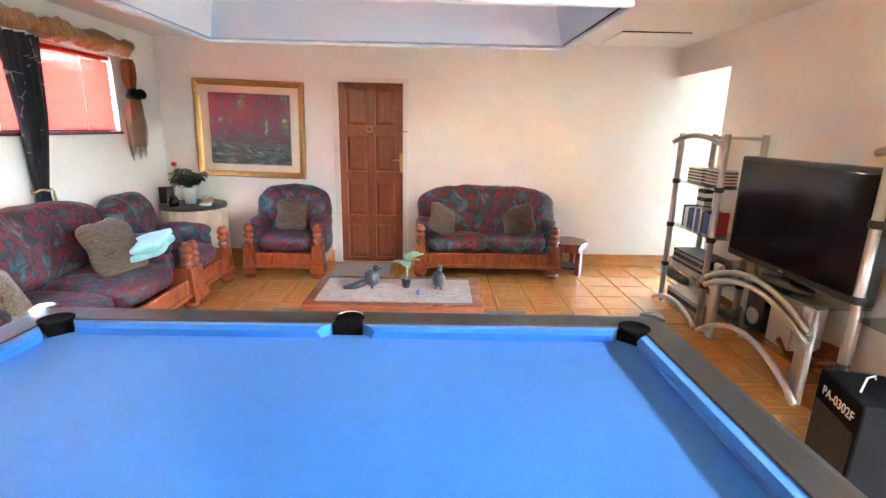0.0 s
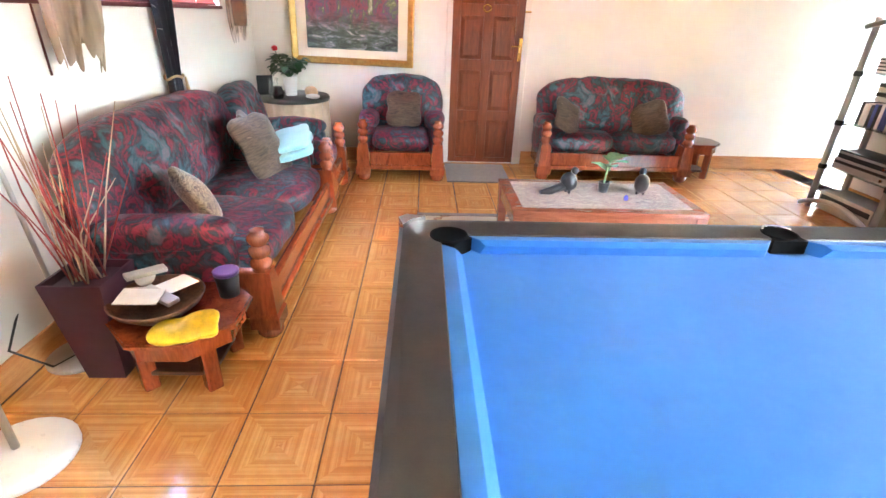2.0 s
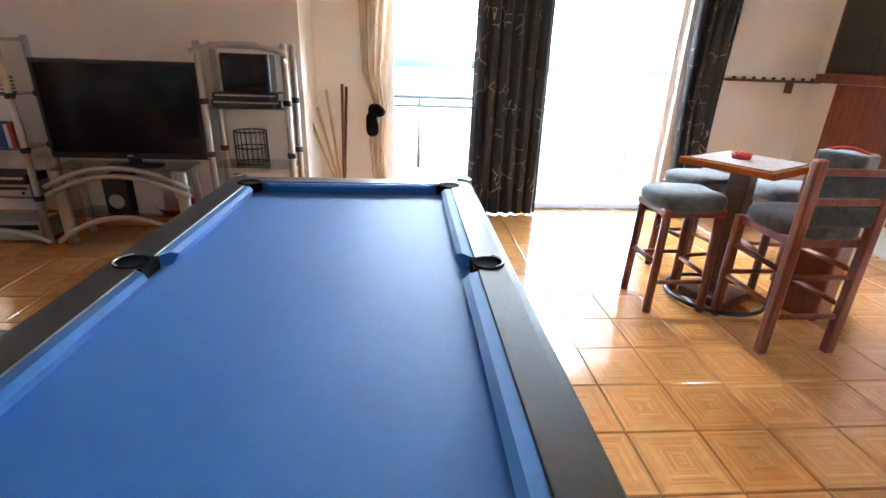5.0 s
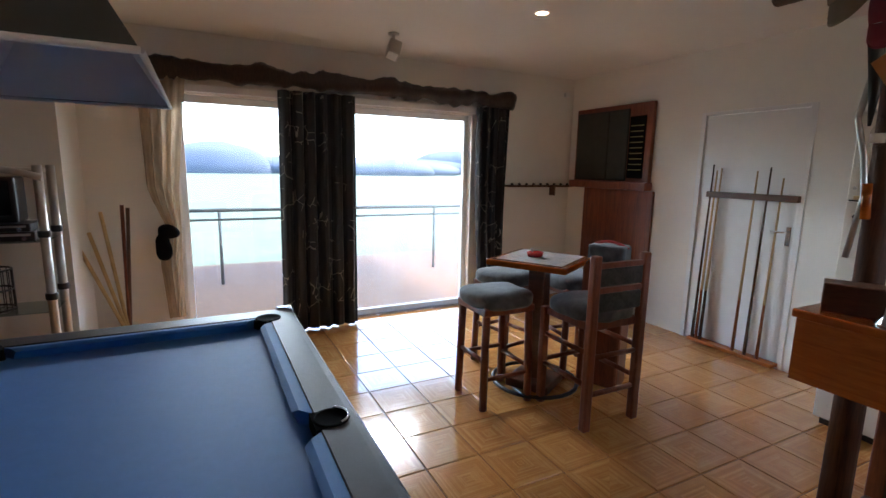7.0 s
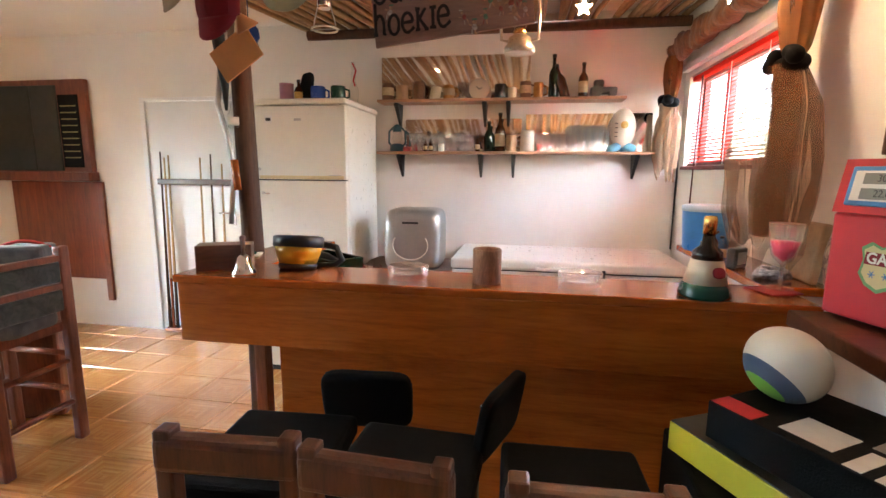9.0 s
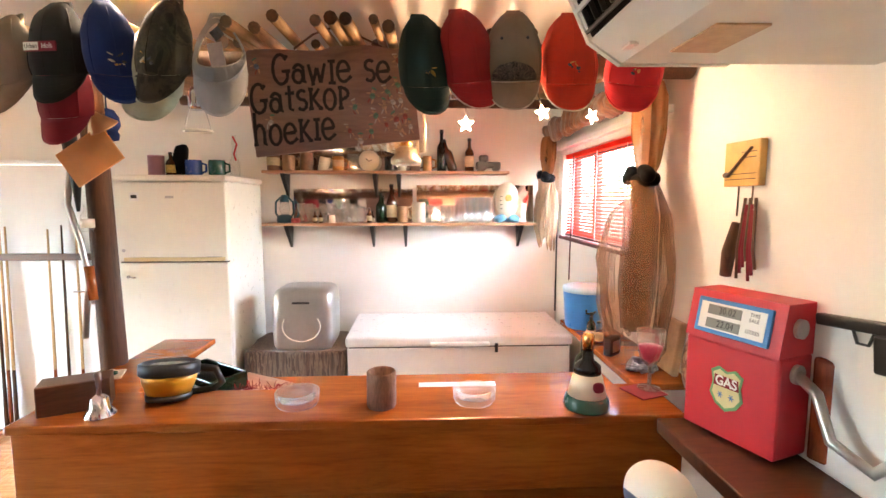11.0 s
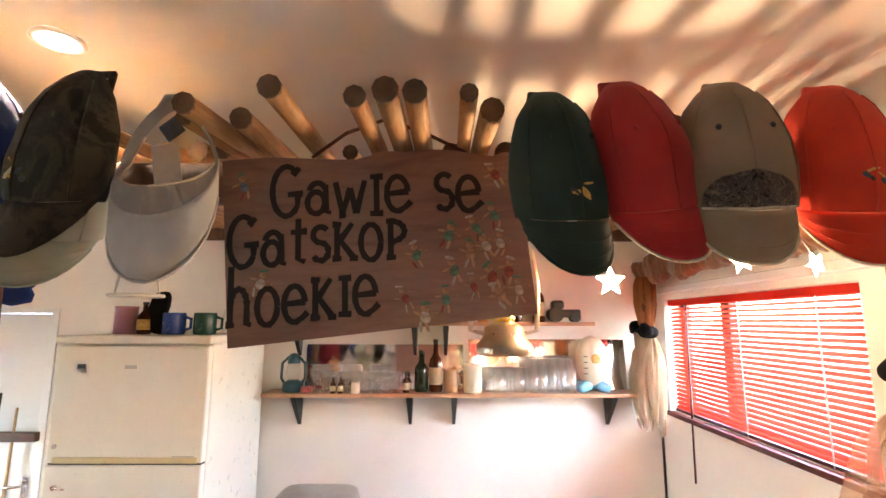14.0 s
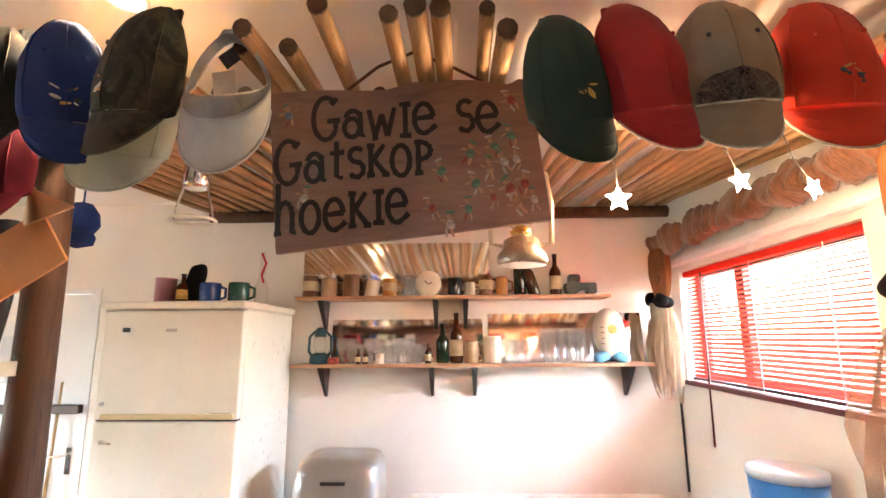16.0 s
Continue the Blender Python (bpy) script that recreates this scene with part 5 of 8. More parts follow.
M["kelim"] = fabric("dark_striped_cloth", [(0.3, (0.03, 0.02, 0.016)), (0.45, (0.12, 0.07, 0.045)), (0.52, (0.20, 0.14, 0.09)), (0.56, (0.05, 0.022, 0.016)), (0.66, (0.13, 0.07, 0.042))], 9, 0.5, 400, stretch=(4.0, 4.0, 0.45))
tb = thing("covered_table", pose(0.225, -1.42, 0), "small table under a dark striped cloth", "table")
bm = bmesh.new()
rings = []
for k, (z, g) in enumerate(((0.0, 0.02), (0.4, 0.012), (0.77, 0.0), (0.795, -0.004), (0.80, -0.02))):
    pts = []
    for i in range(48):
        a = 2 * math.pi * i / 48
        c, s2 = math.cos(a), math.sin(a)
        r = 1 / max(abs(c) / 0.325, abs(s2) / 0.24)
        r += g * (1 + 1.2 * math.sin(9 * a))
        pts.append((r * c, r * s2, z))
    rings.append(pts)
skin(bm, rings)
part("tablecloth", bm, "kelim", tb)
im = thing("ice_machine", pose(0.175, -1.37, 0.801), "rounded silver countertop ice machine", "ice machine")
bm = bmesh.new()
pillow(bm, 0.39, 0.36, 0.42, 12, 7, m=pose(0, 0, 0.19))
for v in bm.verts:
    v.co.z = max(v.co.z, 0.0)
    k = max(0, (v.co.z - 0.2) / 0.22)
    v.co.y -= 0.03 * k * k * (1 if v.co.y > 0 else 0)
part("housing", bm, "silver", im)
bm = bmesh.new()
rings = [[(0.125 * math.cos(a * math.pi / 16), 0.178 + 0.002 * z2, 0.17 + 0.115 * math.sin(a * math.pi / 16)) for a in range(32)] for z2 in (0, 1)]
part("window_ring", tubed([(0.12 * math.cos(a * math.pi / 12), 0.181, 0.16 + 0.10 * math.sin(a * math.pi / 12)) for a in range(10, 27)], 0.004, 6), "whitegood", im)
bm.free()
part("control_panel", box(-0.055, 0.055, 0.165, 0.183, 0.305, 0.318, 0.003), "blackplastic", im)
fz = thing("chest_freezer", pose(-0.84, -1.83, 0), "wide white chest freezer with a closed lid", "freezer")
part("body", box(-0.725, 0.725, 0.02, 0.66, 0.03, 0.82, 0.012), "freezer", fz)
part("lid", box(-0.735, 0.735, 0.01, 0.675, 0.825, 0.895, 0.02, 3), "freezer", fz, "white lid")
part("gasket", box(-0.715, 0.715, 0.03, 0.655, 0.818, 0.827), "blackmatt", fz, "dark rubber seal")
hnd = part("handle", box(-0.19, 0.19, 0.67, 0.70, 0.832, 0.86, 0.008), "freezer", fz)
part("lock", box(-0.245, -0.225, 0.67, 0.69, 0.79, 0.85, 0.003), "blackplastic", fz)

# ---- shelves and mirrors ----
M["shelfwood"] = wood("light_shelf_timber", (0.34, 0.17, 0.09), (0.52, 0.30, 0.18), (0.5, 6, 6), 0.4, 0.1)
for z, x0, x1, brackets in ((1.60, -1.50, 0.545, (0.386, -0.233, -0.476, -1.337)), (1.975, -1.235, 0.535, (0.40, -0.257, -0.43))):
    sh = thing("wall_shelf", pose(0, YF, z), "long light timber shelf on black brackets behind the bar", "shelf", "bar shelves")
    part("board", box(x0, x1, 0.0, 0.19, -0.02, 0.0, 0.003), "shelfwood", sh)
    for x in brackets:
        bm = bmesh.new()
        skin(bm, [[(x - 0.016, 0.0, -0.02), (x + 0.016, 0.0, -0.02), (x + 0.016, 0.16, -0.021), (x - 0.016, 0.16, -0.021)], [(x - 0.008, 0.0, -0.19), (x + 0.008, 0.0, -0.19), (x + 0.008, 0.012, -0.19), (x - 0.008, 0.012, -0.19)]], smooth=False)
        part("bracket", bm, "blackplastic", sh, "black tapered bracket")
for x0, x1, z0, z1, lean in ((-0.58, 0.55, 1.976, 2.31, 0), (-0.53, 0.36, 1.601, 1.85, 7), (-1.45, -0.56, 1.601, 1.88, 7)):
    solid("mirror", box(x0, x1, 0.0, 0.006, 0.0, z1 - z0, 0.001, 1), "mirror", pose(0, YF + 0.001 + (z1 - z0) * math.sin(radians(lean)), z0, lean, 0, 0), "frameless mirror behind the bar shelf", "mirror", "shelf mirrors")

# ---- pergola of poles over the bar ----
pg = thing("pole_pergola", pose(0, 0, 0), "canopy of peeled timber poles above the bar", "pergola")
part("front_beam", tubed([(1.12, -0.03, 2.27), (0.2, -0.025, 2.265), (-0.7, -0.03, 2.27), (-1.64, -0.03, 2.28)], 0.045, 12), "post", pg, "dark round beam")
part("rear_beam", tubed([(1.12, -1.77, 2.475), (-1.64, -1.77, 2.475)], 0.035, 10), "post", pg)
rng = random.Random(21)
fronts = [0.9, 0.75, 0.62, 0.5, 0.4, 0.27, 0.056, 0.02, -0.04, -0.13, -0.255, -0.31, -0.36, -0.454, -0.50, -0.59, -0.66, -0.74, -0.83, -0.91, -0.97, -1.11, -1.18, -1.3, -1.42, -1.54]


def pole(x, y0, r):
    dx = rng.uniform(-0.05, 0.05)
    def at(y):
        u = (0.3 - y) / 2.1
        return Vector((x + dx * u + 0.012 * math.sin(5 * u + x * 9), y, 2.325 + 0.2 * u + rng.uniform(-0.004, 0.004)))
    pts = [at(y0 + (-1.81 - y0) * k / 6) for k in range(7)]
    p = part("pole", tube(bmesh.new(), pts, [r * (1 + 0.08 * math.sin(3 * k + x * 7)) for k in range(7)], 9), "pole", pg)
    d = (pts[0] - pts[1]).normalized()
    part("pole_end", tubed([pts[0] - d * 0.004, pts[0] + d * 0.003], r * 1.02, 9), "poleend", p, "dark weathered end grain")


hooks = [0.60, 0.77, 0.435, 0.235, -0.605, -0.755, -0.905, -1.10, -1.33]
for x in fronts:
    y0, r = rng.uniform(0.14, 0.30), rng.uniform(0.015, 0.021)
    pole(x, 0.13 if min(abs(x - h) for h in hooks) < 0.085 else y0, r)
x = 1.08
while x > -1.62:
    if min(abs(x - f) for f in fronts) > 0.03:
        pole(x, rng.uniform(-0.1, -0.06), rng.uniform(0.016, 0.024))
    x -= 0.062 + rng.uniform(-0.012, 0.012)

# leaning post with tools tied to it
po = thing("timber_post", pose(0, 0, 0), "rough dark timber post with tools tied to it", "post")
bm = tube(bmesh.new(), [(0.72, -0.22, 0.0), (0.72, -0.22, 0.7), (0.73, -0.22, 1.3), (0.74, -0.22, 1.9), (0.75, -0.22, 2.24)], [0.058, 0.055, 0.05, 0.047, 0.045], 12)
part("shaft", bm, "post", po)
part("hose", tubed([(0.79, -0.15, 1.95), (0.82, -0.15, 1.75), (0.78, -0.15, 1.6), (0.76, -0.15, 1.45), (0.79, -0.15, 1.2)], 0.012), "silver", po, "thin grey hose")
part("grip", tubed([(0.755, -0.15, 1.5), (0.745, -0.15, 1.36)], 0.018), "barwood", po, "turned wooden grip")
part("dark_tool", tubed([(0.80, -0.15, 2.05), (0.78, -0.15, 1.85), (0.78, -0.15, 1.72)], [0.03, 0.02, 0.006]), "blackplastic", po)
bm = lathed([(0.02, 0), (0.024, 0.005), (0.024, 0.06), (0.01, 0.085), (0.01, 0.105), (0.012, 0.11), (0, 0.112)], (0.745, -0.145, 1.64), 12)
part("small_bottle", bm, "glass", po)
part("small_label", lathed([(0.0245, 0.015), (0.0245, 0.05)], (0.745, -0.145, 1.64), 12), "whitegood", po)
M["card"] = plain("orange_card", (0.62, 0.28, 0.10), 0.7, vary=0.1)
solid("note_card", box(-0.10, 0.10, -0.004, 0.004, -0.07, 0.07, 0.001), "card", pose(0.62, 0.0, 1.925, 0, 33, 0), "tilted orange card hung on the post", "card")
bm = bmesh.new()
lathe(bm, [(0.006, -0.1), (0.01, -0.03), (0.055, 0.03), (0.056, 0.035)], (0, 0, 0), 16)
solid("funnel", bm, plain("copper_funnel", (0.55, 0.30, 0.16), 0.35, 0.8), pose(0.60, -0.02, 2.06, 150, 20, 0), "small copper funnel hung under the beam", "funnel")


# ---- caps along the pole ends ----
CAPS = {"beige": (0.24, 0.19, 0.14), "black": (0.006, 0.006, 0.007), "blue": (0.006, 0.027, 0.15), "pale": (0.42, 0.46, 0.36), "grey": (0.42, 0.44, 0.46), "green": (0.008, 0.03, 0.027), "maroon": (0.22, 0.015, 0.03), "dusty": (0.31, 0.015, 0.018), "red": (0.50, 0.012, 0.02), "orange": (0.56, 0.036, 0.012)}
for k, c in CAPS.items():
    M["cap_" + k] = fabric("cap_cloth_" + k, [(0.3, tuple(v * 0.85 for v in c)), (0.7, tuple(v * 1.12 for v in c))], 12, 0.5, 600, sheen=0.03)
M["cap_camo"] = fabric("cap_cloth_camo", [(0.42, (0.010, 0.011, 0.008)), (0.47, (0.045, 0.042, 0.028)), (0.53, (0.014, 0.015, 0.011)), (0.60, (0.052, 0.044, 0.032))], 11, 0.6, 600, sheen=0.02)
M["cap_patch"] = fabric("mottled_patch", [(0.38, (0.012, 0.012, 0.014)), (0.46, (0.16, 0.13, 0.12)), (0.52, (0.03, 0.03, 0.04)), (0.58, (0.30, 0.24, 0.20)), (0.64, (0.02, 0.02, 0.025))], 70, 2.0, 600)
M["badge_pale"] = plain("pale_stitching", (0.5, 0.46, 0.38), 0.8, vary=0.4, scale=60)
M["badge_gold"] = plain("gold_stitching", (0.55, 0.32, 0.08), 0.7, vary=0.4, scale=60)
M["badge_dark"] = plain("dark_stitching", (0.04, 0.05, 0.07), 0.8, vary=0.6, scale=70)


def cap(mat, at, label, badge="badge_pale", brim=None, crown=True, squash=1.0, shape=0, edge=None, patch=None):
    """A cap that hangs by its strap: the front looks at +y, the peak points down."""
    c = thing("cap", at @ Matrix.Diagonal((1.1, 1.1, 1.2, 1)), label, "cap", "caps along the bar")
    w, d = 0.088 * squash, 0.072
    knots = [0, 0.08, 0.22, 0.45, 0.7, 0.9, 1]

    def spot(u, a, out=0.0):
        """A point of the crown: u runs from the top to the seam, a round it."""
        ww = w * float(np.interp(u, knots, [0.30, 0.50, 0.74, 0.94, 1.0, 1.0, 0.97])) + out
        dd = d * float(np.interp(u, knots, [0.16, 0.40, 0.68, 0.92, 1.0, 0.95, 0.88])) + out
        f = noise.noise(Vector((2.2 * math.cos(a) + 3 * shape, 2.2 * math.sin(a), 3.0 * u)))
        k = 1 + 0.10 * f
        y = dd * k * math.sin(a) * (1.0 if math.sin(a) > 0 else 0.45)
        dip = 0.020 * max(0.0, math.sin(a)) * u
        return ww * (1 + 0.05 * f) * math.cos(a), y, 0.15 - 0.185 * u - dip

    if crown:
        bm = bmesh.new()
        turns = [2 * math.pi * k / 36 for k in range(36)]
        rs = skin(bm, [[spot(i / 14, a) for a in turns] for i in range(15)], caps=False)
        top = bm.verts.new((0, 0, 0.153))
        for k in range(36):
            bm.faces.new((rs[0][(k + 1) % 36], rs[0][k], top)).smooth = True
        part("crown", bm, mat, c)
        for a in (35, 90, 145):
            part("seam", tubed([spot(k / 10, radians(a), 0.0012) for k in range(1, 11)], 0.0013, 5), mat, c)
        for a in (62, 118):
            x, y, z = spot(0.42, radians(a), 0.001)
            part("eyelet", lathed([(0.0, 0.001), (0.004, 0.001), (0.0045, 0)], seg=8), "badge_dark" if "beige" in mat else mat, c, at=pose(x, y, z, -90, 0, 0))
        if badge:
            rng2 = random.Random(shape)
            for q in range(9):
                x, y, z = spot(0.80 + rng2.uniform(-0.08, 0.06), radians(90 + rng2.uniform(-14, 14)), 0.0)
                bm = bmesh.new()
                pillow(bm, rng2.uniform(0.006, 0.020), 0.003, rng2.uniform(0.002, 0.006), 4, 2.2, rough=0.004, seed=q, m=pose(x, y, z, 0, rng2.uniform(-50, 50), 0))
                part("emblem_stitch", bm, ("badge_dark", badge, "badge_gold")[q % 3], c)
        if patch:
            arch = []
            for i in range(7):
                half = 46 * math.sqrt(max(0.0, 1 - (1 - i / 6) ** 2)) + 3
                arch.append([spot(0.74 + 0.25 * i / 6, radians(90 - half + 2 * half * k / 16), 0.0022) for k in range(17)])
            bm = bmesh.new()
            skin(bm, arch, close=False, caps=False)
            bmesh.ops.solidify(bm, geom=bm.faces[:], thickness=0.0015)
            part("patch", bm, patch, c, "dark mottled patch over the brow")
            part("patch_edge", tubed(arch[-1], 0.0018, 5), "badge_pale", c)
    else:
        # an open band: broad across the brow, slim up to the hook
        bm = bmesh.new()
        lower, upper = [], []
        for k in range(49):
            a = -math.pi / 2 + 2 * math.pi * k / 48
            up = (math.sin(a) + 1) / 2
            x = w * math.cos(a) * (1 - 0.42 * up ** 1.5)
            y = 0.060 * max(0.0, 1 - 2.2 * up)
            z = -0.045 + 0.185 * up
            lower.append((x, y + 0.004, z))
            upper.append((x * 0.86, y - 0.020 * up, z + 0.042 * (1 - up) ** 2 - 0.004 * up))
        skin(bm, [lower, upper], close=False, caps=False)
        bmesh.ops.solidify(bm, geom=bm.faces[:], thickness=0.003)
        part("band", bm, mat, c, "open visor band")
        part("band_tape", tubed(upper[:17], 0.002, 5), "badge_pale", c)
        part("band_tape", tubed(upper[32:], 0.002, 5), "badge_pale", c)
        part("hang_tag", box(-0.022, 0.022, -0.024, -0.022, 0.02, 0.085, 0.001), "paperwhite", c, "pale printed tag", at=pose(0.012, 0, 0, 0, 6, 0))
        part("black_tag", box(-0.016, 0.016, -0.021, -0.019, 0.0, 0.03, 0.001), "badge_dark", c, at=pose(0.0, 0, 0.095, 0, 35, 0))
        for q in range(4):
            bm = bmesh.new()
            pillow(bm, 0.018, 0.003, 0.007, 4, 2.2, rough=0.003, seed=q, m=pose(-0.022 + 0.015 * q, 0.056 - 0.0005 * (q - 1.5) ** 2, -0.018 + 0.003 * (q % 2), 0, 20 * (-1) ** q, 0))
            part("emblem_stitch", bm, "badge_dark", c)
    # peak: a curved tongue below the seam
    bm = bmesh.new()
    rows = []
    for i in range(8):
        u = i / 7
        row = []
        for k in range(17):
            s2 = -1 + 2 * k / 16
            a = math.pi / 2 - s2 * math.pi / 2
            x = 0.97 * w * math.cos(a) * (1 - 0.05 * u)
            edge_z = -0.035 - 0.020 * math.sin(a) if crown else -0.045 - 0.002 * math.sin(a)
            reach = 0.072 * max(0.0, 1 - abs(math.cos(a)) ** 2.4) ** 0.5
            y0 = 0.85 * d * math.sin(a)
            if not crown:
                up = (1 - math.sin(a)) / 2
                x = w * math.cos(a) * (1 - 0.42 * up ** 1.5)
                edge_z = -0.043 + 0.185 * up
                y0 = 0.060 * max(0.0, 1 - 2.2 * up) + 0.005
                reach = 0.088 * math.sin(a) ** 0.45
            row.append((x, y0 * (1 - 0.25 * u * u) + 0.020 * u * math.sin(a), edge_z - reach * u))
        rows.append(row)
    skin(bm, rows, close=False, caps=False)
    bmesh.ops.remove_doubles(bm, verts=bm.verts[:], dist=1e-5)
    bmesh.ops.solidify(bm, geom=bm.faces[:], thickness=0.0035)
    for f in bm.faces:
        f.smooth = True
    part("peak", bm, brim or mat, c, "curved peak")
    part("peak_edge", tubed([(x, y + 0.001, z) for x, y, z in rows[-1][1:-1]], 0.0022, 5), edge or mat, c)
    for q in (3, 5) if crown else ():
        part("peak_stitching", tubed([(x, y + 0.0012, z) for x, y, z in rows[q][2:-2]], 0.0006, 4), mat, c)
    part("strap", tubed([(-0.03, -0.012, 0.125), (-0.018, -0.022, 0.158), (0.018, -0.022, 0.158), (0.03, -0.012, 0.125)], 0.006, 6), mat, c)
    return c


M["paperwhite"] = plain("white_card", (0.62, 0.58, 0.52), 0.8, vary=0.1, scale=60)
black = cap("cap_black", pose(0.60, 0.13, 2.23, 0, 0, -8), "black cap with a red and white word strip", None)
part("word_strip", box(-0.050, 0.050, 0.071, 0.0765, 0.005, 0.030, 0.001), "cap_maroon", black, "red strip")
part("word_box", box(0.003, 0.049, 0.0762, 0.0775, 0.007, 0.028), "lettering", black)
words("lettering", "Urban", 0.016, "blackplastic", black, pose(0.026, 0.0776, 0.0175, 90, 0, 180), 0.0004)
words("lettering", "Idols", 0.018, "lettering", black, pose(-0.024, 0.0767, 0.0175, 90, 0, 180), 0.0004)
cap("cap_beige", pose(0.77, 0.10, 2.20, 0, 6, -25), "worn beige cap on a pole end", "badge_dark", shape=1)
cap("cap_maroon", pose(0.66, 0.03, 2.11, 0, 0, -10), "maroon cap behind the black cap", None, shape=2)
cap("cap_blue", pose(0.435, 0.13, 2.235, 0, 6, 38), "blue cap with pale stitching", "badge_pale", squash=0.85, shape=3)
cap("cap_pale", pose(0.335, 0.08, 2.185, 0, -8, 10), "pale green cap with a dark striped peak", "badge_dark", shape=4)
cap("cap_camo", pose(0.235, 0.18, 2.225, 0, -8, -20), "dark camouflage cap on a pole end", "badge_pale", shape=5)
cap("cap_grey", pose(0.065, 0.17, 2.19, 0, 4, 4), "light grey sun visor on a pole end", crown=False)
cap("cap_green", pose(-0.605, 0.16, 2.20, 0, 5, 14), "bottle-green cap with a gold emblem", "badge_gold", squash=0.9, shape=6)
cap("cap_dusty", pose(-0.755, 0.16, 2.22, 0, 12, 16), "dusty red cap hung by its strap", None, shape=7, edge="badge_pale")
cap("cap_beige", pose(-0.905, 0.17, 2.215, 0, 0, -6), "beige cap with a dark tiger-striped patch", None, shape=8, edge="badge_pale", patch="cap_patch")
cap("cap_orange", pose(-1.10, 0.16, 2.215, 0, 0, -4), "bright orange cap with a bird emblem", "badge_dark", shape=9, edge="badge_pale")
cap("cap_red", pose(-1.33, 0.16, 2.215, 0, -8, -16), "bright red cap with a gold emblem", "badge_gold", shape=10)

hb = thing("cap", pose(0.775, -0.36, 2.09, 0, 0, 20) @ Matrix.Diagonal((0.75, 0.75, 0.75, 1)), "small dark blue cap hung behind the post", "cap", "caps along the bar")
part("crown", lathed([(0.0, 0.10), (0.035, 0.09), (0.062, 0.05), (0.068, 0.0), (0.05, -0.03), (0.0, -0.045)], seg=20, sy=0.8), "cap_blue", hb)
part("peak", lathed([(0.05, -0.028), (0.064, -0.055), (0.058, -0.085), (0.0, -0.10)], (0, 0.015, 0), 20, 1.0, 0.35), "cap_blue", hb)
part("strap", tubed([(0, 0, 0.09), (0, 0, 0.25), (0, 0.01, 0.392)], 0.004, 6), "cap_blue", hb)

# ---- painted sign ----
M["signwood"] = wood("purple_brown_board", (0.17, 0.098, 0.080), (0.33, 0.205, 0.165), (0.6, 6, 4), 0.6, 0.05, 2.5, 0.15)
M["signpaint"] = plain("black_sign_paint", (0.010, 0.009, 0.010), 0.6, vary=0.3)
sn = thing("sign", pose(-0.272, 0.025, 2.135, 0, 2.0, 0) @ Matrix.Diagonal((0.93, 1, 0.94, 1)), "purple-brown painted timber sign with dark lettering", "sign")
bm = bmesh.new()
n = 24
top = []
for k in range(n + 1):
    u = k / n
    x = 0.335 - 0.645 * u
    z = 0.185 + 0.012 * math.sin(u * 11) * (1 if u > 0.5 else 0.4) + 0.015 * math.exp(-((u - 0.55) / 0.05) ** 2) + (0.012 if u > 0.93 else 0)
    top.append((x, z))
low = [(-0.335, -0.165), (0.31, -0.215)]
ol = top + low
a = [bm.verts.new((x, 0.008, z)) for x, z in ol]
b = [bm.verts.new((x, -0.008, z)) for x, z in ol]
bm.faces.new(a)
bm.faces.new(b[::-1])
for i in range(len(ol)):
    j = (i + 1) % len(ol)
    bm.faces.new((a[i], b[i], b[j], a[j]))
part("board", bm, "signwood", sn)


def bow(cx, cz, rx, rz, a0, a1, n=14):
    return [(cx + rx * math.cos(radians(a0 + (a1 - a0) * i / n)), cz + rz * math.sin(radians(a0 + (a1 - a0) * i / n))) for i in range(n + 1)]


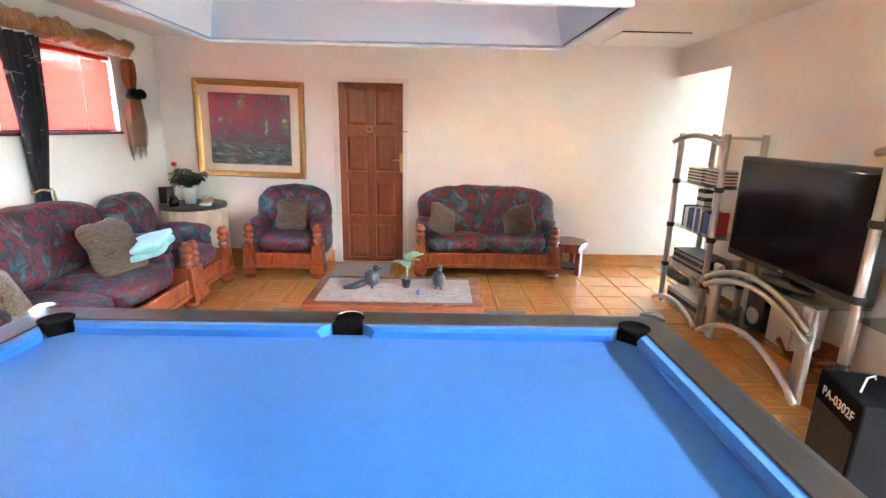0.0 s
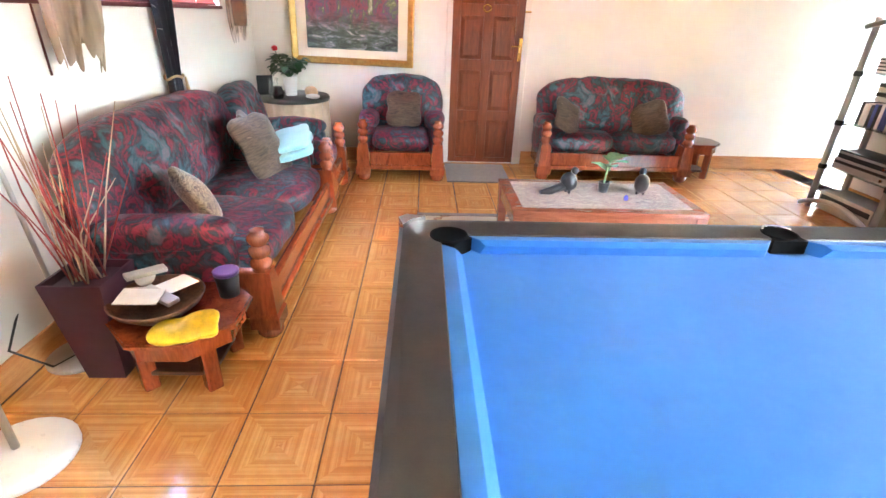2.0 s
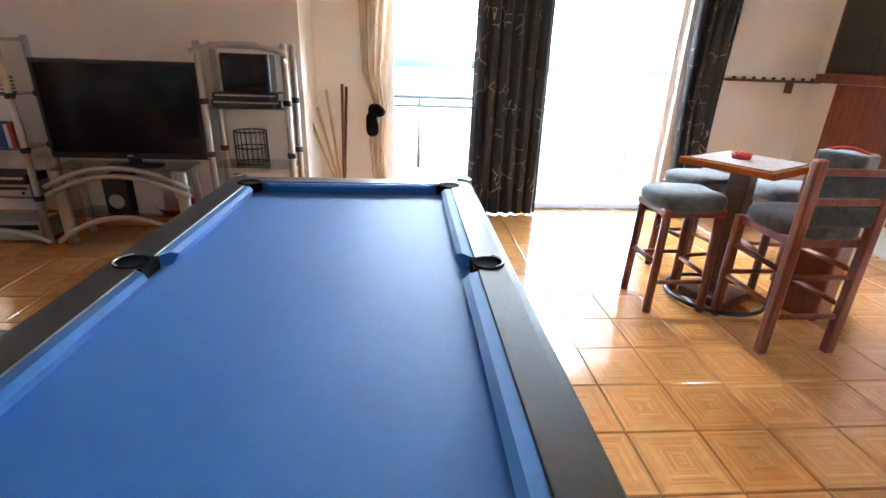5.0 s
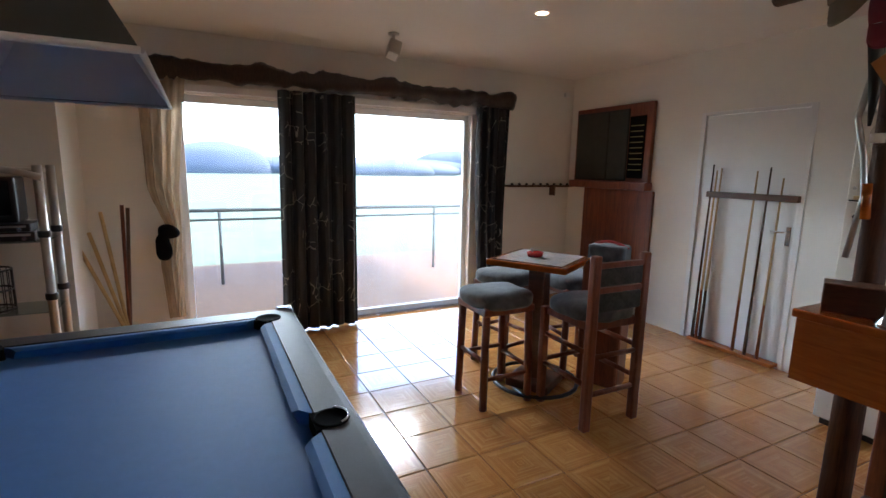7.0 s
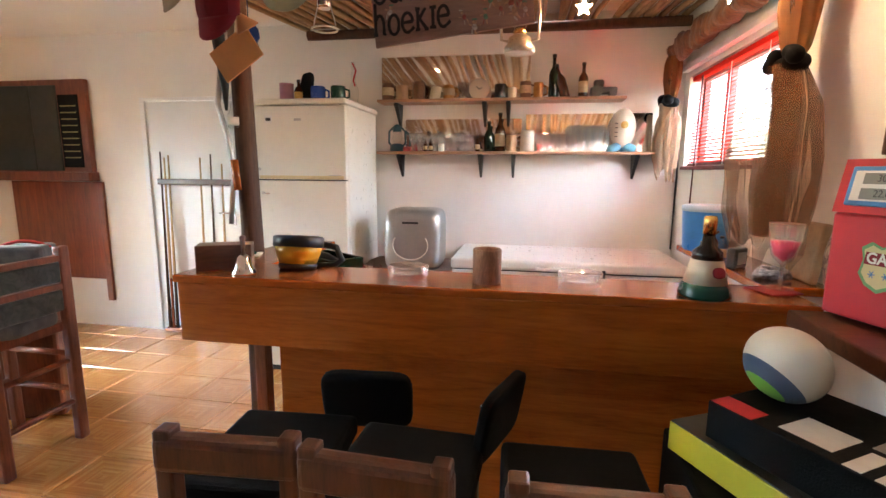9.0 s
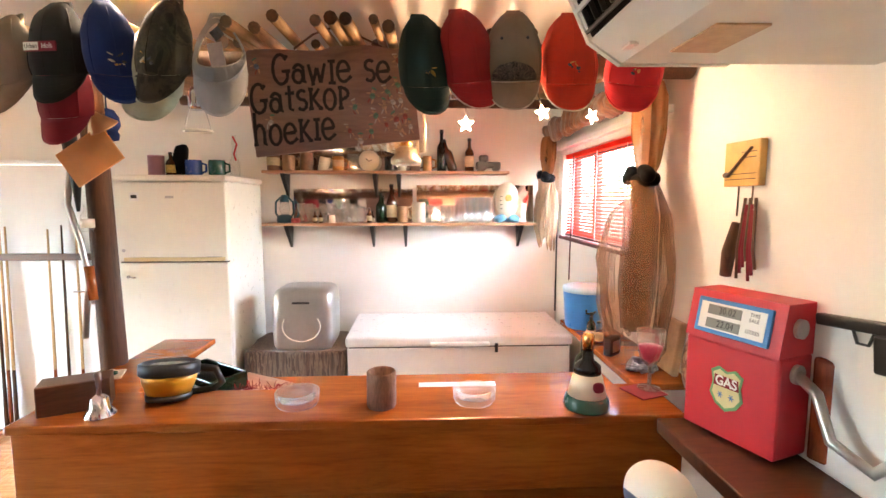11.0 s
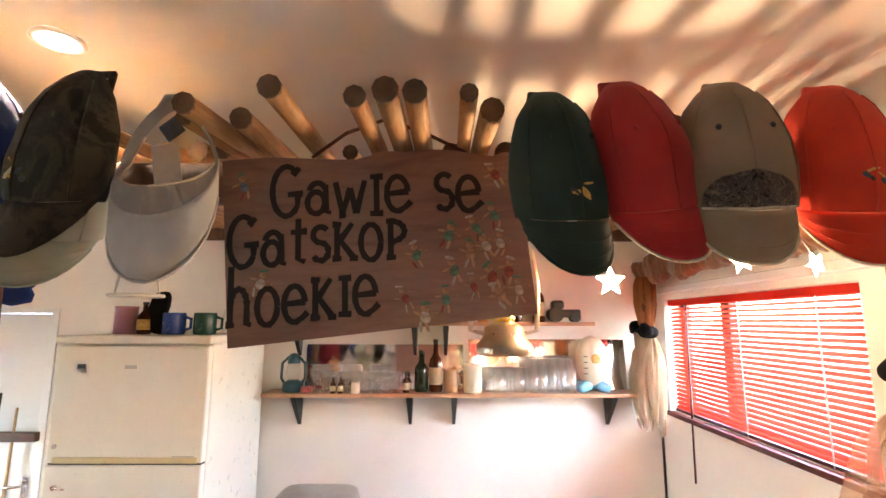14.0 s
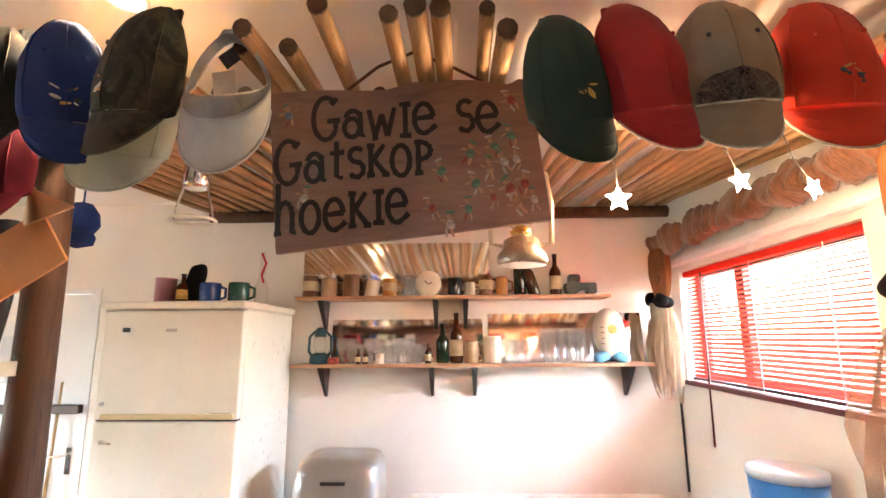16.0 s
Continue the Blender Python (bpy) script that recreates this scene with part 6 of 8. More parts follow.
# brush-drawn letters: each is a few strokes in a box one unit high
GLYPHS = {
    "G": (0.98, [bow(0.45, 0.52, 0.43, 0.54, 48, 325), [(0.80, 0.21), (0.80, 0.44)], [(0.50, 0.44), (0.96, 0.46)], [(0.64, 0.86), (0.84, 1.02)]]),
    "a": (0.80, [bow(0.30, 0.25, 0.27, 0.25, 0, 360), [(0.60, 0.66), (0.60, 0.04), (0.76, 0.02)], bow(0.34, 0.46, 0.26, 0.24, 20, 165)]),
    "w": (0.98, [[(0.02, 0.74), (0.24, 0.04)], [(0.24, 0.04), (0.48, 0.60)], [(0.48, 0.60), (0.66, 0.04)], [(0.66, 0.04), (0.92, 0.76)], [(0.14, 0.0), (0.34, 0.0)]]),
    "i": (0.46, [[(0.22, 0.02), (0.22, 0.76)], [(0.02, 0.78), (0.42, 0.78)], [(0.02, 0.0), (0.42, 0.0)]]),
    "e": (0.80, [bow(0.36, 0.38, 0.33, 0.38, 5, 305), [(0.04, 0.38), (0.70, 0.42)], [(0.56, 0.06), (0.78, 0.20)]]),
    "s": (0.66, [bow(0.34, 0.60, 0.24, 0.18, 35, 270, 10), bow(0.34, 0.22, 0.25, 0.20, 90, -150, 10)]),
    "t": (0.58, [[(0.26, 0.98), (0.26, 0.10), (0.48, 0.04)], [(0.02, 0.68), (0.54, 0.70)]]),
    "k": (0.78, [[(0.14, 0.80), (0.14, 0.0)], [(0.62, 0.82), (0.17, 0.36)], [(0.24, 0.42), (0.68, 0.0)], [(0.0, 0.80), (0.28, 0.80)], [(0.0, 0.0), (0.28, 0.0)], [(0.54, 0.0), (0.80, 0.0)]]),
    "o": (0.78, [bow(0.36, 0.38, 0.32, 0.38, 0, 360)]),
    "p": (0.66, [[(0.14, 0.84), (0.14, 0.0)], bow(0.14, 0.60, 0.44, 0.24, -90, 90), [(0.0, 0.84), (0.20, 0.84)], [(0.0, 0.0), (0.30, 0.0)]]),
    "h": (0.84, [[(0.12, 1.15), (0.12, 0.0)], bow(0.38, 0.36, 0.26, 0.34, 0, 180), [(0.64, 0.38), (0.64, 0.02), (0.78, 0.0)], [(0.0, 0.0), (0.26, 0.0)]]),
    " ": (0.55, []),
}


def brushed(strokes, wide):
    """Flat strokes of paint on the board."""
    bm = bmesh.new()
    for q, pts in enumerate(strokes):
        rings = []
        top = 0.0092 + 0.0003 * q
        for i, (x, z) in enumerate(pts):
            x0, z0 = pts[max(0, i - 1)]
            x1, z1 = pts[min(len(pts) - 1, i + 1)]
            l = math.hypot(x1 - x0, z1 - z0) or 1
            nx, nz = -(z1 - z0) / l, (x1 - x0) / l
            h = wide * (0.5 + 0.10 * math.sin(3.1 * i + 5 * q))
            rings.append([(x + nx * h, 0.0078, z + nz * h), (x - nx * h, 0.0078, z - nz * h), (x - nx * h, top, z - nz * h), (x + nx * h, top, z + nz * h)])
        skin(bm, rings, smooth=False)
    return bm


rng = random.Random(12)
for text, x, z, span, high, slope in (("Gawie se", 0.225, 0.060, 0.462, 0.100, 0.0), ("Gatskop", 0.315, -0.044, 0.385, 0.096, 0.02), ("hoekie", 0.315, -0.172, 0.325, 0.100, 0.075)):
    full = sum(GLYPHS[ch][0] for ch in text)
    k, at0 = span / full, 0.0
    for ch in text:
        adv, strokes = GLYPHS[ch]
        if strokes:
            lift, grow = rng.uniform(-0.004, 0.004), rng.uniform(0.95, 1.06)
            part("letter", brushed([[(x - (at0 + px * 0.92) * k, z + slope * at0 * k + lift + pz * high * grow) for px, pz in st] for st in strokes], 0.0125), "signpaint", sn, "dark brushed letter")
        at0 += adv
# small painted figures in dull colours
pal = [plain("dab_%s" % k, c, 0.75, vary=0.5, scale=90) for k, c in (("green", (0.10, 0.21, 0.15)), ("red", (0.26, 0.07, 0.06)), ("tan", (0.38, 0.24, 0.16)), ("blue", (0.13, 0.17, 0.25)), ("pale", (0.44, 0.40, 0.36)))]
rng = random.Random(5)
spots = [(0.285, 0.125, 3), (-0.262, 0.135, 1), (0.245, -0.085, 4), (-0.085, -0.035, 0), (-0.10, -0.165, 4), (-0.06, -0.125, 1), (-0.155, 0.005, 0), (-0.165, -0.07, 0), (-0.20, -0.035, 2), (-0.215, 0.02, 0), (-0.235, -0.02, 4), (-0.265, -0.015, 4), (-0.255, 0.045, 0), (-0.205, -0.105, 1), (-0.245, -0.085, 1), (-0.28, -0.075, 1), (-0.30, -0.115, 4), (-0.26, -0.125, 2), (-0.145, -0.13, 0)]
for k, (x, z, c) in enumerate(spots):
    lean = rng.uniform(-25, 25)
    base = pose(x, 0.0085, z, 0, lean, 0) @ Matrix.Diagonal((1.45, 1, 1.35, 1))
    for nm, dx, dz, sx, sz, cc in (("torso", 0, 0, 0.013, 0.017, c), ("head", 0.002, 0.014, 0.010, 0.011, 2), ("hat", 0.003, 0.021, 0.014, 0.005, 4 if k % 2 else 0), ("arm", 0.011, 0.004, 0.013, 0.0035, 2), ("arm", -0.011, 0.007, 0.012, 0.0035, 2), ("leg", 0.004, -0.015, 0.004, 0.015, 4 if k % 3 else 1), ("leg", -0.005, -0.014, 0.004, 0.014, 2)):
        bm = bmesh.new()
        pillow(bm, sx, 0.0014, sz, 3, 2.3, rough=0.003, seed=k, m=pose(dx, 0, dz, 0, rng.uniform(-30, 30), 0))
        part("painted_" + nm, bm, pal[cc], sn, at=base)
part("cord", tubed([(0.14, 0.0, 0.19), (0.06, 0.02, 0.235), (-0.03, 0.04, 0.255), (-0.12, 0.02, 0.225), (-0.2, 0.0, 0.19)], 0.004, 6), "post", sn, "brown hanging cord")

# hanging lantern behind the sign
M["oldsilver"] = plain("tarnished_silver", (0.55, 0.50, 0.40), 0.3, 0.95, 0.2, 20)
ln = thing("hanging_lantern", pose(-0.535, -0.06, 1.905) @ Matrix.Diagonal((0.74, 0.74, 0.74, 1)), "tarnished silver storm lantern hanging behind the sign", "lantern")
part("tank", lathed([(0.075, 0.0), (0.08, 0.01), (0.08, 0.03), (0.062, 0.05), (0.055, 0.08), (0.03, 0.095)], seg=24), "oldsilver", ln)
part("burner", lathed([(0.03, 0.09), (0.035, 0.11), (0.02, 0.125)], seg=16), "brass", ln)
part("chimney", lathed([(0.03, 0.12), (0.052, 0.18), (0.045, 0.25), (0.03, 0.28)], seg=20), "glass", ln)
part("hood", lathed([(0.05, 0.28), (0.04, 0.30), (0.03, 0.33), (0.0, 0.335)], seg=16), "oldsilver", ln)
for sx in (-1, 1):
    part("side_tube", tubed([(sx * 0.05, 0, 0.06), (sx * 0.095, 0, 0.07), (sx * 0.10, 0, 0.2), (sx * 0.085, 0, 0.30), (sx * 0.03, 0, 0.32)], 0.008), "oldsilver", ln)
part("bail", tubed([(-0.06, 0, 0.3), (0, 0, 0.375), (0.06, 0, 0.3)], 0.003, 6), "oldsilver", ln)
part("hook", tubed([(0, 0, 0.372), (0, 0, 0.53)], 0.003, 6), "oldsilver", ln)

# star lights on a string
M["starglow"] = glow("warm_star_lamp", (1.0, 0.74, 0.45), 4.0)
for k, (x, y, z) in enumerate(((-0.768, -0.06, 2.062), (-1.08, -0.10, 2.115), (-1.306, -0.17, 2.115))):
    s0 = thing("star_light", pose(x, y, z, 0, 15 * k, 10 * k), "small glowing star-shaped string light", "string light", "star lights")
    bm = bmesh.new()
    pts = [((0.033 if i % 2 == 0 else 0.015) * math.sin(i * math.pi / 5), (0.033 if i % 2 == 0 else 0.015) * math.cos(i * math.pi / 5)) for i in range(10)]
    rim = [bm.verts.new((px, 0, pz)) for px, pz in pts]
    f1, f2 = bm.verts.new((0, 0.013, 0)), bm.verts.new((0, -0.013, 0))
    for i in range(10):
        bm.faces.new((rim[i], rim[(i + 1) % 10], f1))
        bm.faces.new((rim[(i + 1) % 10], rim[i], f2))
    part("star", bm, "starglow", s0)
    part("wire", tubed([(0, 0, 0.03), (0, -0.01, 0.09), (0, 0, 0.19), (0, 0.02, 0.27)], 0.0015, 5), "blackplastic", s0)
    lp = new("star_lamp", bpy.data.lights.new("star_lamp", "POINT"))
    lp.data.energy, lp.data.color, lp.data.shadow_soft_size = STAR_WATTS * (1.0, 0.36, 0.16)[k], (1.0, 0.64, 0.36), 0.03
    lp.location = (x, y + 0.05, z - 0.01)

# bulb holder with a wire hoop
bh = thing("bulb_holder", pose(0.264, -0.08, 2.06), "silver bulb holder with a wire hoop hung from the poles", "lamp holder")
part("cup", lathed([(0.025, 0.05), (0.03, 0.06), (0.03, 0.12), (0.02, 0.135), (0.006, 0.14)], seg=16), "chrome", bh)
part("cord", tubed([(0, 0, 0.14), (0, 0, 0.22)], 0.003, 5), "blackplastic", bh)
part("hoop", tubed([(-0.028, 0, 0.06), (-0.045, 0, 0.0), (-0.05, 0, -0.03), (0.05, 0, -0.03), (0.045, 0, 0.0), (0.028, 0, 0.06)], 0.003, 6), "silver", bh)
part("ring", tubed([(0.052 * math.cos(a * math.pi / 10), 0.052 * math.sin(a * math.pi / 10), -0.03) for a in range(21)], 0.004, 6), "whitegood", bh)

# ---- things on the shelves ----
def glassware(x, y, z, kind, h, r, label="clear drinking glass on the bar shelf"):
    if kind == "mug":
        g0 = thing("beer_mug", pose(x, y, z), label, "glass", "glasses on the shelf")
        part("body", lathed([(0, 0.003), (r * 0.96, 0), (r, 0.008), (r * 1.04, h)], seg=14), "glassware", g0)
        part("handle", tubed([(-r, 0, h * 0.8), (-r - 0.03, 0, h * 0.75), (-r - 0.03, 0, h * 0.3), (-r, 0, h * 0.22)], 0.006, 6), "glassware", g0)
    elif kind == "stem":
        g0 = thing("wine_glass", pose(x, y, z), label, "glass", "glasses on the shelf")
        part("foot", lathed([(r * 0.9, 0), (r * 0.9, 0.003), (0.005, 0.008), (0.004, h * 0.45)], seg=14), "glassware", g0)
        part("bowl", lathed([(0.004, h * 0.45), (r * 0.8, h * 0.58), (r, h * 0.75), (r * 0.85, h)], seg=14), "glassware", g0)
    else:
        g0 = thing("tumbler", pose(x, y, z), label, "glass", "glasses on the shelf")
        part("body", lathed([(0, 0.003), (r * 0.82, 0), (r * 0.85, 0.008), (r, h)], seg=14), "glassware", g0)
    return g0


def mug(x, y, z, h, r, mat, label, band=None, cat="mug", turn=0):
    g0 = thing("mug", pose(x, y, z, 0, 0, turn), label, cat, "mugs")
    part("body", lathed([(r * 0.94, 0), (r, 0.01), (r, h * 0.9), (r * 0.96, h), (r * 0.86, h), (r * 0.84, 0.012), (0, 0.012)], seg=18), mat, g0)
    part("handle", tubed([(-r * 0.95, 0, h * 0.82), (-r - 0.028, 0, h * 0.72), (-r - 0.028, 0, h * 0.3), (-r * 0.95, 0, h * 0.2)], 0.007, 7), mat, g0)
    if band:
        part("band", lathed([(r + 0.001, h * 0.3), (r + 0.002, h * 0.35), (r + 0.002, h * 0.7), (r + 0.001, h * 0.75)], seg=18), band, g0)
    return g0


def bottle(x, y, z, h, r, mat, label, tag=None):
    b = thing("bottle", pose(x, y, z), label, "bottle", "bottles")
    part("body", lathed([(r * 0.9, 0), (r, 0.008), (r, h * 0.52), (r * 0.9, h * 0.6), (r * 0.38, h * 0.72), (r * 0.34, h * 0.93), (0, h * 0.93)], seg=16), mat, b)
    part("cap", lathed([(r * 0.42, h * 0.92), (r * 0.42, h), (0, h)], seg=12), "blackplastic", b)
    if tag:
        part("label", lathed([(r + 0.001, h * 0.14), (r + 0.001, h * 0.46)], seg=16), tag, b)
    return b


M["stoneware"] = plain("brown_stoneware", (0.16, 0.075, 0.035), 0.4, vary=0.3, scale=25)
M["stonelight"] = plain("tan_stoneware", (0.42, 0.27, 0.15), 0.45, vary=0.2, scale=25)
M["amber"] = plain("amber_stoneware", (0.42, 0.19, 0.04), 0.3, vary=0.3, scale=20)
M["cream"] = plain("cream_ceramic", (0.66, 0.58, 0.45), 0.35, vary=0.08)
M["blackglaze"] = plain("black_glaze", (0.012, 0.011, 0.012), 0.15)
M["blueglaze"] = plain("blue_glaze", (0.02, 0.06, 0.28), 0.25)
M["greenglaze"] = plain("green_glaze", (0.015, 0.07, 0.05), 0.25)
M["paperlabel"] = plain("paper_label", (0.50, 0.40, 0.24), 0.7, vary=0.2, scale=40)
SY = YF + 0.10
U, L = 1.9752, 1.6002
for x, h, r, mt, bd in ((0.475, 0.125, 0.045, "stoneware", "paperlabel"), (0.365, 0.11, 0.046, "stonelight", None), (0.235, 0.13, 0.048, "stoneware", None), (0.01, 0.105, 0.042, "amber", "stonelight"), (-0.37, 0.105, 0.043, "blackglaze", None), (-0.455, 0.08, 0.032, "cream", None), (-0.55, 0.12, 0.04, "stoneware", "paperlabel"), (-0.64, 0.11, 0.035, "amber", None)):
    mug(x, SY, U, h, r, mt, "glazed stoneware beer mug on the upper shelf", bd)
mug(0.12, SY, U, 0.10, 0.04, "cream", "leaning cream mug on the upper shelf").rotation_euler = (0, -0.2, 0)
glassware(-0.10, SY, U, "mug", 0.12, 0.042, "heavy glass beer mug on the upper shelf")
bm = bmesh.new()
pillow(bm, 0.15, 0.05, 0.15, 10, 2.1)
pd = solid("decanter", bm, "cream", pose(-0.215, SY, U + 0.075), "round cream pottery flask", "flask")
part("mark", tubed([(0.02, 0.027, 0.015), (0.0, 0.028, -0.005), (-0.025, 0.026, 0.005)], 0.003, 6), "blackplastic", pd)
bottle(-0.745, SY, U, 0.30, 0.035, "bottlegreen", "tall dark green bottle on the shelf")
bottle(-0.83, SY + 0.01, U, 0.24, 0.035, "bottlebrown", "brown bottle leaning beside the green one").rotation_euler = (0, 0.3, 0)
bottle(-0.95, SY, U, 0.24, 0.034, "bottlebrown", "brown bottle with a paper label", "paperlabel")
tr = thing("model_tractor", pose(-1.09, SY, U), "dark metal model tractor on the shelf", "ornament")
part("body", box(-0.09, 0.09, -0.03, 0.03, 0.025, 0.07, 0.01), "carving", tr)
part("cab", box(0.0, 0.07, -0.03, 0.03, 0.07, 0.12, 0.015), "carving", tr)
for x, r in ((-0.06, 0.025), (0.05, 0.04)):
    for y in (-0.035, 0.035):
        part("wheel", tubed([(x, y - 0.008, r), (x, y + 0.008, r)], r, 14), "carving", tr)
# lower shelf
M["lanternblue"] = plain("blue_lantern_paint", (0.03, 0.085, 0.11), 0.35, 0.4, 0.2)
bl = thing("storm_lantern", pose(0.405, SY, L), "small blue metal storm lantern", "lantern")
part("tank", lathed([(0.055, 0), (0.058, 0.008), (0.055, 0.045), (0.03, 0.06)], seg=18), "lanternblue", bl)
part("chimney", lathed([(0.025, 0.06), (0.04, 0.1), (0.03, 0.15)], seg=14), "glass", bl)
part("hood", lathed([(0.035, 0.15), (0.03, 0.175), (0.022, 0.2), (0, 0.205)], seg=14), "lanternblue", bl)
for sx in (-1, 1):
    part("side_tube", tubed([(sx * 0.045, 0, 0.04), (sx * 0.065, 0, 0.07), (sx * 0.062, 0, 0.15), (sx * 0.025, 0, 0.185)], 0.008), "lanternblue", bl)
rng = random.Random(13)
solid("toy_dice", box(-0.03, 0.03, -0.015, 0.015, 0, 0.035, 0.006), plain("red_white_toy", (0.45, 0.10, 0.10), 0.4, vary=0.6, scale=50), pose(0.315, SY + 0.05, L), "small red and white toy", "toy")
xs = [0.29, 0.235, 0.18, 0.13, 0.075, 0.02, -0.035, -0.09, -0.14]
for i, x in enumerate(xs):
    glassware(x, SY - 0.03, L, ("stem", "stem", "tumbler")[i % 3], 0.14 if i % 3 < 2 else 0.10, 0.032)
    glassware(x - 0.02, SY + 0.045, L, "tumbler" if i % 2 else "stem", 0.075 if i % 2 else 0.11, 0.026)
for x in (0.17, 0.13):
    bottle(x, SY + 0.075, L, 0.085, 0.014, "bottlebrown", "tiny brown miniature bottle", "paperlabel")
solid("candle", lathed([(0.022, 0), (0.022, 0.055), (0.0, 0.055)], seg=14), "cream", pose(0.05, SY + 0.075, L), "short cream candle among the glasses", "candle")
bottle(-0.215, SY + 0.04, L, 0.11, 0.018, "bottlebrown", "miniature dark bottle on the shelf", "paperlabel")
bottle(-0.295, SY, L, 0.22, 0.036, "bottlegreen", "squat black-green bottle on the shelf")
bottle(-0.375, SY, L, 0.28, 0.036, "bottlebrown", "brown beer bottle with a tan label", "paperlabel")
mug(-0.46, SY + 0.02, L, 0.12, 0.038, "stonelight", "tan tumbler mug on the lower shelf")
mug(-0.575, SY + 0.02, L, 0.15, 0.05, "cream", "tall white beer stein with printed lettering", turn=180)
for i, x in enumerate((-0.665, -0.72, -0.78, -0.835)):
    glassware(x, SY - 0.02 + 0.03 * (i % 2), L, "mug" if i % 2 else "stem", 0.13, 0.036)
for i, x in enumerate((-0.885, -0.935, -0.985, -1.035, -1.085)):
    glassware(x, SY - 0.03, L, "mug", 0.19, 0.032, "tall clear beer glass on the lower shelf")
    glassware(x - 0.02, SY + 0.05, L, "tumbler", 0.18, 0.03, "tall clear beer glass on the lower shelf")
rb = thing("ball_on_stand", pose(-1.235, SY, L), "white oval ball with small signatures on a blue stand", "ball")
bm = bmesh.new()
pillow(bm, 0.17, 0.17, 0.27, 12, 2.15, m=pose(0, 0, 0.165))
part("ball", bm, "cream", rb)
bm = bmesh.new()
for sx in (-1, 1):
    pillow(bm, 0.09, 0.11, 0.06, 6, 3, m=pose(sx * 0.05, 0, 0.03, 0, sx * 25, 0))
part("stand", bm, plain("light_blue_plastic", (0.16, 0.42, 0.62), 0.35), rb, "light blue stand")
bm = bmesh.new()
pillow(bm, 0.05, 0.01, 0.05, 5, 2.3, rough=0.01, m=pose(0, 0.083, 0.18))
part("crest", bm, "badge_gold", rb)
for k in range(4):
    part("ink_line", box(0.045, 0.065, 0.068, 0.0745, 0.1 + k * 0.03, 0.104 + k * 0.03), "blackplastic", rb)

# on the fridge
FT = 1.9155
FY = -1.33
solid("pink_tin", lathed([(0.048, 0), (0.048, 0.12), (0.05, 0.122), (0.05, 0.13), (0, 0.131)], seg=20), plain("pink_tin_paint", (0.45, 0.22, 0.28), 0.3, 0.4), pose(1.09, FY, FT), "pale pink metal tin on the fridge", "tin")
bottle(0.99, FY + 0.02, FT, 0.15, 0.03, "bottlebrown", "squat bottle with a gold label on the fridge", "badge_gold")
bottle(1.03, FY - 0.06, FT, 0.13, 0.026, "bottlegreen", "small green bottle on the fridge", "paperlabel")
bm = bmesh.new()
pillow(bm, 0.09, 0.05, 0.20, 8, 4, rough=0.02, m=pose(0, 0, 0.10))
solid("bottle_cover", bm, "blackmatt", pose(0.93, FY, FT), "black cloth bottle cover on the fridge", "bottle cover")
mug(0.845, FY + 0.03, FT, 0.10, 0.05, "blueglaze", "blue glazed mug on the fridge")
mug(0.70, FY + 0.03, FT, 0.10, 0.05, "greenglaze", "dark green mug on the fridge")
vs = thing("ribbon_bottle", pose(0.60, FY, FT), "slim clear bottle with a red ribbon on the fridge", "bottle")
part("body", lathed([(0.03, 0), (0.034, 0.08), (0.015, 0.13), (0.012, 0.25), (0.016, 0.26), (0, 0.26)], seg=14), "glass", vs)
part("ribbon", tubed([(0, 0.016, 0.25), (-0.025, 0.02, 0.2), (-0.005, 0.02, 0.14), (-0.02, 0.03, 0.10)], 0.006, 6), "cap_red", vs, "red ribbon")

# ---- on the counter ----
bx = solid("dark_box", box(-0.10, 0.10, -0.05, 0.05, 0, 0.10, 0.004), "brownwood", pose(0.57, 0.23, CT, 0, 0, 25), "small dark timber box on the bar", "box")
be = thing("hand_bell", pose(0.45, 0.30, CT), "chrome hand bell with a dark handle", "bell")
part("bell", lathed([(0.045, 0), (0.046, 0.006), (0.03, 0.03), (0.026, 0.06), (0.012, 0.072), (0, 0.074)], seg=20), "chrome", be)
part("handle", lathed([(0.008, 0.07), (0.006, 0.09), (0.011, 0.14), (0, 0.148)], seg=12), "brownwood", be)
M["yellow"] = plain("yellow_plastic", (0.75, 0.36, 0.02), 0.35)
to = thing("torch", pose(0.30, 0.17, CT, 10, 0, 0), "large yellow and black torch lying face up", "torch")
part("housing", lathed([(0.07, 0.02), (0.085, 0.06), (0.09, 0.09)], seg=24), "yellow", to)
part("bezel", lathed([(0.092, 0.085), (0.098, 0.09), (0.098, 0.125), (0.085, 0.13), (0.085, 0.12)], seg=24), "blackplastic", to)
part("lens", lathed([(0.084, 0.122), (0.05, 0.124), (0, 0.125)], seg=24), "glass", to)
part("reflector", lathed([(0.082, 0.115), (0.04, 0.085), (0.01, 0.075), (0, 0.075)], seg=24), "chrome", to)
part("base", lathed([(0.072, 0.0), (0.075, 0.02)], seg=24), "blackplastic", to)
part("grip", tubed([(-0.07, -0.05, 0.10), (-0.13, -0.07, 0.09), (-0.15, -0.08, 0.04), (-0.12, -0.07, 0.015), (-0.06, -0.04, 0.012)], 0.014, 10), "blackplastic", to, "black carrying grip")


def ashtray(x, y):
    a0 = thing("glass_ashtray", pose(x, y, CT), "heavy clear glass ashtray on the bar", "ashtray", "glass ashtrays")
    part("bowl", lathed([(0.066, 0), (0.072, 0.01), (0.075, 0.045), (0.066, 0.048), (0.058, 0.018), (0, 0.014)], seg=24), "glassware", a0)


ashtray(-0.165, 0.235)
ashtray(-0.775, 0.235)
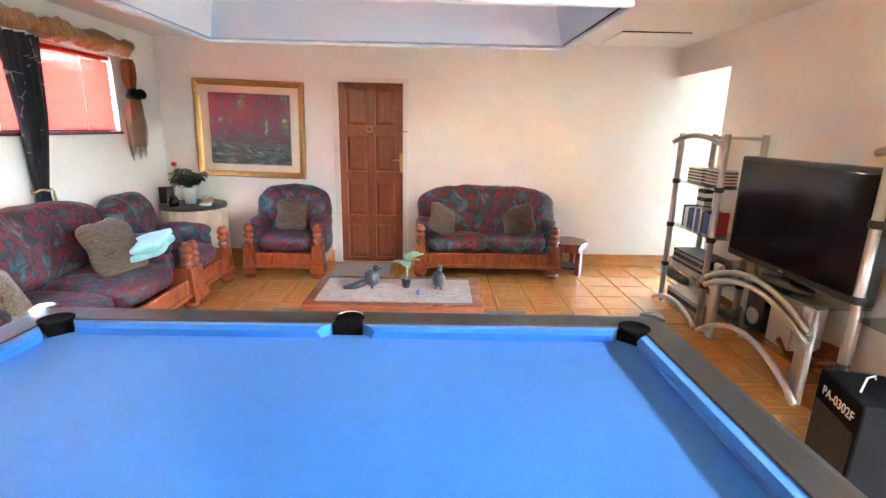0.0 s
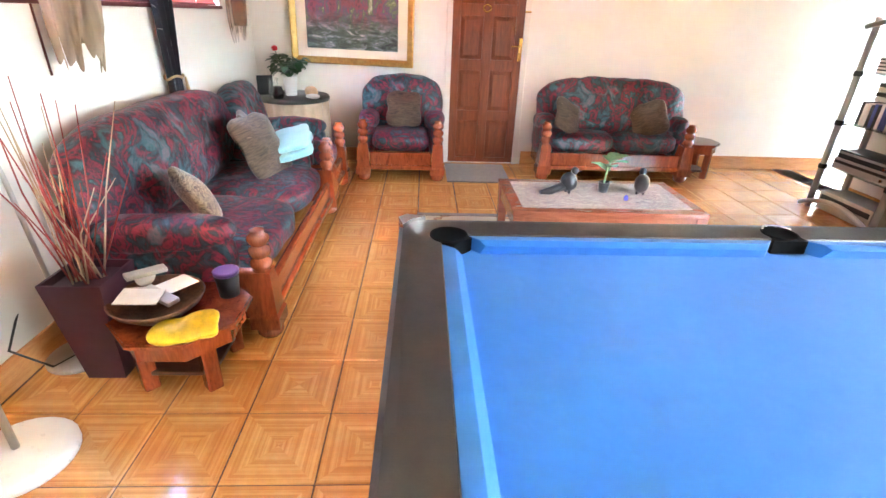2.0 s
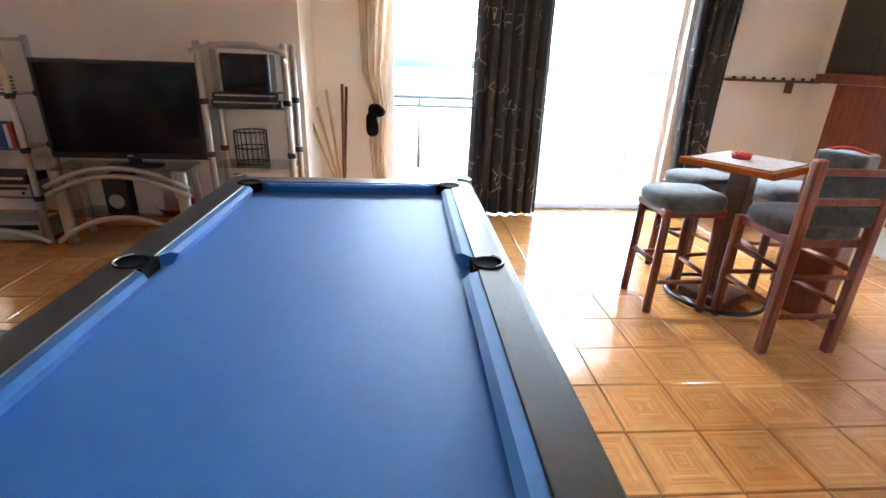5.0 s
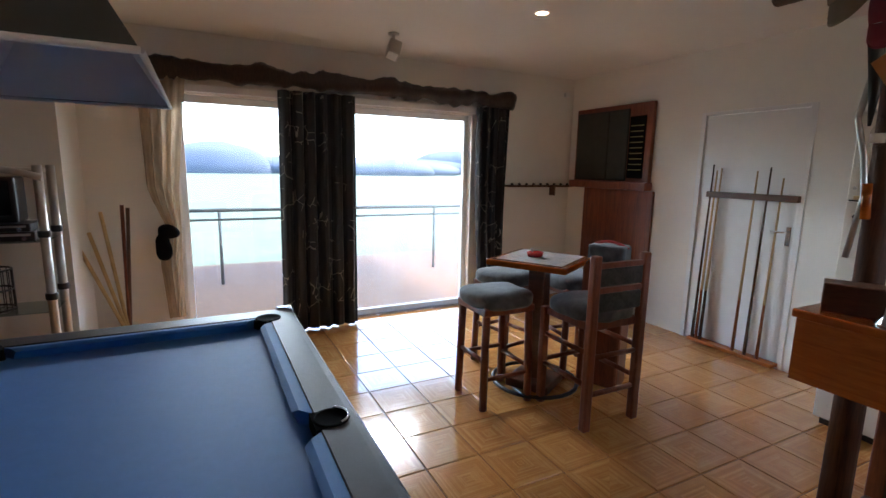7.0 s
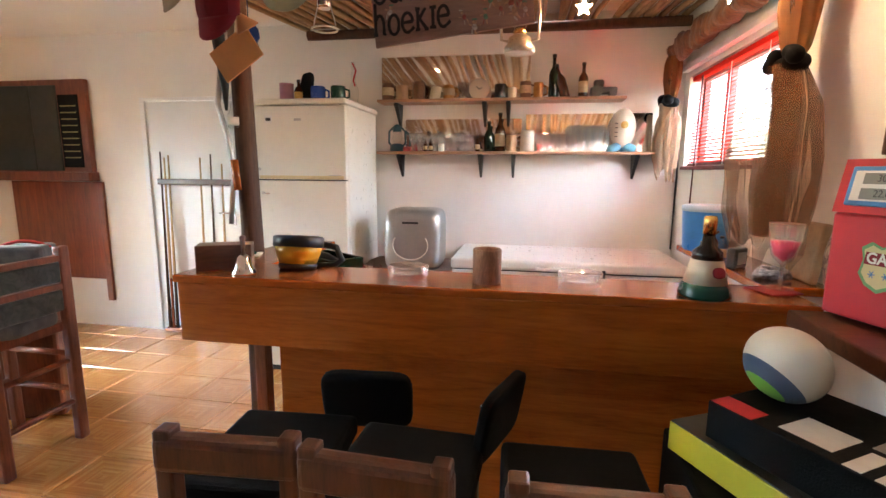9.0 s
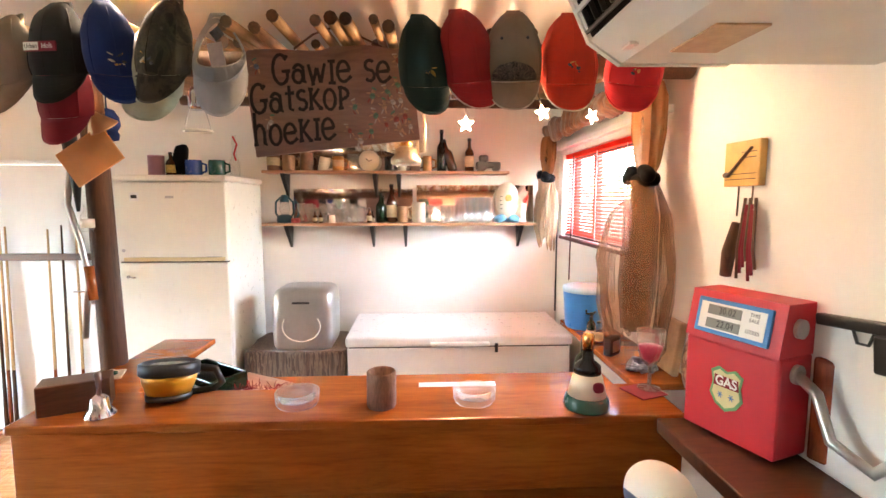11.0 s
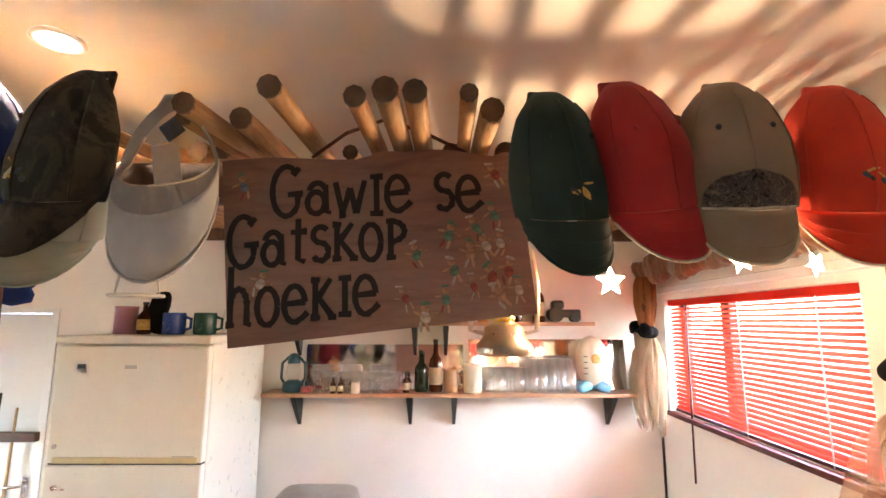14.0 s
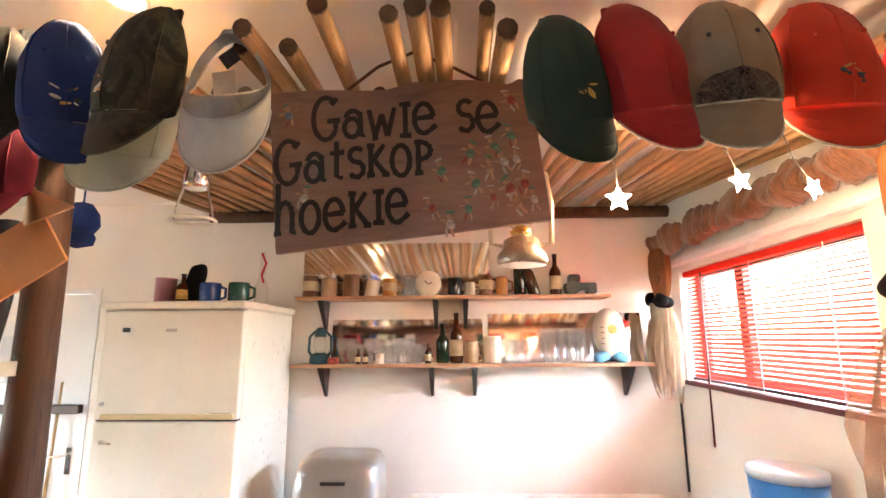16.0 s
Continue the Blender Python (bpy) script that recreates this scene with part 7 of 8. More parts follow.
cp = thing("wooden_cup", pose(-0.455, 0.26, CT), "rough bark-covered wooden cup", "cup")
part("cup", lathed([(0.048, 0), (0.05, 0.005), (0.05, 0.118), (0.046, 0.122), (0.038, 0.118), (0.036, 0.03), (0, 0.03)], seg=18), wood("rough_bark", (0.10, 0.045, 0.026), (0.34, 0.17, 0.11), (5, 5, 1.2), 0.8, 0.0, 4, 0.6), cp)
dc = thing("bell_decanter", pose(-1.15, 0.30, CT), "bell-shaped whisky decanter in dark green and cream", "decanter")
part("base", lathed([(0.075, 0), (0.078, 0.01), (0.072, 0.035), (0.064, 0.045)], seg=24), "greenglaze", dc)
part("body", lathed([(0.064, 0.045), (0.054, 0.09), (0.046, 0.12)], seg=24), "cream", dc, "cream band")
part("shoulder", lathed([(0.046, 0.12), (0.043, 0.145), (0.02, 0.165), (0.017, 0.2)], seg=24), "blackglaze", dc)
part("stopper", lathed([(0.019, 0.2), (0.02, 0.245), (0.017, 0.255), (0, 0.257)], seg=16), "brass", dc, "gold stopper")
bm = bmesh.new()
pillow(bm, 0.04, 0.01, 0.035, 5, 2.5, m=pose(-0.02, 0.052, 0.085, 15, 0, 10))
part("seal", bm, "cap_maroon", dc)
co = solid("coaster", box(-0.06, 0.06, -0.06, 0.06, 0, 0.006, 0.003), "cap_maroon", pose(-1.40, 0.19, CT, 0, 0, 20), "square red coaster under the glass", "coaster")
pg2 = thing("cocktail_glass", pose(-1.43, 0.17, CT + 0.0065), "stemmed glass filled with pink wax", "glass")
part("foot", lathed([(0.04, 0), (0.04, 0.004), (0.006, 0.012), (0.006, 0.08)], seg=18), "glassware", pg2)
part("bowl", lathed([(0.006, 0.08), (0.035, 0.11), (0.046, 0.16), (0.05, 0.22)], seg=18), "glassware", pg2)
part("filling", lathed([(0, 0.092), (0.028, 0.113), (0.042, 0.16), (0.0, 0.162)], seg=18), plain("pink_wax", (0.75, 0.06, 0.16), 0.3), pg2, "pink filling")
solid("paper", box(-0.16, 0.16, -0.09, 0.09, 0, 0.004), "whitepaint", pose(-0.74, -0.02, 0.9985), "printed sheet of paper on the lower shelf", "paper")
solid("paper_strip", box(-0.14, 0.14, 0.0, 0.018, 0.004, 0.005), plain("pink_print", (0.6, 0.15, 0.25), 0.7), pose(-0.74, -0.02, 0.9985), "pink printed strip on the paper", "paper")
bm = bmesh.new()
rng = random.Random(2)
for k in range(150):
    p = Vector((rng.uniform(-0.13, 0.13), rng.uniform(-0.03, 0.03), rng.uniform(0.01, 0.04)))
    q = p + Vector((rng.uniform(-1, 1), rng.uniform(-1, 1), rng.uniform(-0.4, 1))).normalized() * 0.035
    tube(bm, [p, q], 0.0015, 3)
o = solid("tinsel", bm, plain("red_tinsel", (0.55, 0.02, 0.03), 0.2, 0.7), pose(0.0, 0.02, 0.999), "heap of red tinsel on the lower shelf", "tinsel")
solid("serving_board", box(-0.13, 0.13, -0.09, 0.09, 0, 0.014, 0.004), "shelfwood", pose(0.10, -0.10, 0.9985, 0, 0, -30), "light timber serving board on the lower shelf", "board")
nc = thing("trinket_saucer", pose(0.66, -0.06, CT - 0.0015, 0, 0, 20), "square pale saucer with green trinkets on the bar", "saucer")
part("saucer", box(-0.06, 0.06, -0.05, 0.05, 0, 0.008, 0.003), "cream", nc)
for k in range(5):
    bm = bmesh.new()
    pillow(bm, 0.03, 0.022, 0.016, 5, 2.3, rough=0.004, seed=k, m=pose(-0.03 + 0.016 * k, 0.012 * (-1) ** k, 0.015, 0, 0, 50 * k))
    part("trinket", bm, ("greenglaze", "silver", "bottlegreen")[k % 3], nc)
tray = thing("bar_tray", pose(0.27, -0.08, 0.9985, 0, 0, -35), "dark crate with white lettering behind the bar", "crate")
part("crate_base", box(-0.14, 0.14, -0.08, 0.08, 0, 0.012, 0.003), "bottlegreen", tray)
for x0, x1, y0, y1 in ((-0.14, 0.14, -0.08, -0.07), (-0.14, 0.14, 0.07, 0.08), (-0.14, -0.13, -0.07, 0.07), (0.13, 0.14, -0.07, 0.07)):
    part("crate_side", box(x0, x1, y0, y1, 0.0125, 0.085, 0.003), "bottlegreen", tray)
part("black_tool", tubed([(-0.11, -0.02, 0.03), (0.0, 0.02, 0.07), (0.11, 0.0, 0.08)], [0.02, 0.026, 0.014], 10), "blackplastic", tray)
part("black_tool", tubed([(-0.08, 0.04, 0.03), (0.09, -0.04, 0.05)], 0.018, 8), "blackplastic", tray)
part("letter_bar", box(-0.11, 0.11, 0.079, 0.082, 0.03, 0.055), "lettering", tray)

# ---- red pump ----
M["pumpred"] = plain("red_pump_paint", (0.52, 0.02, 0.03), 0.4, vary=0.08, scale=4)
M["bluetub2"] = plain("blue_print", (0.08, 0.22, 0.5), 0.5)
gp = thing("toy_fuel_pump", pose(-1.52, 0.525, CT, 0, 0, -70) @ Matrix.Diagonal((0.86, 0.9, 0.95, 1)), "red fuel-pump bar dispenser with a grey hose", "drink dispenser")
part("housing", box(-0.165, 0.165, -0.10, 0.055, 0, 0.30, 0.01), "pumpred", gp)
bm = bmesh.new()
skin(bm, [[(-0.165, -0.10, 0.30), (0.165, -0.10, 0.30), (0.165, 0.062, 0.30), (-0.165, 0.062, 0.30)], [(-0.165, -0.10, 0.45), (0.165, -0.10, 0.45), (0.165, 0.03, 0.45), (-0.165, 0.03, 0.45)]], smooth=False)
part("head", bm, "pumpred", gp)
disp = part("display_frame", box(-0.13, 0.13, -0.006, 0.006, -0.055, 0.055, 0.004), plain("blue_frame", (0.05, 0.22, 0.55), 0.4), gp, "blue display frame", at=pose(0, 0.049, 0.375, 12, 0, 0))
part("display_face", box(-0.115, 0.115, 0.006, 0.008, -0.042, 0.042, 0.001), "freezer", disp)
for z, txt, side in ((0.02, "30.02", "THIS\nSALE"), (-0.022, "22.04", "LITRES")):
    row = part("display_window", box(-0.035, 0.085, 0.008, 0.0095, z - 0.015, z + 0.015), plain("lcd_grey", (0.20, 0.21, 0.19), 0.4), disp)
    words("digits", txt, 0.028, "blackplastic", disp, pose(0.015, 0.0098, z, 90, 0, 180), 0.0004)
    words("lettering", side, 0.016, "blackplastic", disp, pose(-0.078, 0.0085, z, 90, 0, 180), 0.0004)
shield = [(0, -0.075), (0.038, -0.058), (0.060, -0.028), (0.050, 0.010), (0.058, 0.045), (0.030, 0.062), (0.0, 0.050), (-0.030, 0.062), (-0.058, 0.045), (-0.050, 0.010), (-0.060, -0.028), (-0.038, -0.058)]
em = part("emblem", prism(bmesh.new(), shield, 0, 0.002), plain("green_shield_edge", (0.16, 0.38, 0.16), 0.5), gp, "green-edged shield sticker", at=pose(0.0, 0.056, 0.165, 90, 0, 180))
part("emblem_field", prism(bmesh.new(), [(x * 0.84, z * 0.86) for x, z in shield], 0.002, 0.003), plain("pale_yellow_shield", (0.62, 0.58, 0.30), 0.5), em, "pale yellow field")
part("emblem_band", prism(bmesh.new(), [(-0.046, 0.0), (0.046, 0.0), (0.042, 0.034), (-0.042, 0.034)], 0.003, 0.0036), "cap_maroon", em)
words("lettering", "GAS", 0.042, "lettering", em, pose(0, 0.017, 0.0038), 0.0004, "white letters", 0.001)
for x in (-0.02, 0.02):
    for a in (0, 60, 120):
        part("star_mark", box(-0.010, 0.010, -0.0015, 0.0015, 0.003, 0.0036), "bluetub2", em, at=pose(x, -0.026, 0, 0, 0, a))
for z in (0.10, 0.38):
    part("socket", tubed([(-0.165, -0.02, z if z > 0.2 else 0.25), (-0.178, -0.02, z if z > 0.2 else 0.25)], 0.028, 16), "silver", gp)
part("hose", tubed([(-0.17, -0.02, 0.25), (-0.24, -0.0, 0.22), (-0.30, 0.03, 0.12), (-0.40, 0.02, 0.08), (-0.46, -0.02, 0.15), (-0.47, -0.04, 0.26)], 0.016, 10), "silver", gp, "grey hose")
nz2 = part("side_panel", box(-0.48, -0.18, -0.11, -0.07, 0.0, 0.30, 0.01), "darkwood", gp, "dark red backing board")
gun = thing("wall_pistol", pose(XL + 0.014, 0.755, 1.455, 0, 6, -90), "black replica pistol hung on the wall", "replica pistol")
part("barrel", box(-0.10, 0.10, -0.012, 0.012, 0.0, 0.03, 0.005), "blackplastic", gun)
part("grip", box(-0.1, -0.06, -0.012, 0.012, -0.09, 0.0, 0.006), "blackplastic", gun)
part("guard", tubed([(-0.055, 0, 0.0), (-0.04, 0, -0.03), (-0.01, 0, -0.03), (0.0, 0, 0.0)], 0.004, 6), "blackplastic", gun)

# things on the window ledge
M["bluetub"] = plain("blue_tub_plastic", (0.05, 0.25, 0.68), 0.3)
tubx = thing("plastic_tub", pose(-1.50, -0.74, CT - 0.004), "blue plastic tub with a pale lid", "tub")
part("tub", lathed([(0.10, 0), (0.105, 0.01), (0.118, 0.2), (0.118, 0.205)], seg=28), "bluetub", tubx)
part("lid", lathed([(0.121, 0.2), (0.122, 0.225), (0.105, 0.232), (0, 0.228)], seg=28), plain("pale_blue_lid", (0.45, 0.62, 0.78), 0.35), tubx)
part("motif", tubed([(-0.02, 0.116, 0.11), (0.0, 0.118, 0.095), (0.03, 0.115, 0.10), (0.03, 0.115, 0.12)], 0.006, 6), "blackplastic", tubx)
rng = random.Random(9)
for k, y in enumerate((-0.52, -0.47, -0.42)):
    bottle(-1.46 + 0.02 * (k % 2), y, CT - 0.004, 0.13 - 0.01 * k, 0.022, ("bottlebrown", "bottlegreen", "glass")[k], "small bottle with a label on the ledge", "paperlabel")
clk = solid("desk_clock", box(-0.045, 0.045, -0.02, 0.02, 0, 0.085, 0.008), "blackplastic", pose(-1.46, -0.25, CT - 0.004, 0, 0, 40), "small black desk clock", "clock")
part("clock_face", box(-0.03, 0.03, 0.0195, 0.022, 0.018, 0.068), "silver", clk)
bm = bmesh.new()
tube(bm, [(0.06 * math.cos(a * 0.55) * (1 - 0.01 * a), 0.05 * math.sin(a * 0.55), 0.012 + 0.006 * (a % 5)) for a in range(40)], 0.01, 6)
solid("beaded_coil", bm, plain("blue_white_beads", (0.25, 0.28, 0.38), 0.4, vary=0.7, scale=60), pose(-1.50, -0.04, CT - 0.004), "coil of blue and white beads", "beads")
solid("carved_slab", box(-0.015, 0.015, -0.09, 0.09, 0, 0.22, 0.008), "stonelight", pose(XL + 0.05, -0.05, CT - 0.004, 0, -8, 0), "upright carved wooden slab on the ledge", "carving")
bm = bmesh.new()
pillow(bm, 0.10, 0.10, 0.24, 8, 2.4, rough=0.006, m=pose(0, 0, 0.118))
solid("patterned_gourd", bm, fabric("gourd_pattern", [(0.4, (0.35, 0.24, 0.15)), (0.5, (0.08, 0.04, 0.025)), (0.6, (0.45, 0.34, 0.24))], 18, 0.6, 300), pose(-1.57, 0.24, CT), "patterned brown gourd beside the pump", "gourd")
bottle(-1.26, -0.05, 0.999, 0.20, 0.037, "bottlegreen", "green bottle on the lower shelf")

# plaque and tassels
pq = thing("wall_plaque", pose(XL, 0.32, 1.885) @ Matrix.Diagonal((1, 0.85, 0.85, 1)), "small yellow timber plaque with a pipe", "plaque")
part("board", box(0, 0.025, -0.10, 0.10, -0.085, 0.085, 0.004), plain("yellow_timber", (0.58, 0.35, 0.10), 0.45, vary=0.15, scale=15), pq)
part("pipe", tubed([(0.032, -0.075, -0.04), (0.034, -0.06, -0.045), (0.034, 0.07, 0.055)], [0.012, 0.006, 0.005], 8), "brownwood", pq)
for k in range(4):
    part("text_line", box(0.025, 0.026, 0.0 if k > 1 else -0.09, 0.085, 0.02 * (k if k > 1 else -k - 1) - 0.02, 0.02 * (k if k > 1 else -k - 1) - 0.017), "brownwood", pq)
for y in (-0.03, 0.05):
    part("cord", tubed([(0.01, y, -0.085), (0.012, y, -0.2)], 0.003, 5), "brownwood", pq)
tz = thing("tassel", pose(XL + 0.02, 0.33, 1.515), "dark red tassels and a leather sheath on cords", "wall hanging")
for k in range(7):
    part("strand", tubed([(0.01, 0.03 + 0.008 * k, 0.26 - 0.02 * (k % 3)), (0.02, 0.02 + 0.012 * k, 0.1), (0.015, 0.015 + 0.014 * k, 0.02 * (k % 4))], 0.005, 6), "cap_maroon" if k % 3 else "brownwood", tz)
part("sheath", tubed([(0.01, -0.01, 0.18), (0.015, -0.03, 0.08), (0.012, -0.045, 0.0)], [0.012, 0.022, 0.018], 8), "post", tz)

# ---- ceiling-hung air conditioner ----
M["acwhite"] = plain("off_white_casing", (0.66, 0.66, 0.60), 0.4, vary=0.03)
ac = thing("air_conditioner", pose(0, 0, 0), "large off-white air conditioner under the ceiling", "air conditioner")
AC0, AC1 = 0.72, 1.82
prof = [(XL, 2.082), (-1.048, 2.077), (-0.975, 2.124), (-0.935, 2.207), (-0.916, 2.234), (-0.93, 2.275), (-1.02, 2.345), (-1.2, 2.40), (XL, 2.42)]
bm = bmesh.new()
skin(bm, [[(x, y, z) for x, z in prof] for y in (AC0 + 0.015, AC1)], smooth=False)
part("casing", bm, "acwhite", ac)
bm = bmesh.new()
skin(bm, [[(-1.3 + (x + 1.3) * 1.012, y, 2.2 + (z - 2.2) * 1.03) for x, z in prof[1:7]] + [(-1.3, y, 2.40), (-1.3, y, 2.076)] for y in (AC0, AC0 + 0.016)], smooth=False)
part("end_plate", bm, "acwhite", ac, "moulded end cap")


def outlet(u0, u1, d0, d1, y0, y1):
    """A slab on the sloping outlet face: u runs up the face, d stands out from it."""
    def at(u, d):
        return -0.975 + 0.04 * u + 0.9 * d, 2.124 + 0.083 * u - 0.43 * d
    ring4 = [at(u0, d0), at(u0, d1), at(u1, d1), at(u1, d0)]
    b2 = bmesh.new()
    skin(b2, [[(x, y, z) for x, z in ring4] for y in (y0, y1)], smooth=False)
    return b2


# no opening is cut: a black slab carries the outlet's inner shade
part("slot", outlet(0.04, 0.97, -0.004, 0.0025, AC0 + 0.035, AC1 - 0.03), "holeblack", ac, "black slab for the shade inside the air outlet")
part("louvre", outlet(0.70, 0.80, 0.003, 0.012, AC0 + 0.03, AC1 - 0.03), "acwhite", ac, "long thin louvre")
part("louvre", outlet(0.16, 0.24, 0.003, 0.010, AC0 + 0.03, AC1 - 0.03), "rail", ac)
for k in range(24):
    y = AC0 + 0.06 + 0.042 * k
    part("vane", outlet(0.26, 0.64, 0.003, 0.014, y, y + 0.004), "rail", ac)
part("drip_patch", box(-1.21, -1.11, AC0 + 0.11, AC0 + 0.27, 2.074, 2.079, 0.001), "stonelight", ac, "thin tan patch under the casing")
part("badge", box(-1.035, -1.015, AC0 + 0.09, AC0 + 0.13, 2.083, 2.090, 0.002), "whitegood", ac)

# ---- boxes and ball beside the bar chairs ----
stn = solid("low_cabinet", box(-1.62, -0.98, 0.58, 1.25, 0, 0.76, 0.01), "blackmatt", None, "black cabinet beside the bar chairs", "cabinet")
M["boxyellow"] = plain("yellow_carton", (0.62, 0.55, 0.03), 0.5)
yb = thing("yellow_carton", pose(-1.12, 0.80, 0.7605, 0, 0, 28), "yellow carton with a dark lid", "carton")
part("carton", box(-0.09, 0.09, -0.17, 0.17, 0, 0.075, 0.003), "boxyellow", yb)
part("lid", box(-0.08, 0.09, -0.165, 0.165, 0.0755, 0.08, 0.001), "cabdark", yb)
sb = thing("black_carton", pose(-1.25, 0.86, 0.845, 0, 0, 32), "black printed carton with a silver side", "carton")
part("carton", box(-0.15, 0.15, -0.20, 0.20, 0, 0.09, 0.003), "blackmatt", sb)
part("silver_side", box(-0.14, 0.148, 0.2, 0.202, 0.005, 0.085), "silver", sb, "silver side")
part("red_flash", box(0.09, 0.148, -0.195, -0.10, 0.0903, 0.0915), "cap_red", sb, "red flash")
part("white_flash", box(0.02, 0.12, -0.06, 0.04, 0.0903, 0.0915), "lettering", sb, "white printed patch")
part("grey_flash", box(-0.13, 0.03, 0.06, 0.19, 0.0903, 0.0912), "silver", sb, "grey printed patch")
part("print_bar", box(0.05, 0.145, 0.07, 0.10, 0.0903, 0.0915), "lettering", sb)
part("print_bar", box(0.05, 0.145, 0.12, 0.14, 0.0903, 0.0915), "lettering", sb)
part("print_bar", box(-0.12, -0.02, -0.18, -0.15, 0.0903, 0.0915), "lettering", sb)
solid("carton_support", box(-1.45, -1.13, 0.62, 0.98, 0.7605, 0.844, 0.004), "cabdark", None, "dark flat carton under the printed one", "carton")
bag = bmesh.new()
pillow(bag, 0.34, 0.3, 0.16, 8, 3, rough=0.03, m=pose(0, 0, 0.075))
solid("black_bag", bag, "blackmatt", pose(-1.44, 1.08, 0.7605), "soft black bag on the cabinet", "bag")
m, t, s = material("ball_panels")
sepb = t.nodes.new("ShaderNodeSeparateXYZ")
t.links.new(coords(t), sepb.inputs[0])
vv2 = maths(t, "MULTIPLY_ADD", maths(t, "ABSOLUTE", sepb.outputs[0]), -1.1, sepb.outputs[2])
t.links.new(ramp(t, maths(t, "MULTIPLY_ADD", vv2, 5.0, 0.75), [(0.0, (0.7, 0.7, 0.66)), (0.06, (0.20, 0.50, 0.06)), (0.22, (0.20, 0.50, 0.06)), (0.23, (0.06, 0.09, 0.16)), (0.42, (0.06, 0.09, 0.16)), (0.43, (0.66, 0.62, 0.55))]), s.inputs["Base Color"])
for r in t.nodes:
    if r.bl_idname == "ShaderNodeValToRGB":
        r.color_ramp.interpolation = "CONSTANT"
s.inputs["Roughness"].default_value = 0.5
M["ballskin"] = m
bm = bmesh.new()
pillow(bm, 0.155, 0.19, 0.17, 14, 2.1)
solid("rugby_ball", bm, "ballskin", pose(-1.19, 0.73, 1.02, 0, 0, 15), "white, green and navy oval ball on the cartons", "ball")


# ---- curtains ----
m, t, s = material("black_curl_curtain")
n1 = node(t, "ShaderNodeTexVoronoi", Scale=7.0)
n1.feature = "DISTANCE_TO_EDGE"
t.links.new(coords(t, (1, 1, 1)), n1.inputs["Vector"])
n2 = node(t, "ShaderNodeTexNoise", Scale=6.0, Detail=2.0)
t.links.new(coords(t), n2.inputs["Vector"])
line = maths(t, "MULTIPLY", maths(t, "LESS_THAN", n1.outputs["Distance"], 0.022), maths(t, "GREATER_THAN", n2.outputs["Fac"], 0.54))
t.links.new(ramp(t, line, [(0.0, (0.007, 0.010, 0.017)), (1.0, (0.24, 0.23, 0.21))]), s.inputs["Base Color"])
s.inputs["Roughness"].default_value = 0.6
s.inputs["Sheen Weight"].default_value = 0.2
M["curtain"] = m
M["tulle"] = sheer("brown_tulle", (0.36, 0.19, 0.10), 0.38, 0.5, spread=0.22, grain=7.0)
M["tulledense"] = sheer("gathered_brown_tulle", (0.27, 0.12, 0.05), 0.88, 0.35)
M["tullepale"] = sheer("pale_gold_tulle", (0.52, 0.40, 0.28), 0.75, 0.5)
M["net"] = sheer("white_net", (0.85, 0.87, 0.90), 0.07, 0.7, spread=0.05)
M["tie"] = M["blackmatt"]


def drape(x, keys, folds, amp, n=64, rows=18, seed=0):
    """Hanging cloth in front of a wall at x: keys are (z, centre y, width) from the top down."""
    rng = random.Random(seed)
    ph = [rng.uniform(0, 6.28) for _ in range(3)]
    zs = [k[0] for k in keys]
    bm = bmesh.new()
    grid = []
    for i in range(rows + 1):
        z = zs[0] + (zs[-1] - zs[0]) * i / rows
        c = float(np.interp(-z, [-k for k in zs], [k[1] for k in keys]))
        w = float(np.interp(-z, [-k for k in zs], [k[2] for k in keys]))
        row = []
        for j in range(n + 1):
            u = j / n
            f = math.sin(2 * math.pi * folds * u + ph[0] + 0.3 * math.sin(5 * u + 2 * z + ph[1]))
            row.append((x + amp * (f + 0.35 * math.sin(2 * math.pi * folds * 2.3 * u + ph[2])), c + (u - 0.5) * w + 0.3 * amp * math.cos(2 * math.pi * folds * u + ph[0]), z))
        grid.append(row)
    skin(bm, grid, close=False, caps=False)
    return bm


def curtain(label, x, keys, folds, amp, mat, seed, group="curtains"):
    return solid("curtain", drape(x, keys, folds, amp, seed=seed), mat, None, label, "curtain", group)


curtain("black curtain with pale curls at the glass doors", XG - 0.16, [(2.16, 1.21, 0.68), (0.01, 1.22, 0.70)], 6, 0.03, "curtain", 1)
curtain("black curtain with pale curls gathered at the glass doors", XG - 0.16, [(2.16, -0.62, 0.40), (1.0, -0.62, 0.36), (0.01, -0.66, 0.30)], 4, 0.035, "curtain", 2)
curtain("white net curtain over the glass doors", XG - 0.07, [(2.10, 0.30, 1.25), (0.03, 0.30, 1.22)], 11, 0.012, "net", 3)
curtain("pale gold tied curtain at the glass doors", XG - 0.13, [(2.20, 2.42, 0.34), (1.3, 2.46, 0.22), (1.0, 2.40, 0.10), (0.75, 2.44, 0.16), (0.25, 2.42, 0.12)], 4, 0.03, "tullepale", 4)
bm = bmesh.new()
pillow(bm, 0.10, 0.16, 0.12, 8, 2.4, rough=0.03, m=pose(0, 0.02, 0))
pillow(bm, 0.08, 0.12, 0.22, 8, 2.4, rough=0.03, m=pose(-0.02, 0.06, -0.12, 0, 0, 0))
solid("curtain_tie", bm, "tie", pose(XG - 0.17, 2.42, 0.98), "black cloth tie-back on the pale curtain", "tie-back", "tie-backs")


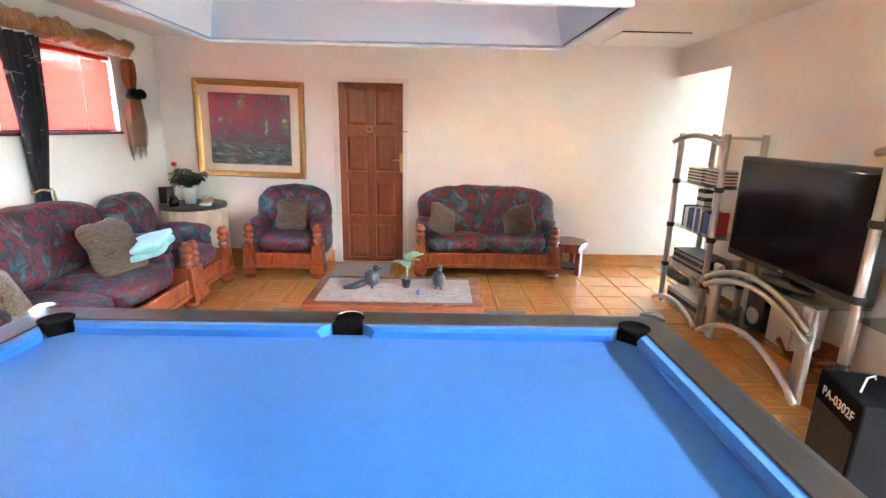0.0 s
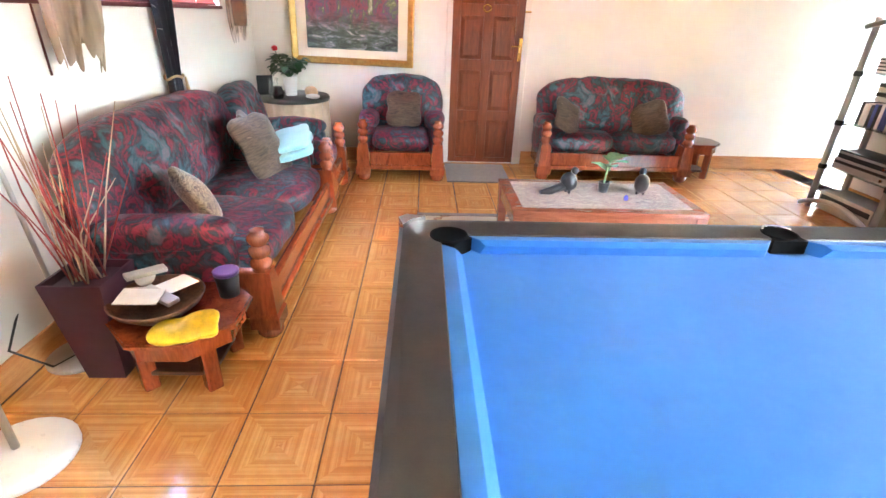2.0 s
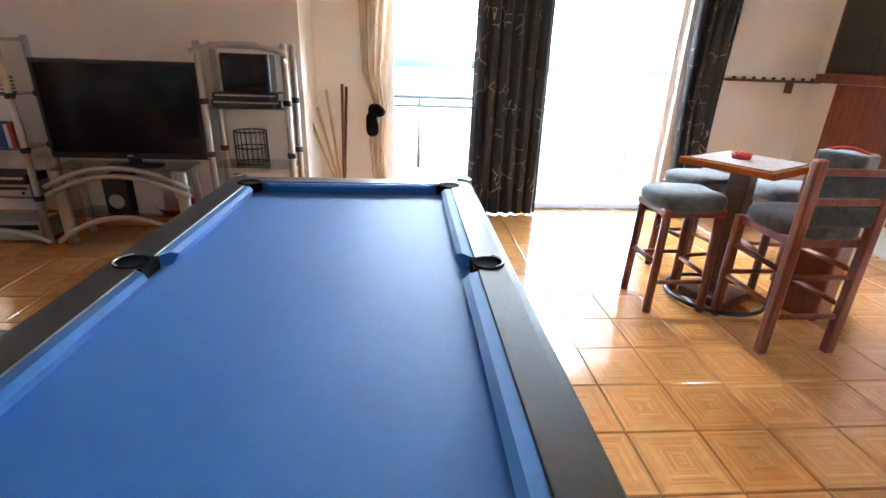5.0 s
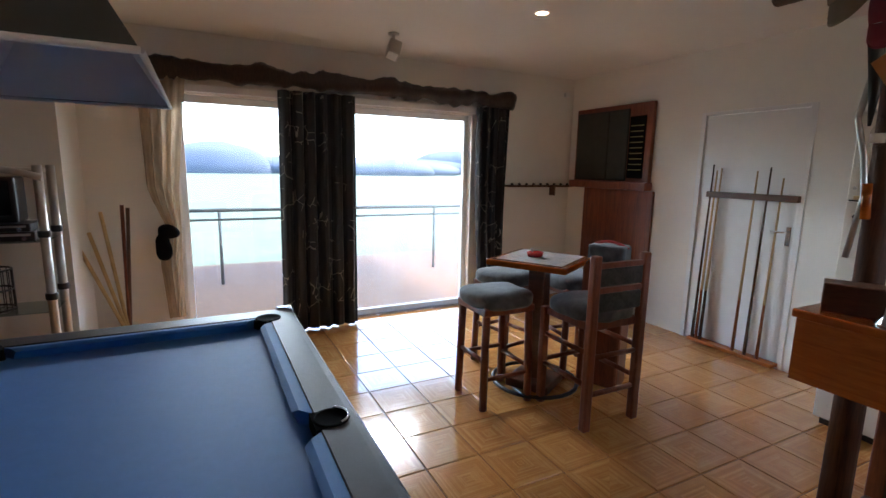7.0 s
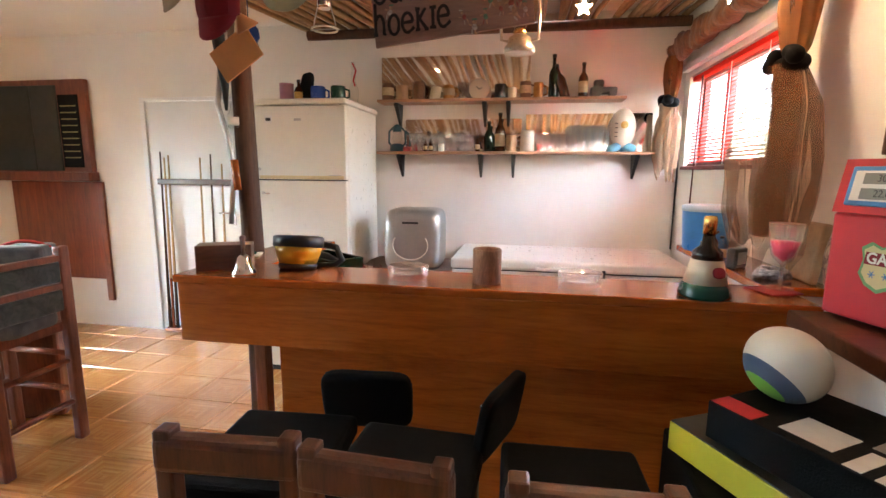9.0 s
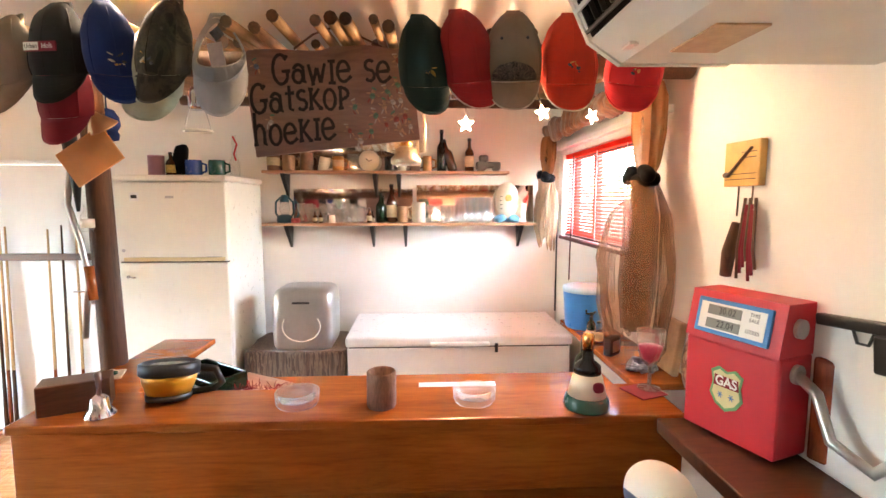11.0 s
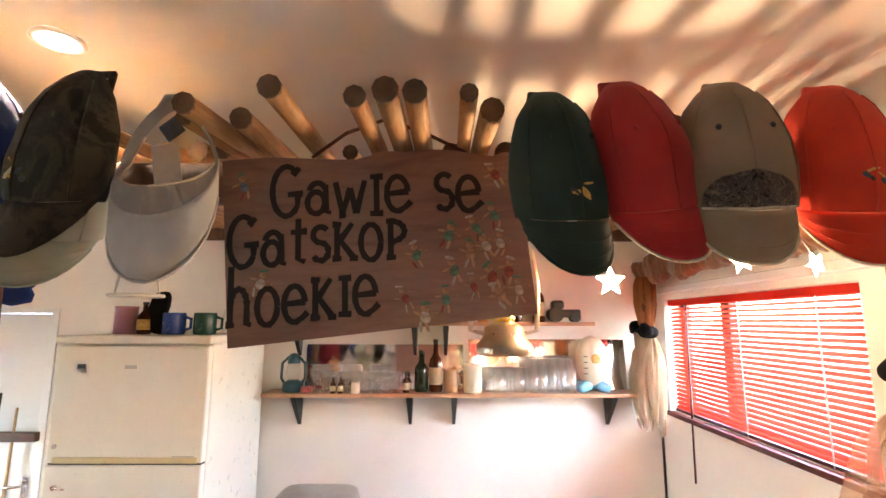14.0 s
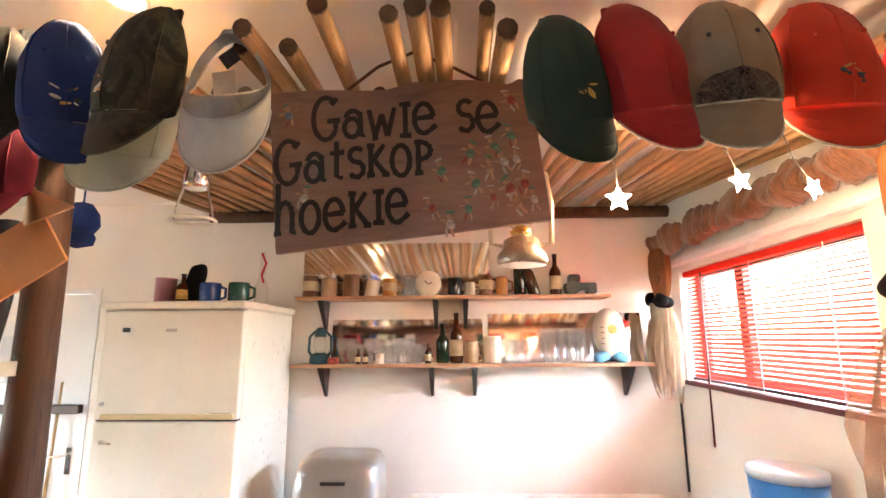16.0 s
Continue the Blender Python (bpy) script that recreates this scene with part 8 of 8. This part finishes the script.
def swag(label, x, y0, y1, z, r, mat, seed):
    """A twisted roll of cloth along a rail."""
    rng = random.Random(seed)
    bm = bmesh.new()
    n = 90
    rings = []
    for i in range(n + 1):
        y = y0 + (y1 - y0) * i / n
        rr = r * (0.8 + 0.3 * noise.noise(Vector((i * 0.45, seed * 7.1, 0))) + 0.12 * math.sin(i * 0.37 + seed) + 0.10 * rng.random())
        rings.append([(x + rr * 0.8 * math.cos(a + 0.22 * i) * (1 + 0.2 * math.sin(3 * a + 0.6 * i)), y, z + rr * math.sin(a + 0.22 * i) * (1 + 0.2 * math.sin(3 * a + 0.6 * i)) + 0.03 * noise.noise(Vector((i * 0.2, seed * 3.3, 5)))) for a in [2 * math.pi * k / 16 for k in range(16)]])
    skin(bm, rings)
    return solid("swag", bm, mat, None, label, "valance", "swags")


M["swagbrown"] = fabric("dark_brown_swag", [(0.3, (0.07, 0.025, 0.010)), (0.7, (0.24, 0.10, 0.042))], 12, 2.0, 300, stretch=(1, 4, 1))
M["swagdark"] = fabric("blackish_brown_swag", [(0.3, (0.018, 0.011, 0.009)), (0.7, (0.06, 0.034, 0.024))], 12, 2.0, 300, stretch=(1, 4, 1))
M["swaggold"] = fabric("golden_brown_swag", [(0.3, (0.16, 0.075, 0.02)), (0.7, (0.44, 0.25, 0.09))], 12, 2.0, 300, stretch=(1, 4, 1))
swag("scrunched dark brown swag above the glass doors", XG - 0.13, -0.88, 2.52, 2.25, 0.085, "swagdark", 1)
solid("curtain_rail", box(XG - 0.08, XG - 0.02, -0.6, 2.45, 2.10, 2.16, 0.004), "whitepaint", None, "white curtain rail above the glass doors", "curtain rail")

# ---- windows with red blinds in the west wall ----
M["slat"] = sheer("red_slat", (0.62, 0.055, 0.035), 1.0, 0.4)
t = M["slat"].node_tree
for q in list(t.nodes):
    if q.bl_idname == "ShaderNodeMapRange":
        q.inputs["To Min"].default_value = 1.0
M["reddark"] = plain("dark_red_frame", (0.10, 0.015, 0.012), 0.5)


def window(name, hole, div, label):
    y0, y1, z0, z1 = hole
    w = thing(name, pose(XL - 0.11, 0, 0), label, "window")
    w["kind"] = "structure"
    ys = [y0] + div + [y1]
    for a, b in zip(ys, ys[1:]):
        bm = bmesh.new()
        for r in ((a, a + 0.035, z0, z1), (b - 0.035, b, z0, z1), (a, b, z0, z0 + 0.035), (a, b, z1 - 0.035, z1)):
            rbox(bm, -0.02, 0.02, *r, 0.003, 1)
        part("window_frame", bm, "reddark", w, "dark red steel frame")
        pn = part("pane", box(-0.003, 0.003, a + 0.035, b - 0.035, z0 + 0.035, z1 - 0.035), "pane", w)
        pn.visible_shadow = False
    part("window_sill", box(0.09, 0.125, y0 - 0.02, y1 + 0.02, z0 - 0.022, z0 + 0.002, 0.004), "reddark", w)
    return w


window("window_2", WIN1, [4.35, 5.15], "steel window with red blinds above the sofa")
window("window_3", WIN2, [-1.30], "steel window with red blinds beside the bar")


def blind(hole, tilt, label):
    y0, y1, z0, z1 = hole
    b = thing("venetian_blind", pose(XL - 0.035, (y0 + y1) / 2, z0), label, "blind", "red blinds")
    w, h = (y1 - y0) / 2 - 0.012, z1 - z0
    part("head_rail", box(-0.02, 0.02, -w, w, h - 0.035, h - 0.004, 0.003), "slat", b)
    part("bottom_rail", box(-0.014, 0.014, -w, w, 0.006, 0.02, 0.003), "reddark", b)
    bm = bmesh.new()
    skin(bm, [[(-0.0125, y, 0.0), (-0.005, y, 0.002), (0.005, y, 0.002), (0.0125, y, 0.0)] for y in (-w, w)], close=False, caps=False)
    n = int((h - 0.06) / 0.0215)
    first = None
    for k in range(n):
        at = pose(0, 0, 0.03 + k * 0.0215, 0, tilt, 0)
        if first is None:
            first = part("slat", bm, "slat", b, at=at)
        else:
            same("slat", first, b, at)
    for y in (-w * 0.7, 0.0, w * 0.7):
        part("ladder_cord", tubed([(0.016, y, 0.01), (0.016, y, h - 0.02)], 0.002, 5), "lettering", b)
    part("wand", tubed([(0.03, -w * 0.65, h - 0.03), (0.04, -w * 0.66, -0.30)], 0.005, 6), "reddark", b, "dark red wand")
    return b


blind(WIN1, 66, "red venetian blind, slats tilted, above the sofa")
blind(WIN2, 32, "red venetian blind, slats half open, beside the bar")


def puff(x, y, ztop, zend, wide, seed):
    """A gathered bag of net under a tie: pear-shaped, ruffled all round and ragged at the hem."""
    rng = random.Random(seed)
    p = [rng.uniform(0, 6.28) for _ in range(4)]
    rings = []
    for i in range(25):
        u = i / 24
        r = wide / 2 * float(np.interp(u, [0, 0.08, 0.22, 0.5, 0.8, 1], [0.16, 0.42, 0.8, 1.0, 0.96, 0.78]))
        row = []
        for k in range(96):
            a = 2 * math.pi * k / 96
            f = 1 + 0.13 * math.sin(9 * a + p[0] + 1.5 * math.sin(3 * u + p[1])) + 0.07 * math.sin(17 * a + p[2] + 5 * u) + 0.05 * math.sin(4 * a + 8 * u + p[3])
            row.append((x + 0.35 * r - 0.02 + 0.62 * r * f * math.cos(a), y + r * f * math.sin(a), ztop + (zend - ztop) * u + 0.05 * u ** 3 * (math.sin(5 * a + p[1]) + 0.7 * math.sin(11 * a + p[2]))))
        rings.append(row)
    bm = bmesh.new()
    skin(bm, rings, caps=False)
    return bm


def skinned(rings):
    bm = bmesh.new()
    skin(bm, rings, caps=False)
    return bm


def tulle(x, y, ztop, ztie, zend, wide, label, mat="tulle", flare=1.0, seed=1):
    c = thing("tulle_curtain", pose(0, 0, 0), label, "curtain", "tied tulle curtains")
    rng2 = random.Random(seed)
    ph = rng2.uniform(0, 6.28)
    head = []
    for i in range(15):
        u = i / 14
        r = max(0.07, wide * 0.20) * float(np.interp(u, [0, 0.15, 0.5, 0.85, 1], [0.75, 1.0, 1.0, 0.7, 0.3]))
        head.append([(x + 0.01 + 0.7 * r * (1 + 0.16 * math.sin(9 * a + ph + 2 * u)) * math.cos(a), y + r * (1 + 0.14 * math.sin(7 * a + ph)) * math.sin(a), ztop + (ztie - ztop) * u) for a in [2 * math.pi * k / 48 for k in range(48)]])
    part("upper", skinned(head), "tulledense", c, "gathered brown head")
    part("lower", puff(x, y, ztie, zend, wide * flare, seed + 1), mat, c)
    part("inner_layer", drape(x + 0.03, [(ztie, y, 0.07), (ztie - 0.15, y + 0.02, wide * 0.45 * flare), (zend + 0.22, y, wide * 0.5 * flare), (zend + 0.05, y, wide * 0.2 * flare)], 5, 0.04, seed=seed + 2), mat, c)
    bm = bmesh.new()
    pillow(bm, 0.10, 0.14, 0.07, 8, 2.4, rough=0.03, seed=seed, m=pose(x + 0.02, y, ztie))
    pillow(bm, 0.06, 0.10, 0.06, 6, 2.4, rough=0.03, seed=seed, m=pose(x + 0.05, y - 0.07, ztie + 0.02, 30, 0, 0))
    pillow(bm, 0.06, 0.10, 0.06, 6, 2.4, rough=0.03, seed=seed, m=pose(x + 0.05, y + 0.07, ztie + 0.02, -30, 0, 0))
    part("bow", bm, "tie", c, "black cloth bow")
    return c


tulle(XL + 0.12, -0.11, 2.24, 1.85, 1.17, 0.40, "brown tulle curtain tied with a black bow by the bar window", seed=3)
tulle(XL + 0.12, -1.66, 2.22, 1.92, 1.47, 0.24, "brown tulle curtain tied at the corner of the bar window", "tullepale", seed=9)
swag("golden brown twisted swag above the bar window", XL + 0.10, -1.76, -0.16, 2.26, 0.075, "swagbrown", 3)
tulle(XL + 0.09, 6.09, 2.05, 1.74, 1.22, 0.20, "brown tulle tied with a black bow beside the sofa window", seed=14)
tulle(XL + 0.09, 4.06, 2.05, 1.70, 1.19, 0.26, "sheer brown tulle hanging beside the sofa window", "tullepale", seed=17)
swag("golden brown twisted swag above the sofa window", XL + 0.10, 3.7, 6.12, 2.15, 0.08, "swaggold", 5)
for y0, y1, z in ((3.7, 6.1, 2.075), (-1.75, -0.15, 2.13)):
    solid("curtain_rail", box(XL + 0.005, XL + 0.05, y0, y1, z, z + 0.035, 0.004), "whitepaint", None, "white curtain rail above a blind", "curtain rail", "west curtain rails")
ck = thing("tied_curtain", pose(0, 0, 0), "black curtain with pale curls tied back over the sofa window", "curtain")
part("cloth", drape(XL + 0.06, [(2.08, 4.97, 0.36), (1.5, 4.97, 0.26), (1.0, 4.94, 0.10), (0.72, 4.94, 0.17)], 4, 0.025, seed=22), "curtain", ck)
part("tie_cord", tubed([(XL + 0.06 + 0.05 * math.cos(a * math.pi / 8), 4.94 + 0.065 * math.sin(a * math.pi / 8), 1.0 + 0.012 * math.sin(a)) for a in range(17)], 0.008, 6), "bamboo", ck, "tan tie cord")
part("tie_tassel", tubed([(XL + 0.11, 4.98, 1.0), (XL + 0.115, 4.985, 0.9), (XL + 0.115, 4.985, 0.84)], [0.006, 0.014, 0.02], 8), "bamboo", ck)

# ---- lamps in the ceiling ----
M["lampglow"] = glow("warm_lamp_face", (1.0, 0.84, 0.64), 4.0)


def downlight(x, y, z, watts):
    d = thing("downlight", pose(x, y, z), "small round recessed ceiling downlight", "downlight", "downlights")
    part("trim_ring", lathed([(0.05, 0.0), (0.052, -0.006), (0.04, -0.009), (0.037, 0.0)], seg=24), "whitepaint", d)
    part("lamp", lathed([(0.036, -0.002), (0.0, -0.002)], seg=20), "lampglow", d)
    lp = new("downlight_lamp", bpy.data.lights.new("downlight_lamp", "SPOT"))
    lp.data.energy, lp.data.color, lp.data.spot_size, lp.data.spot_blend, lp.data.shadow_soft_size = watts, (1.0, 0.82, 0.6), radians(120), 0.7, 0.03
    lp.matrix_world = pose(x, y, z - 0.03)


downlight(0.43, 0.01, ZC, DOWN_WATTS)
downlight(2.62, 0.05, ZC, DOWN_WATTS)
downlight(2.2, 5.63, ZL, DOWN_WATTS * 0.1)
downlight(-0.3, 2.4, ZC, DOWN_WATTS * 0.2)
sl = thing("spotlight", pose(3.62, 0.74, ZC), "square silver spotlight hung from the ceiling", "spotlight")
part("stem", tubed([(0, 0, 0), (0, 0, -0.06)], 0.012), "silver", sl)
part("mount", lathed([(0.045, 0), (0.045, -0.012), (0, -0.013)], seg=18), "silver", sl)
part("housing", box(-0.05, 0.05, -0.05, 0.05, -0.07, 0.06, 0.008), "silver", sl, at=pose(0, 0, -0.12, 20, 25, 0))
part("lens", box(-0.04, 0.04, -0.04, 0.04, -0.076, -0.07), "freezer", sl, at=pose(0, 0, -0.12, 20, 25, 0))
hatch = thing("ceiling_hatch", pose(3.2, 6.25, ZL), "flush white ceiling hatch with black strips for its shaded gap", "hatch")
part("panel", box(-0.3, 0.3, -0.3, 0.3, -0.012, 0.0, 0.002), "ceiling", hatch)
# black strips on two sides in place of the shade in the gap
part("gap", box(-0.31, 0.31, -0.31, -0.3, -0.008, 0.0), "blackmatt", hatch)
part("gap", box(0.3, 0.31, -0.3, 0.31, -0.008, 0.0), "blackmatt", hatch)

# ---- corner by the sofa: lamp foot, planter, side table ----
M["purple"] = plain("dark_plum_pot", (0.05, 0.014, 0.026), 0.45)
pt2 = thing("planter", pose(-1.33, 3.40, 0), "tall plum planter with red and pale dry twigs", "planter")
bm = bmesh.new()
skin(bm, [[(a * k, b * k, z) for a, b in ((-1, -1), (1, -1), (1, 1), (-1, 1))] for k, z in ((0.075, 0.0), (0.115, 0.46), (0.105, 0.46), (0.10, 0.43))], smooth=False)
part("pot", bm, "purple", pt2)
M["twigred"] = plain("red_twig", (0.30, 0.035, 0.025), 0.6)
M["twigpale"] = plain("pale_twig", (0.45, 0.32, 0.20), 0.6)
rng = random.Random(31)
for k in range(34):
    a, l = rng.uniform(0, 6.28), rng.uniform(0.35, 0.75)
    sp2 = rng.uniform(0.05, 0.24)
    p0 = Vector((rng.uniform(-0.05, 0.05), rng.uniform(-0.05, 0.05), 0.42))
    tip = p0 + Vector((max(-0.24, sp2 * math.cos(a)), sp2 * math.sin(a), l))
    mid = p0.lerp(tip, 0.5) + Vector((rng.uniform(-0.03, 0.03), rng.uniform(-0.03, 0.03), 0.02))
    part("twig", tubed([p0, mid, tip], [0.004, 0.003, 0.0015], 5), "twigred" if k % 3 else "twigpale", pt2)
fl = thing("floor_lamp", pose(-1.52, 3.47, 0), "slim silver floor lamp stem on a round base", "floor lamp")
part("base", lathed([(0.13, 0), (0.13, 0.012), (0.12, 0.02), (0.02, 0.03), (0, 0.03)], seg=28), "silver", fl)
part("stem", tubed([(0, 0, 0.02), (-0.03, -0.02, 0.8), (-0.06, -0.05, 1.3)], 0.009), "silver", fl)
part("cable", tubed([(0.02, 0, 0.03), (-0.05, -0.1, 0.02), (-0.1, -0.2, 0.18), (-0.14, -0.05, 0.28), (-0.15, 0.0, 0.32)], 0.005, 6), "blackplastic", fl)
fl2 = thing("fan_base", pose(-1.38, 2.92, 0), "round white appliance base on the tiles", "fan")
part("base", lathed([(0.17, 0), (0.17, 0.02), (0.15, 0.04), (0.03, 0.055), (0, 0.055)], seg=28), "freezer", fl2)
part("stem", tubed([(0, 0, 0.05), (0, 0, 1.05)], 0.012), "silver", fl2)
oc = thing("octagonal_table", pose(-1.0, 3.40, 0), "low octagonal redwood side table", "side table", "octagonal tables")


def octagonal(th2, r, h):
    ol = [(r * math.cos(radians(22.5 + 45 * k)), r * math.sin(radians(22.5 + 45 * k))) for k in range(8)]
    bm = bmesh.new()
    prism(bm, ol, h - 0.03, h)
    prism(bm, [(x * 1.03, y * 1.03) for x, y in ol], h - 0.022, h - 0.010)
    part("top", bm, "darkwood", th2, "polished octagonal top")
    bm = bmesh.new()
    prism(bm, [(x * 0.9, y * 0.9) for x, y in ol], h - 0.10, h - 0.03)
    part("apron", bm, "darkwood", th2)
    for k in range(4):
        a = radians(45 + 90 * k)
        part("leg", box(-0.03, 0.03, -0.03, 0.03, 0, h - 0.095, 0.008), "darkwood", th2, at=pose(0.68 * r * math.cos(a), 0.68 * r * math.sin(a), 0, 0, 0, 45 + 90 * k))
    part("lower_shelf", box(-0.55 * r, 0.55 * r, -0.55 * r, 0.55 * r, 0.07, 0.09, 0.004), "brownwood", th2)


octagonal(oc, 0.26, 0.30)
oc2 = thing("octagonal_table", pose(2.70, 6.42, 0), "low octagonal redwood side table by the loveseat", "side table", "octagonal tables")
octagonal(oc2, 0.22, 0.36)
M["wicker"] = plain("dark_wicker", (0.12, 0.055, 0.025), 0.7, vary=0.5, scale=60, bump=0.6, bump_scale=90)
wb = thing("wicker_bowl", pose(-1.07, 3.37, 0.30), "round wicker bowl full of remotes and papers", "bowl")
part("bowl", lathed([(0.10, 0), (0.16, 0.05), (0.175, 0.075), (0.165, 0.075), (0.15, 0.05), (0, 0.02)], seg=28), "wicker", wb)
for k, (x, y, r, mt, sx, sy) in enumerate(((-0.05, 0.02, 20, "beige", 0.16, 0.05), (0.03, -0.03, -30, "silver", 0.17, 0.05), (0.06, 0.05, 60, "lettering", 0.13, 0.09), (-0.02, -0.07, 5, "lettering", 0.15, 0.10), (-0.07, 0.08, 45, "beige", 0.15, 0.045))):
    solid("remote_control" if mt != "lettering" else "paper", box(-sx / 2, sx / 2, -sy / 2, sy / 2, 0, 0.02 if mt != "lettering" else 0.004, 0.004 if mt != "lettering" else 0.0), mt, pose(-1.07 + x, 3.37 + y, 0.372 + 0.013 * k, 4, 3, r), "grey remote control in the wicker bowl" if mt != "lettering" else "folded white paper in the wicker bowl", "remote" if mt != "lettering" else "paper", "bowl contents")
solid("jar_lid", lathed([(0.035, 0), (0.038, 0.005), (0.036, 0.02), (0, 0.024)], seg=18), "lettering", pose(-1.15, 3.46, 0.40, 30, 0, 0), "round white lid in the bowl", "lid")
bm = bmesh.new()
pillow(bm, 0.22, 0.13, 0.05, 14, 3.5, rough=0.06, seed=7, m=pose(0, 0, 0.02))
solid("yellow_packet", bm, plain("yellow_foil", (0.75, 0.50, 0.015), 0.3, vary=0.25, scale=25), pose(-0.90, 3.24, 0.305, 25, 0, 12), "crumpled bright yellow packet on the table edge", "packet")
cu = thing("dark_cup", pose(-0.85, 3.51, 0.30), "dark cup with a violet rim", "cup")
part("cup", lathed([(0.04, 0), (0.05, 0.11), (0.045, 0.11), (0.036, 0.01), (0, 0.01)], seg=18), "blackplastic", cu)
part("rim", lathed([(0.051, 0.10), (0.053, 0.115), (0.046, 0.118)], seg=18), plain("violet_plastic", (0.10, 0.05, 0.20), 0.4), cu)

# ---- corner table with plants ----
M["skirtcloth"] = fabric("cream_table_skirt", [(0.3, (0.42, 0.33, 0.22)), (0.7, (0.55, 0.45, 0.32))], 8, 0.4, 400)
kt = thing("skirted_table", pose(-1.22, 6.36, 0), "round table with a cream skirt and dark top cloth", "table")
bm = bmesh.new()
rings = [[((0.30 + 0.012 * math.sin(22 * a) * k) * math.cos(a), (0.30 + 0.012 * math.sin(22 * a) * k) * math.sin(a), z) for a in [2 * math.pi * i / 96 for i in range(96)]] for z, k in ((0.01, 1.6), (0.4, 1.2), (0.69, 0.5))]
skin(bm, rings)
part("skirt", bm, "skirtcloth", kt)
part("top", lathed([(0.315, 0.66), (0.318, 0.685), (0.31, 0.70), (0, 0.70)], seg=40), "cabdark", kt, "dark green top cloth")
pp = thing("pot_plant", pose(-1.24, 6.34, 0.70), "leafy rose plant in a white pot", "plant")
part("pot", lathed([(0.05, 0), (0.065, 0.16), (0.068, 0.165), (0.055, 0.16), (0, 0.14)], seg=20), "whitepaint", pp)
rng = random.Random(17)
lf2 = None
M["roseleaf"] = plain("dark_rose_leaf", (0.025, 0.07, 0.025), 0.45, vary=0.4, scale=20)
for k in range(16):
    a = rng.uniform(0, 6.28)
    tip = Vector((0.13 * math.cos(a), 0.13 * math.sin(a), 0.2 + 0.14 * rng.random()))
    part("stem", tubed([(0, 0, 0.14), tip * 0.6 + Vector((0, 0, 0.07)), tip], 0.003, 5), "roseleaf", pp)
    for j in range(8):
        at = Matrix.Translation(tip * (0.65 + 0.05 * j) + Vector((0, 0, 0.05 - 0.006 * j))) @ pose(0, 0, 0, rng.uniform(-30, 40), 0, rng.uniform(0, 360))
        if lf2 is None:
            lf2 = part("leaf", leaf_mesh(0.08, 0.032), "roseleaf", pp, at=at)
        else:
            same("leaf", lf2, pp, at)
bm = bmesh.new()
pillow(bm, 0.05, 0.05, 0.045, 6, 2.2, rough=0.01)
part("rose_bloom", bm, "cap_red", pp, "dark red rose bloom", at=pose(-0.09, -0.08, 0.40))
part("rose_stem", tubed([(0, 0, 0.15), (-0.06, -0.05, 0.3), (-0.09, -0.08, 0.39)], 0.003, 5), "roseleaf", pp)
solid("glass_vase", lathed([(0.035, 0), (0.05, 0.04), (0.04, 0.12), (0.045, 0.16), (0.04, 0.16), (0.034, 0.12), (0.044, 0.04), (0, 0.012)], seg=18), "glass", pose(-1.36, 6.22, 0.70), "clear glass vase on the corner table", "vase")
solid("black_vase", lathed([(0.04, 0), (0.055, 0.05), (0.035, 0.09), (0.04, 0.1), (0, 0.095)], seg=18), "blackglaze", pose(-1.30, 6.13, 0.70), "squat black vase on the corner table", "vase")
solid("photo_frame", box(-0.07, 0.07, -0.008, 0.008, 0, 0.17, 0.003), "carving", pose(-1.47, 6.33, 0.70, 8, 0, 30), "dark photo frame on the corner table", "photo frame")
bm = bmesh.new()
pillow(bm, 0.12, 0.09, 0.09, 8, 2.4, rough=0.02, m=pose(0, 0, 0.043))
solid("shell", bm, "stonelight", pose(-1.06, 6.30, 0.70), "brown sea shell on the corner table", "shell")
bm = bmesh.new()
pillow(bm, 0.12, 0.07, 0.04, 8, 2.4, rough=0.01, m=pose(0, 0, 0.018))
solid("dish", bm, "silver", pose(-1.02, 6.18, 0.70), "small silver dish on the corner table", "dish")

# wall bits
solid("alarm_sensor", box(-0.02, 0.02, 0, 0.03, -0.035, 0.035, 0.006), "whitepaint", pose(-1.62, 6.69, 1.9, 0, 0, 180), "small white sensor in the corner", "sensor")
solid("wall_socket", box(0, 0.012, -0.06, 0.06, -0.06, 0.06, 0.003), "whitepaint", pose(XL, 3.0, 0.32), "white wall socket with a black plug", "socket")
solid("ceiling_sensor", box(-0.025, 0.025, -0.03, 0.03, -0.05, 0.0, 0.008), "whitepaint", pose(4.37, -1.7, 2.42), "small white alarm sensor fixed high on the wall", "sensor")
solid("corner_trunking", box(XL + 0.002, XL + 0.012, YF + 0.002, YF + 0.012, 0.9, 1.62), "carving", None, "thin dark cable down the wall corner", "cable")

# chair glimpsed in the next room
kc = thing("dining_chair", pose(5.9, 7.6, 0, 0, 0, 40), "red-brown dining chair in the next room", "chair")
for sx in (-1, 1):
    part("back_leg", box(sx * 0.2 - 0.02, sx * 0.2 + 0.02, 0.18, 0.22, 0, 1.0, 0.006), "door", kc)
    part("front_leg", box(sx * 0.2 - 0.02, sx * 0.2 + 0.02, -0.22, -0.18, 0, 0.45, 0.006), "door", kc)
part("seat", box(-0.23, 0.23, -0.23, 0.22, 0.45, 0.50, 0.015), "door", kc)
for z in (0.65, 0.8, 0.95):
    part("back_slat", box(-0.18, 0.18, 0.185, 0.21, z - 0.04, z + 0.04, 0.006), "door", kc)
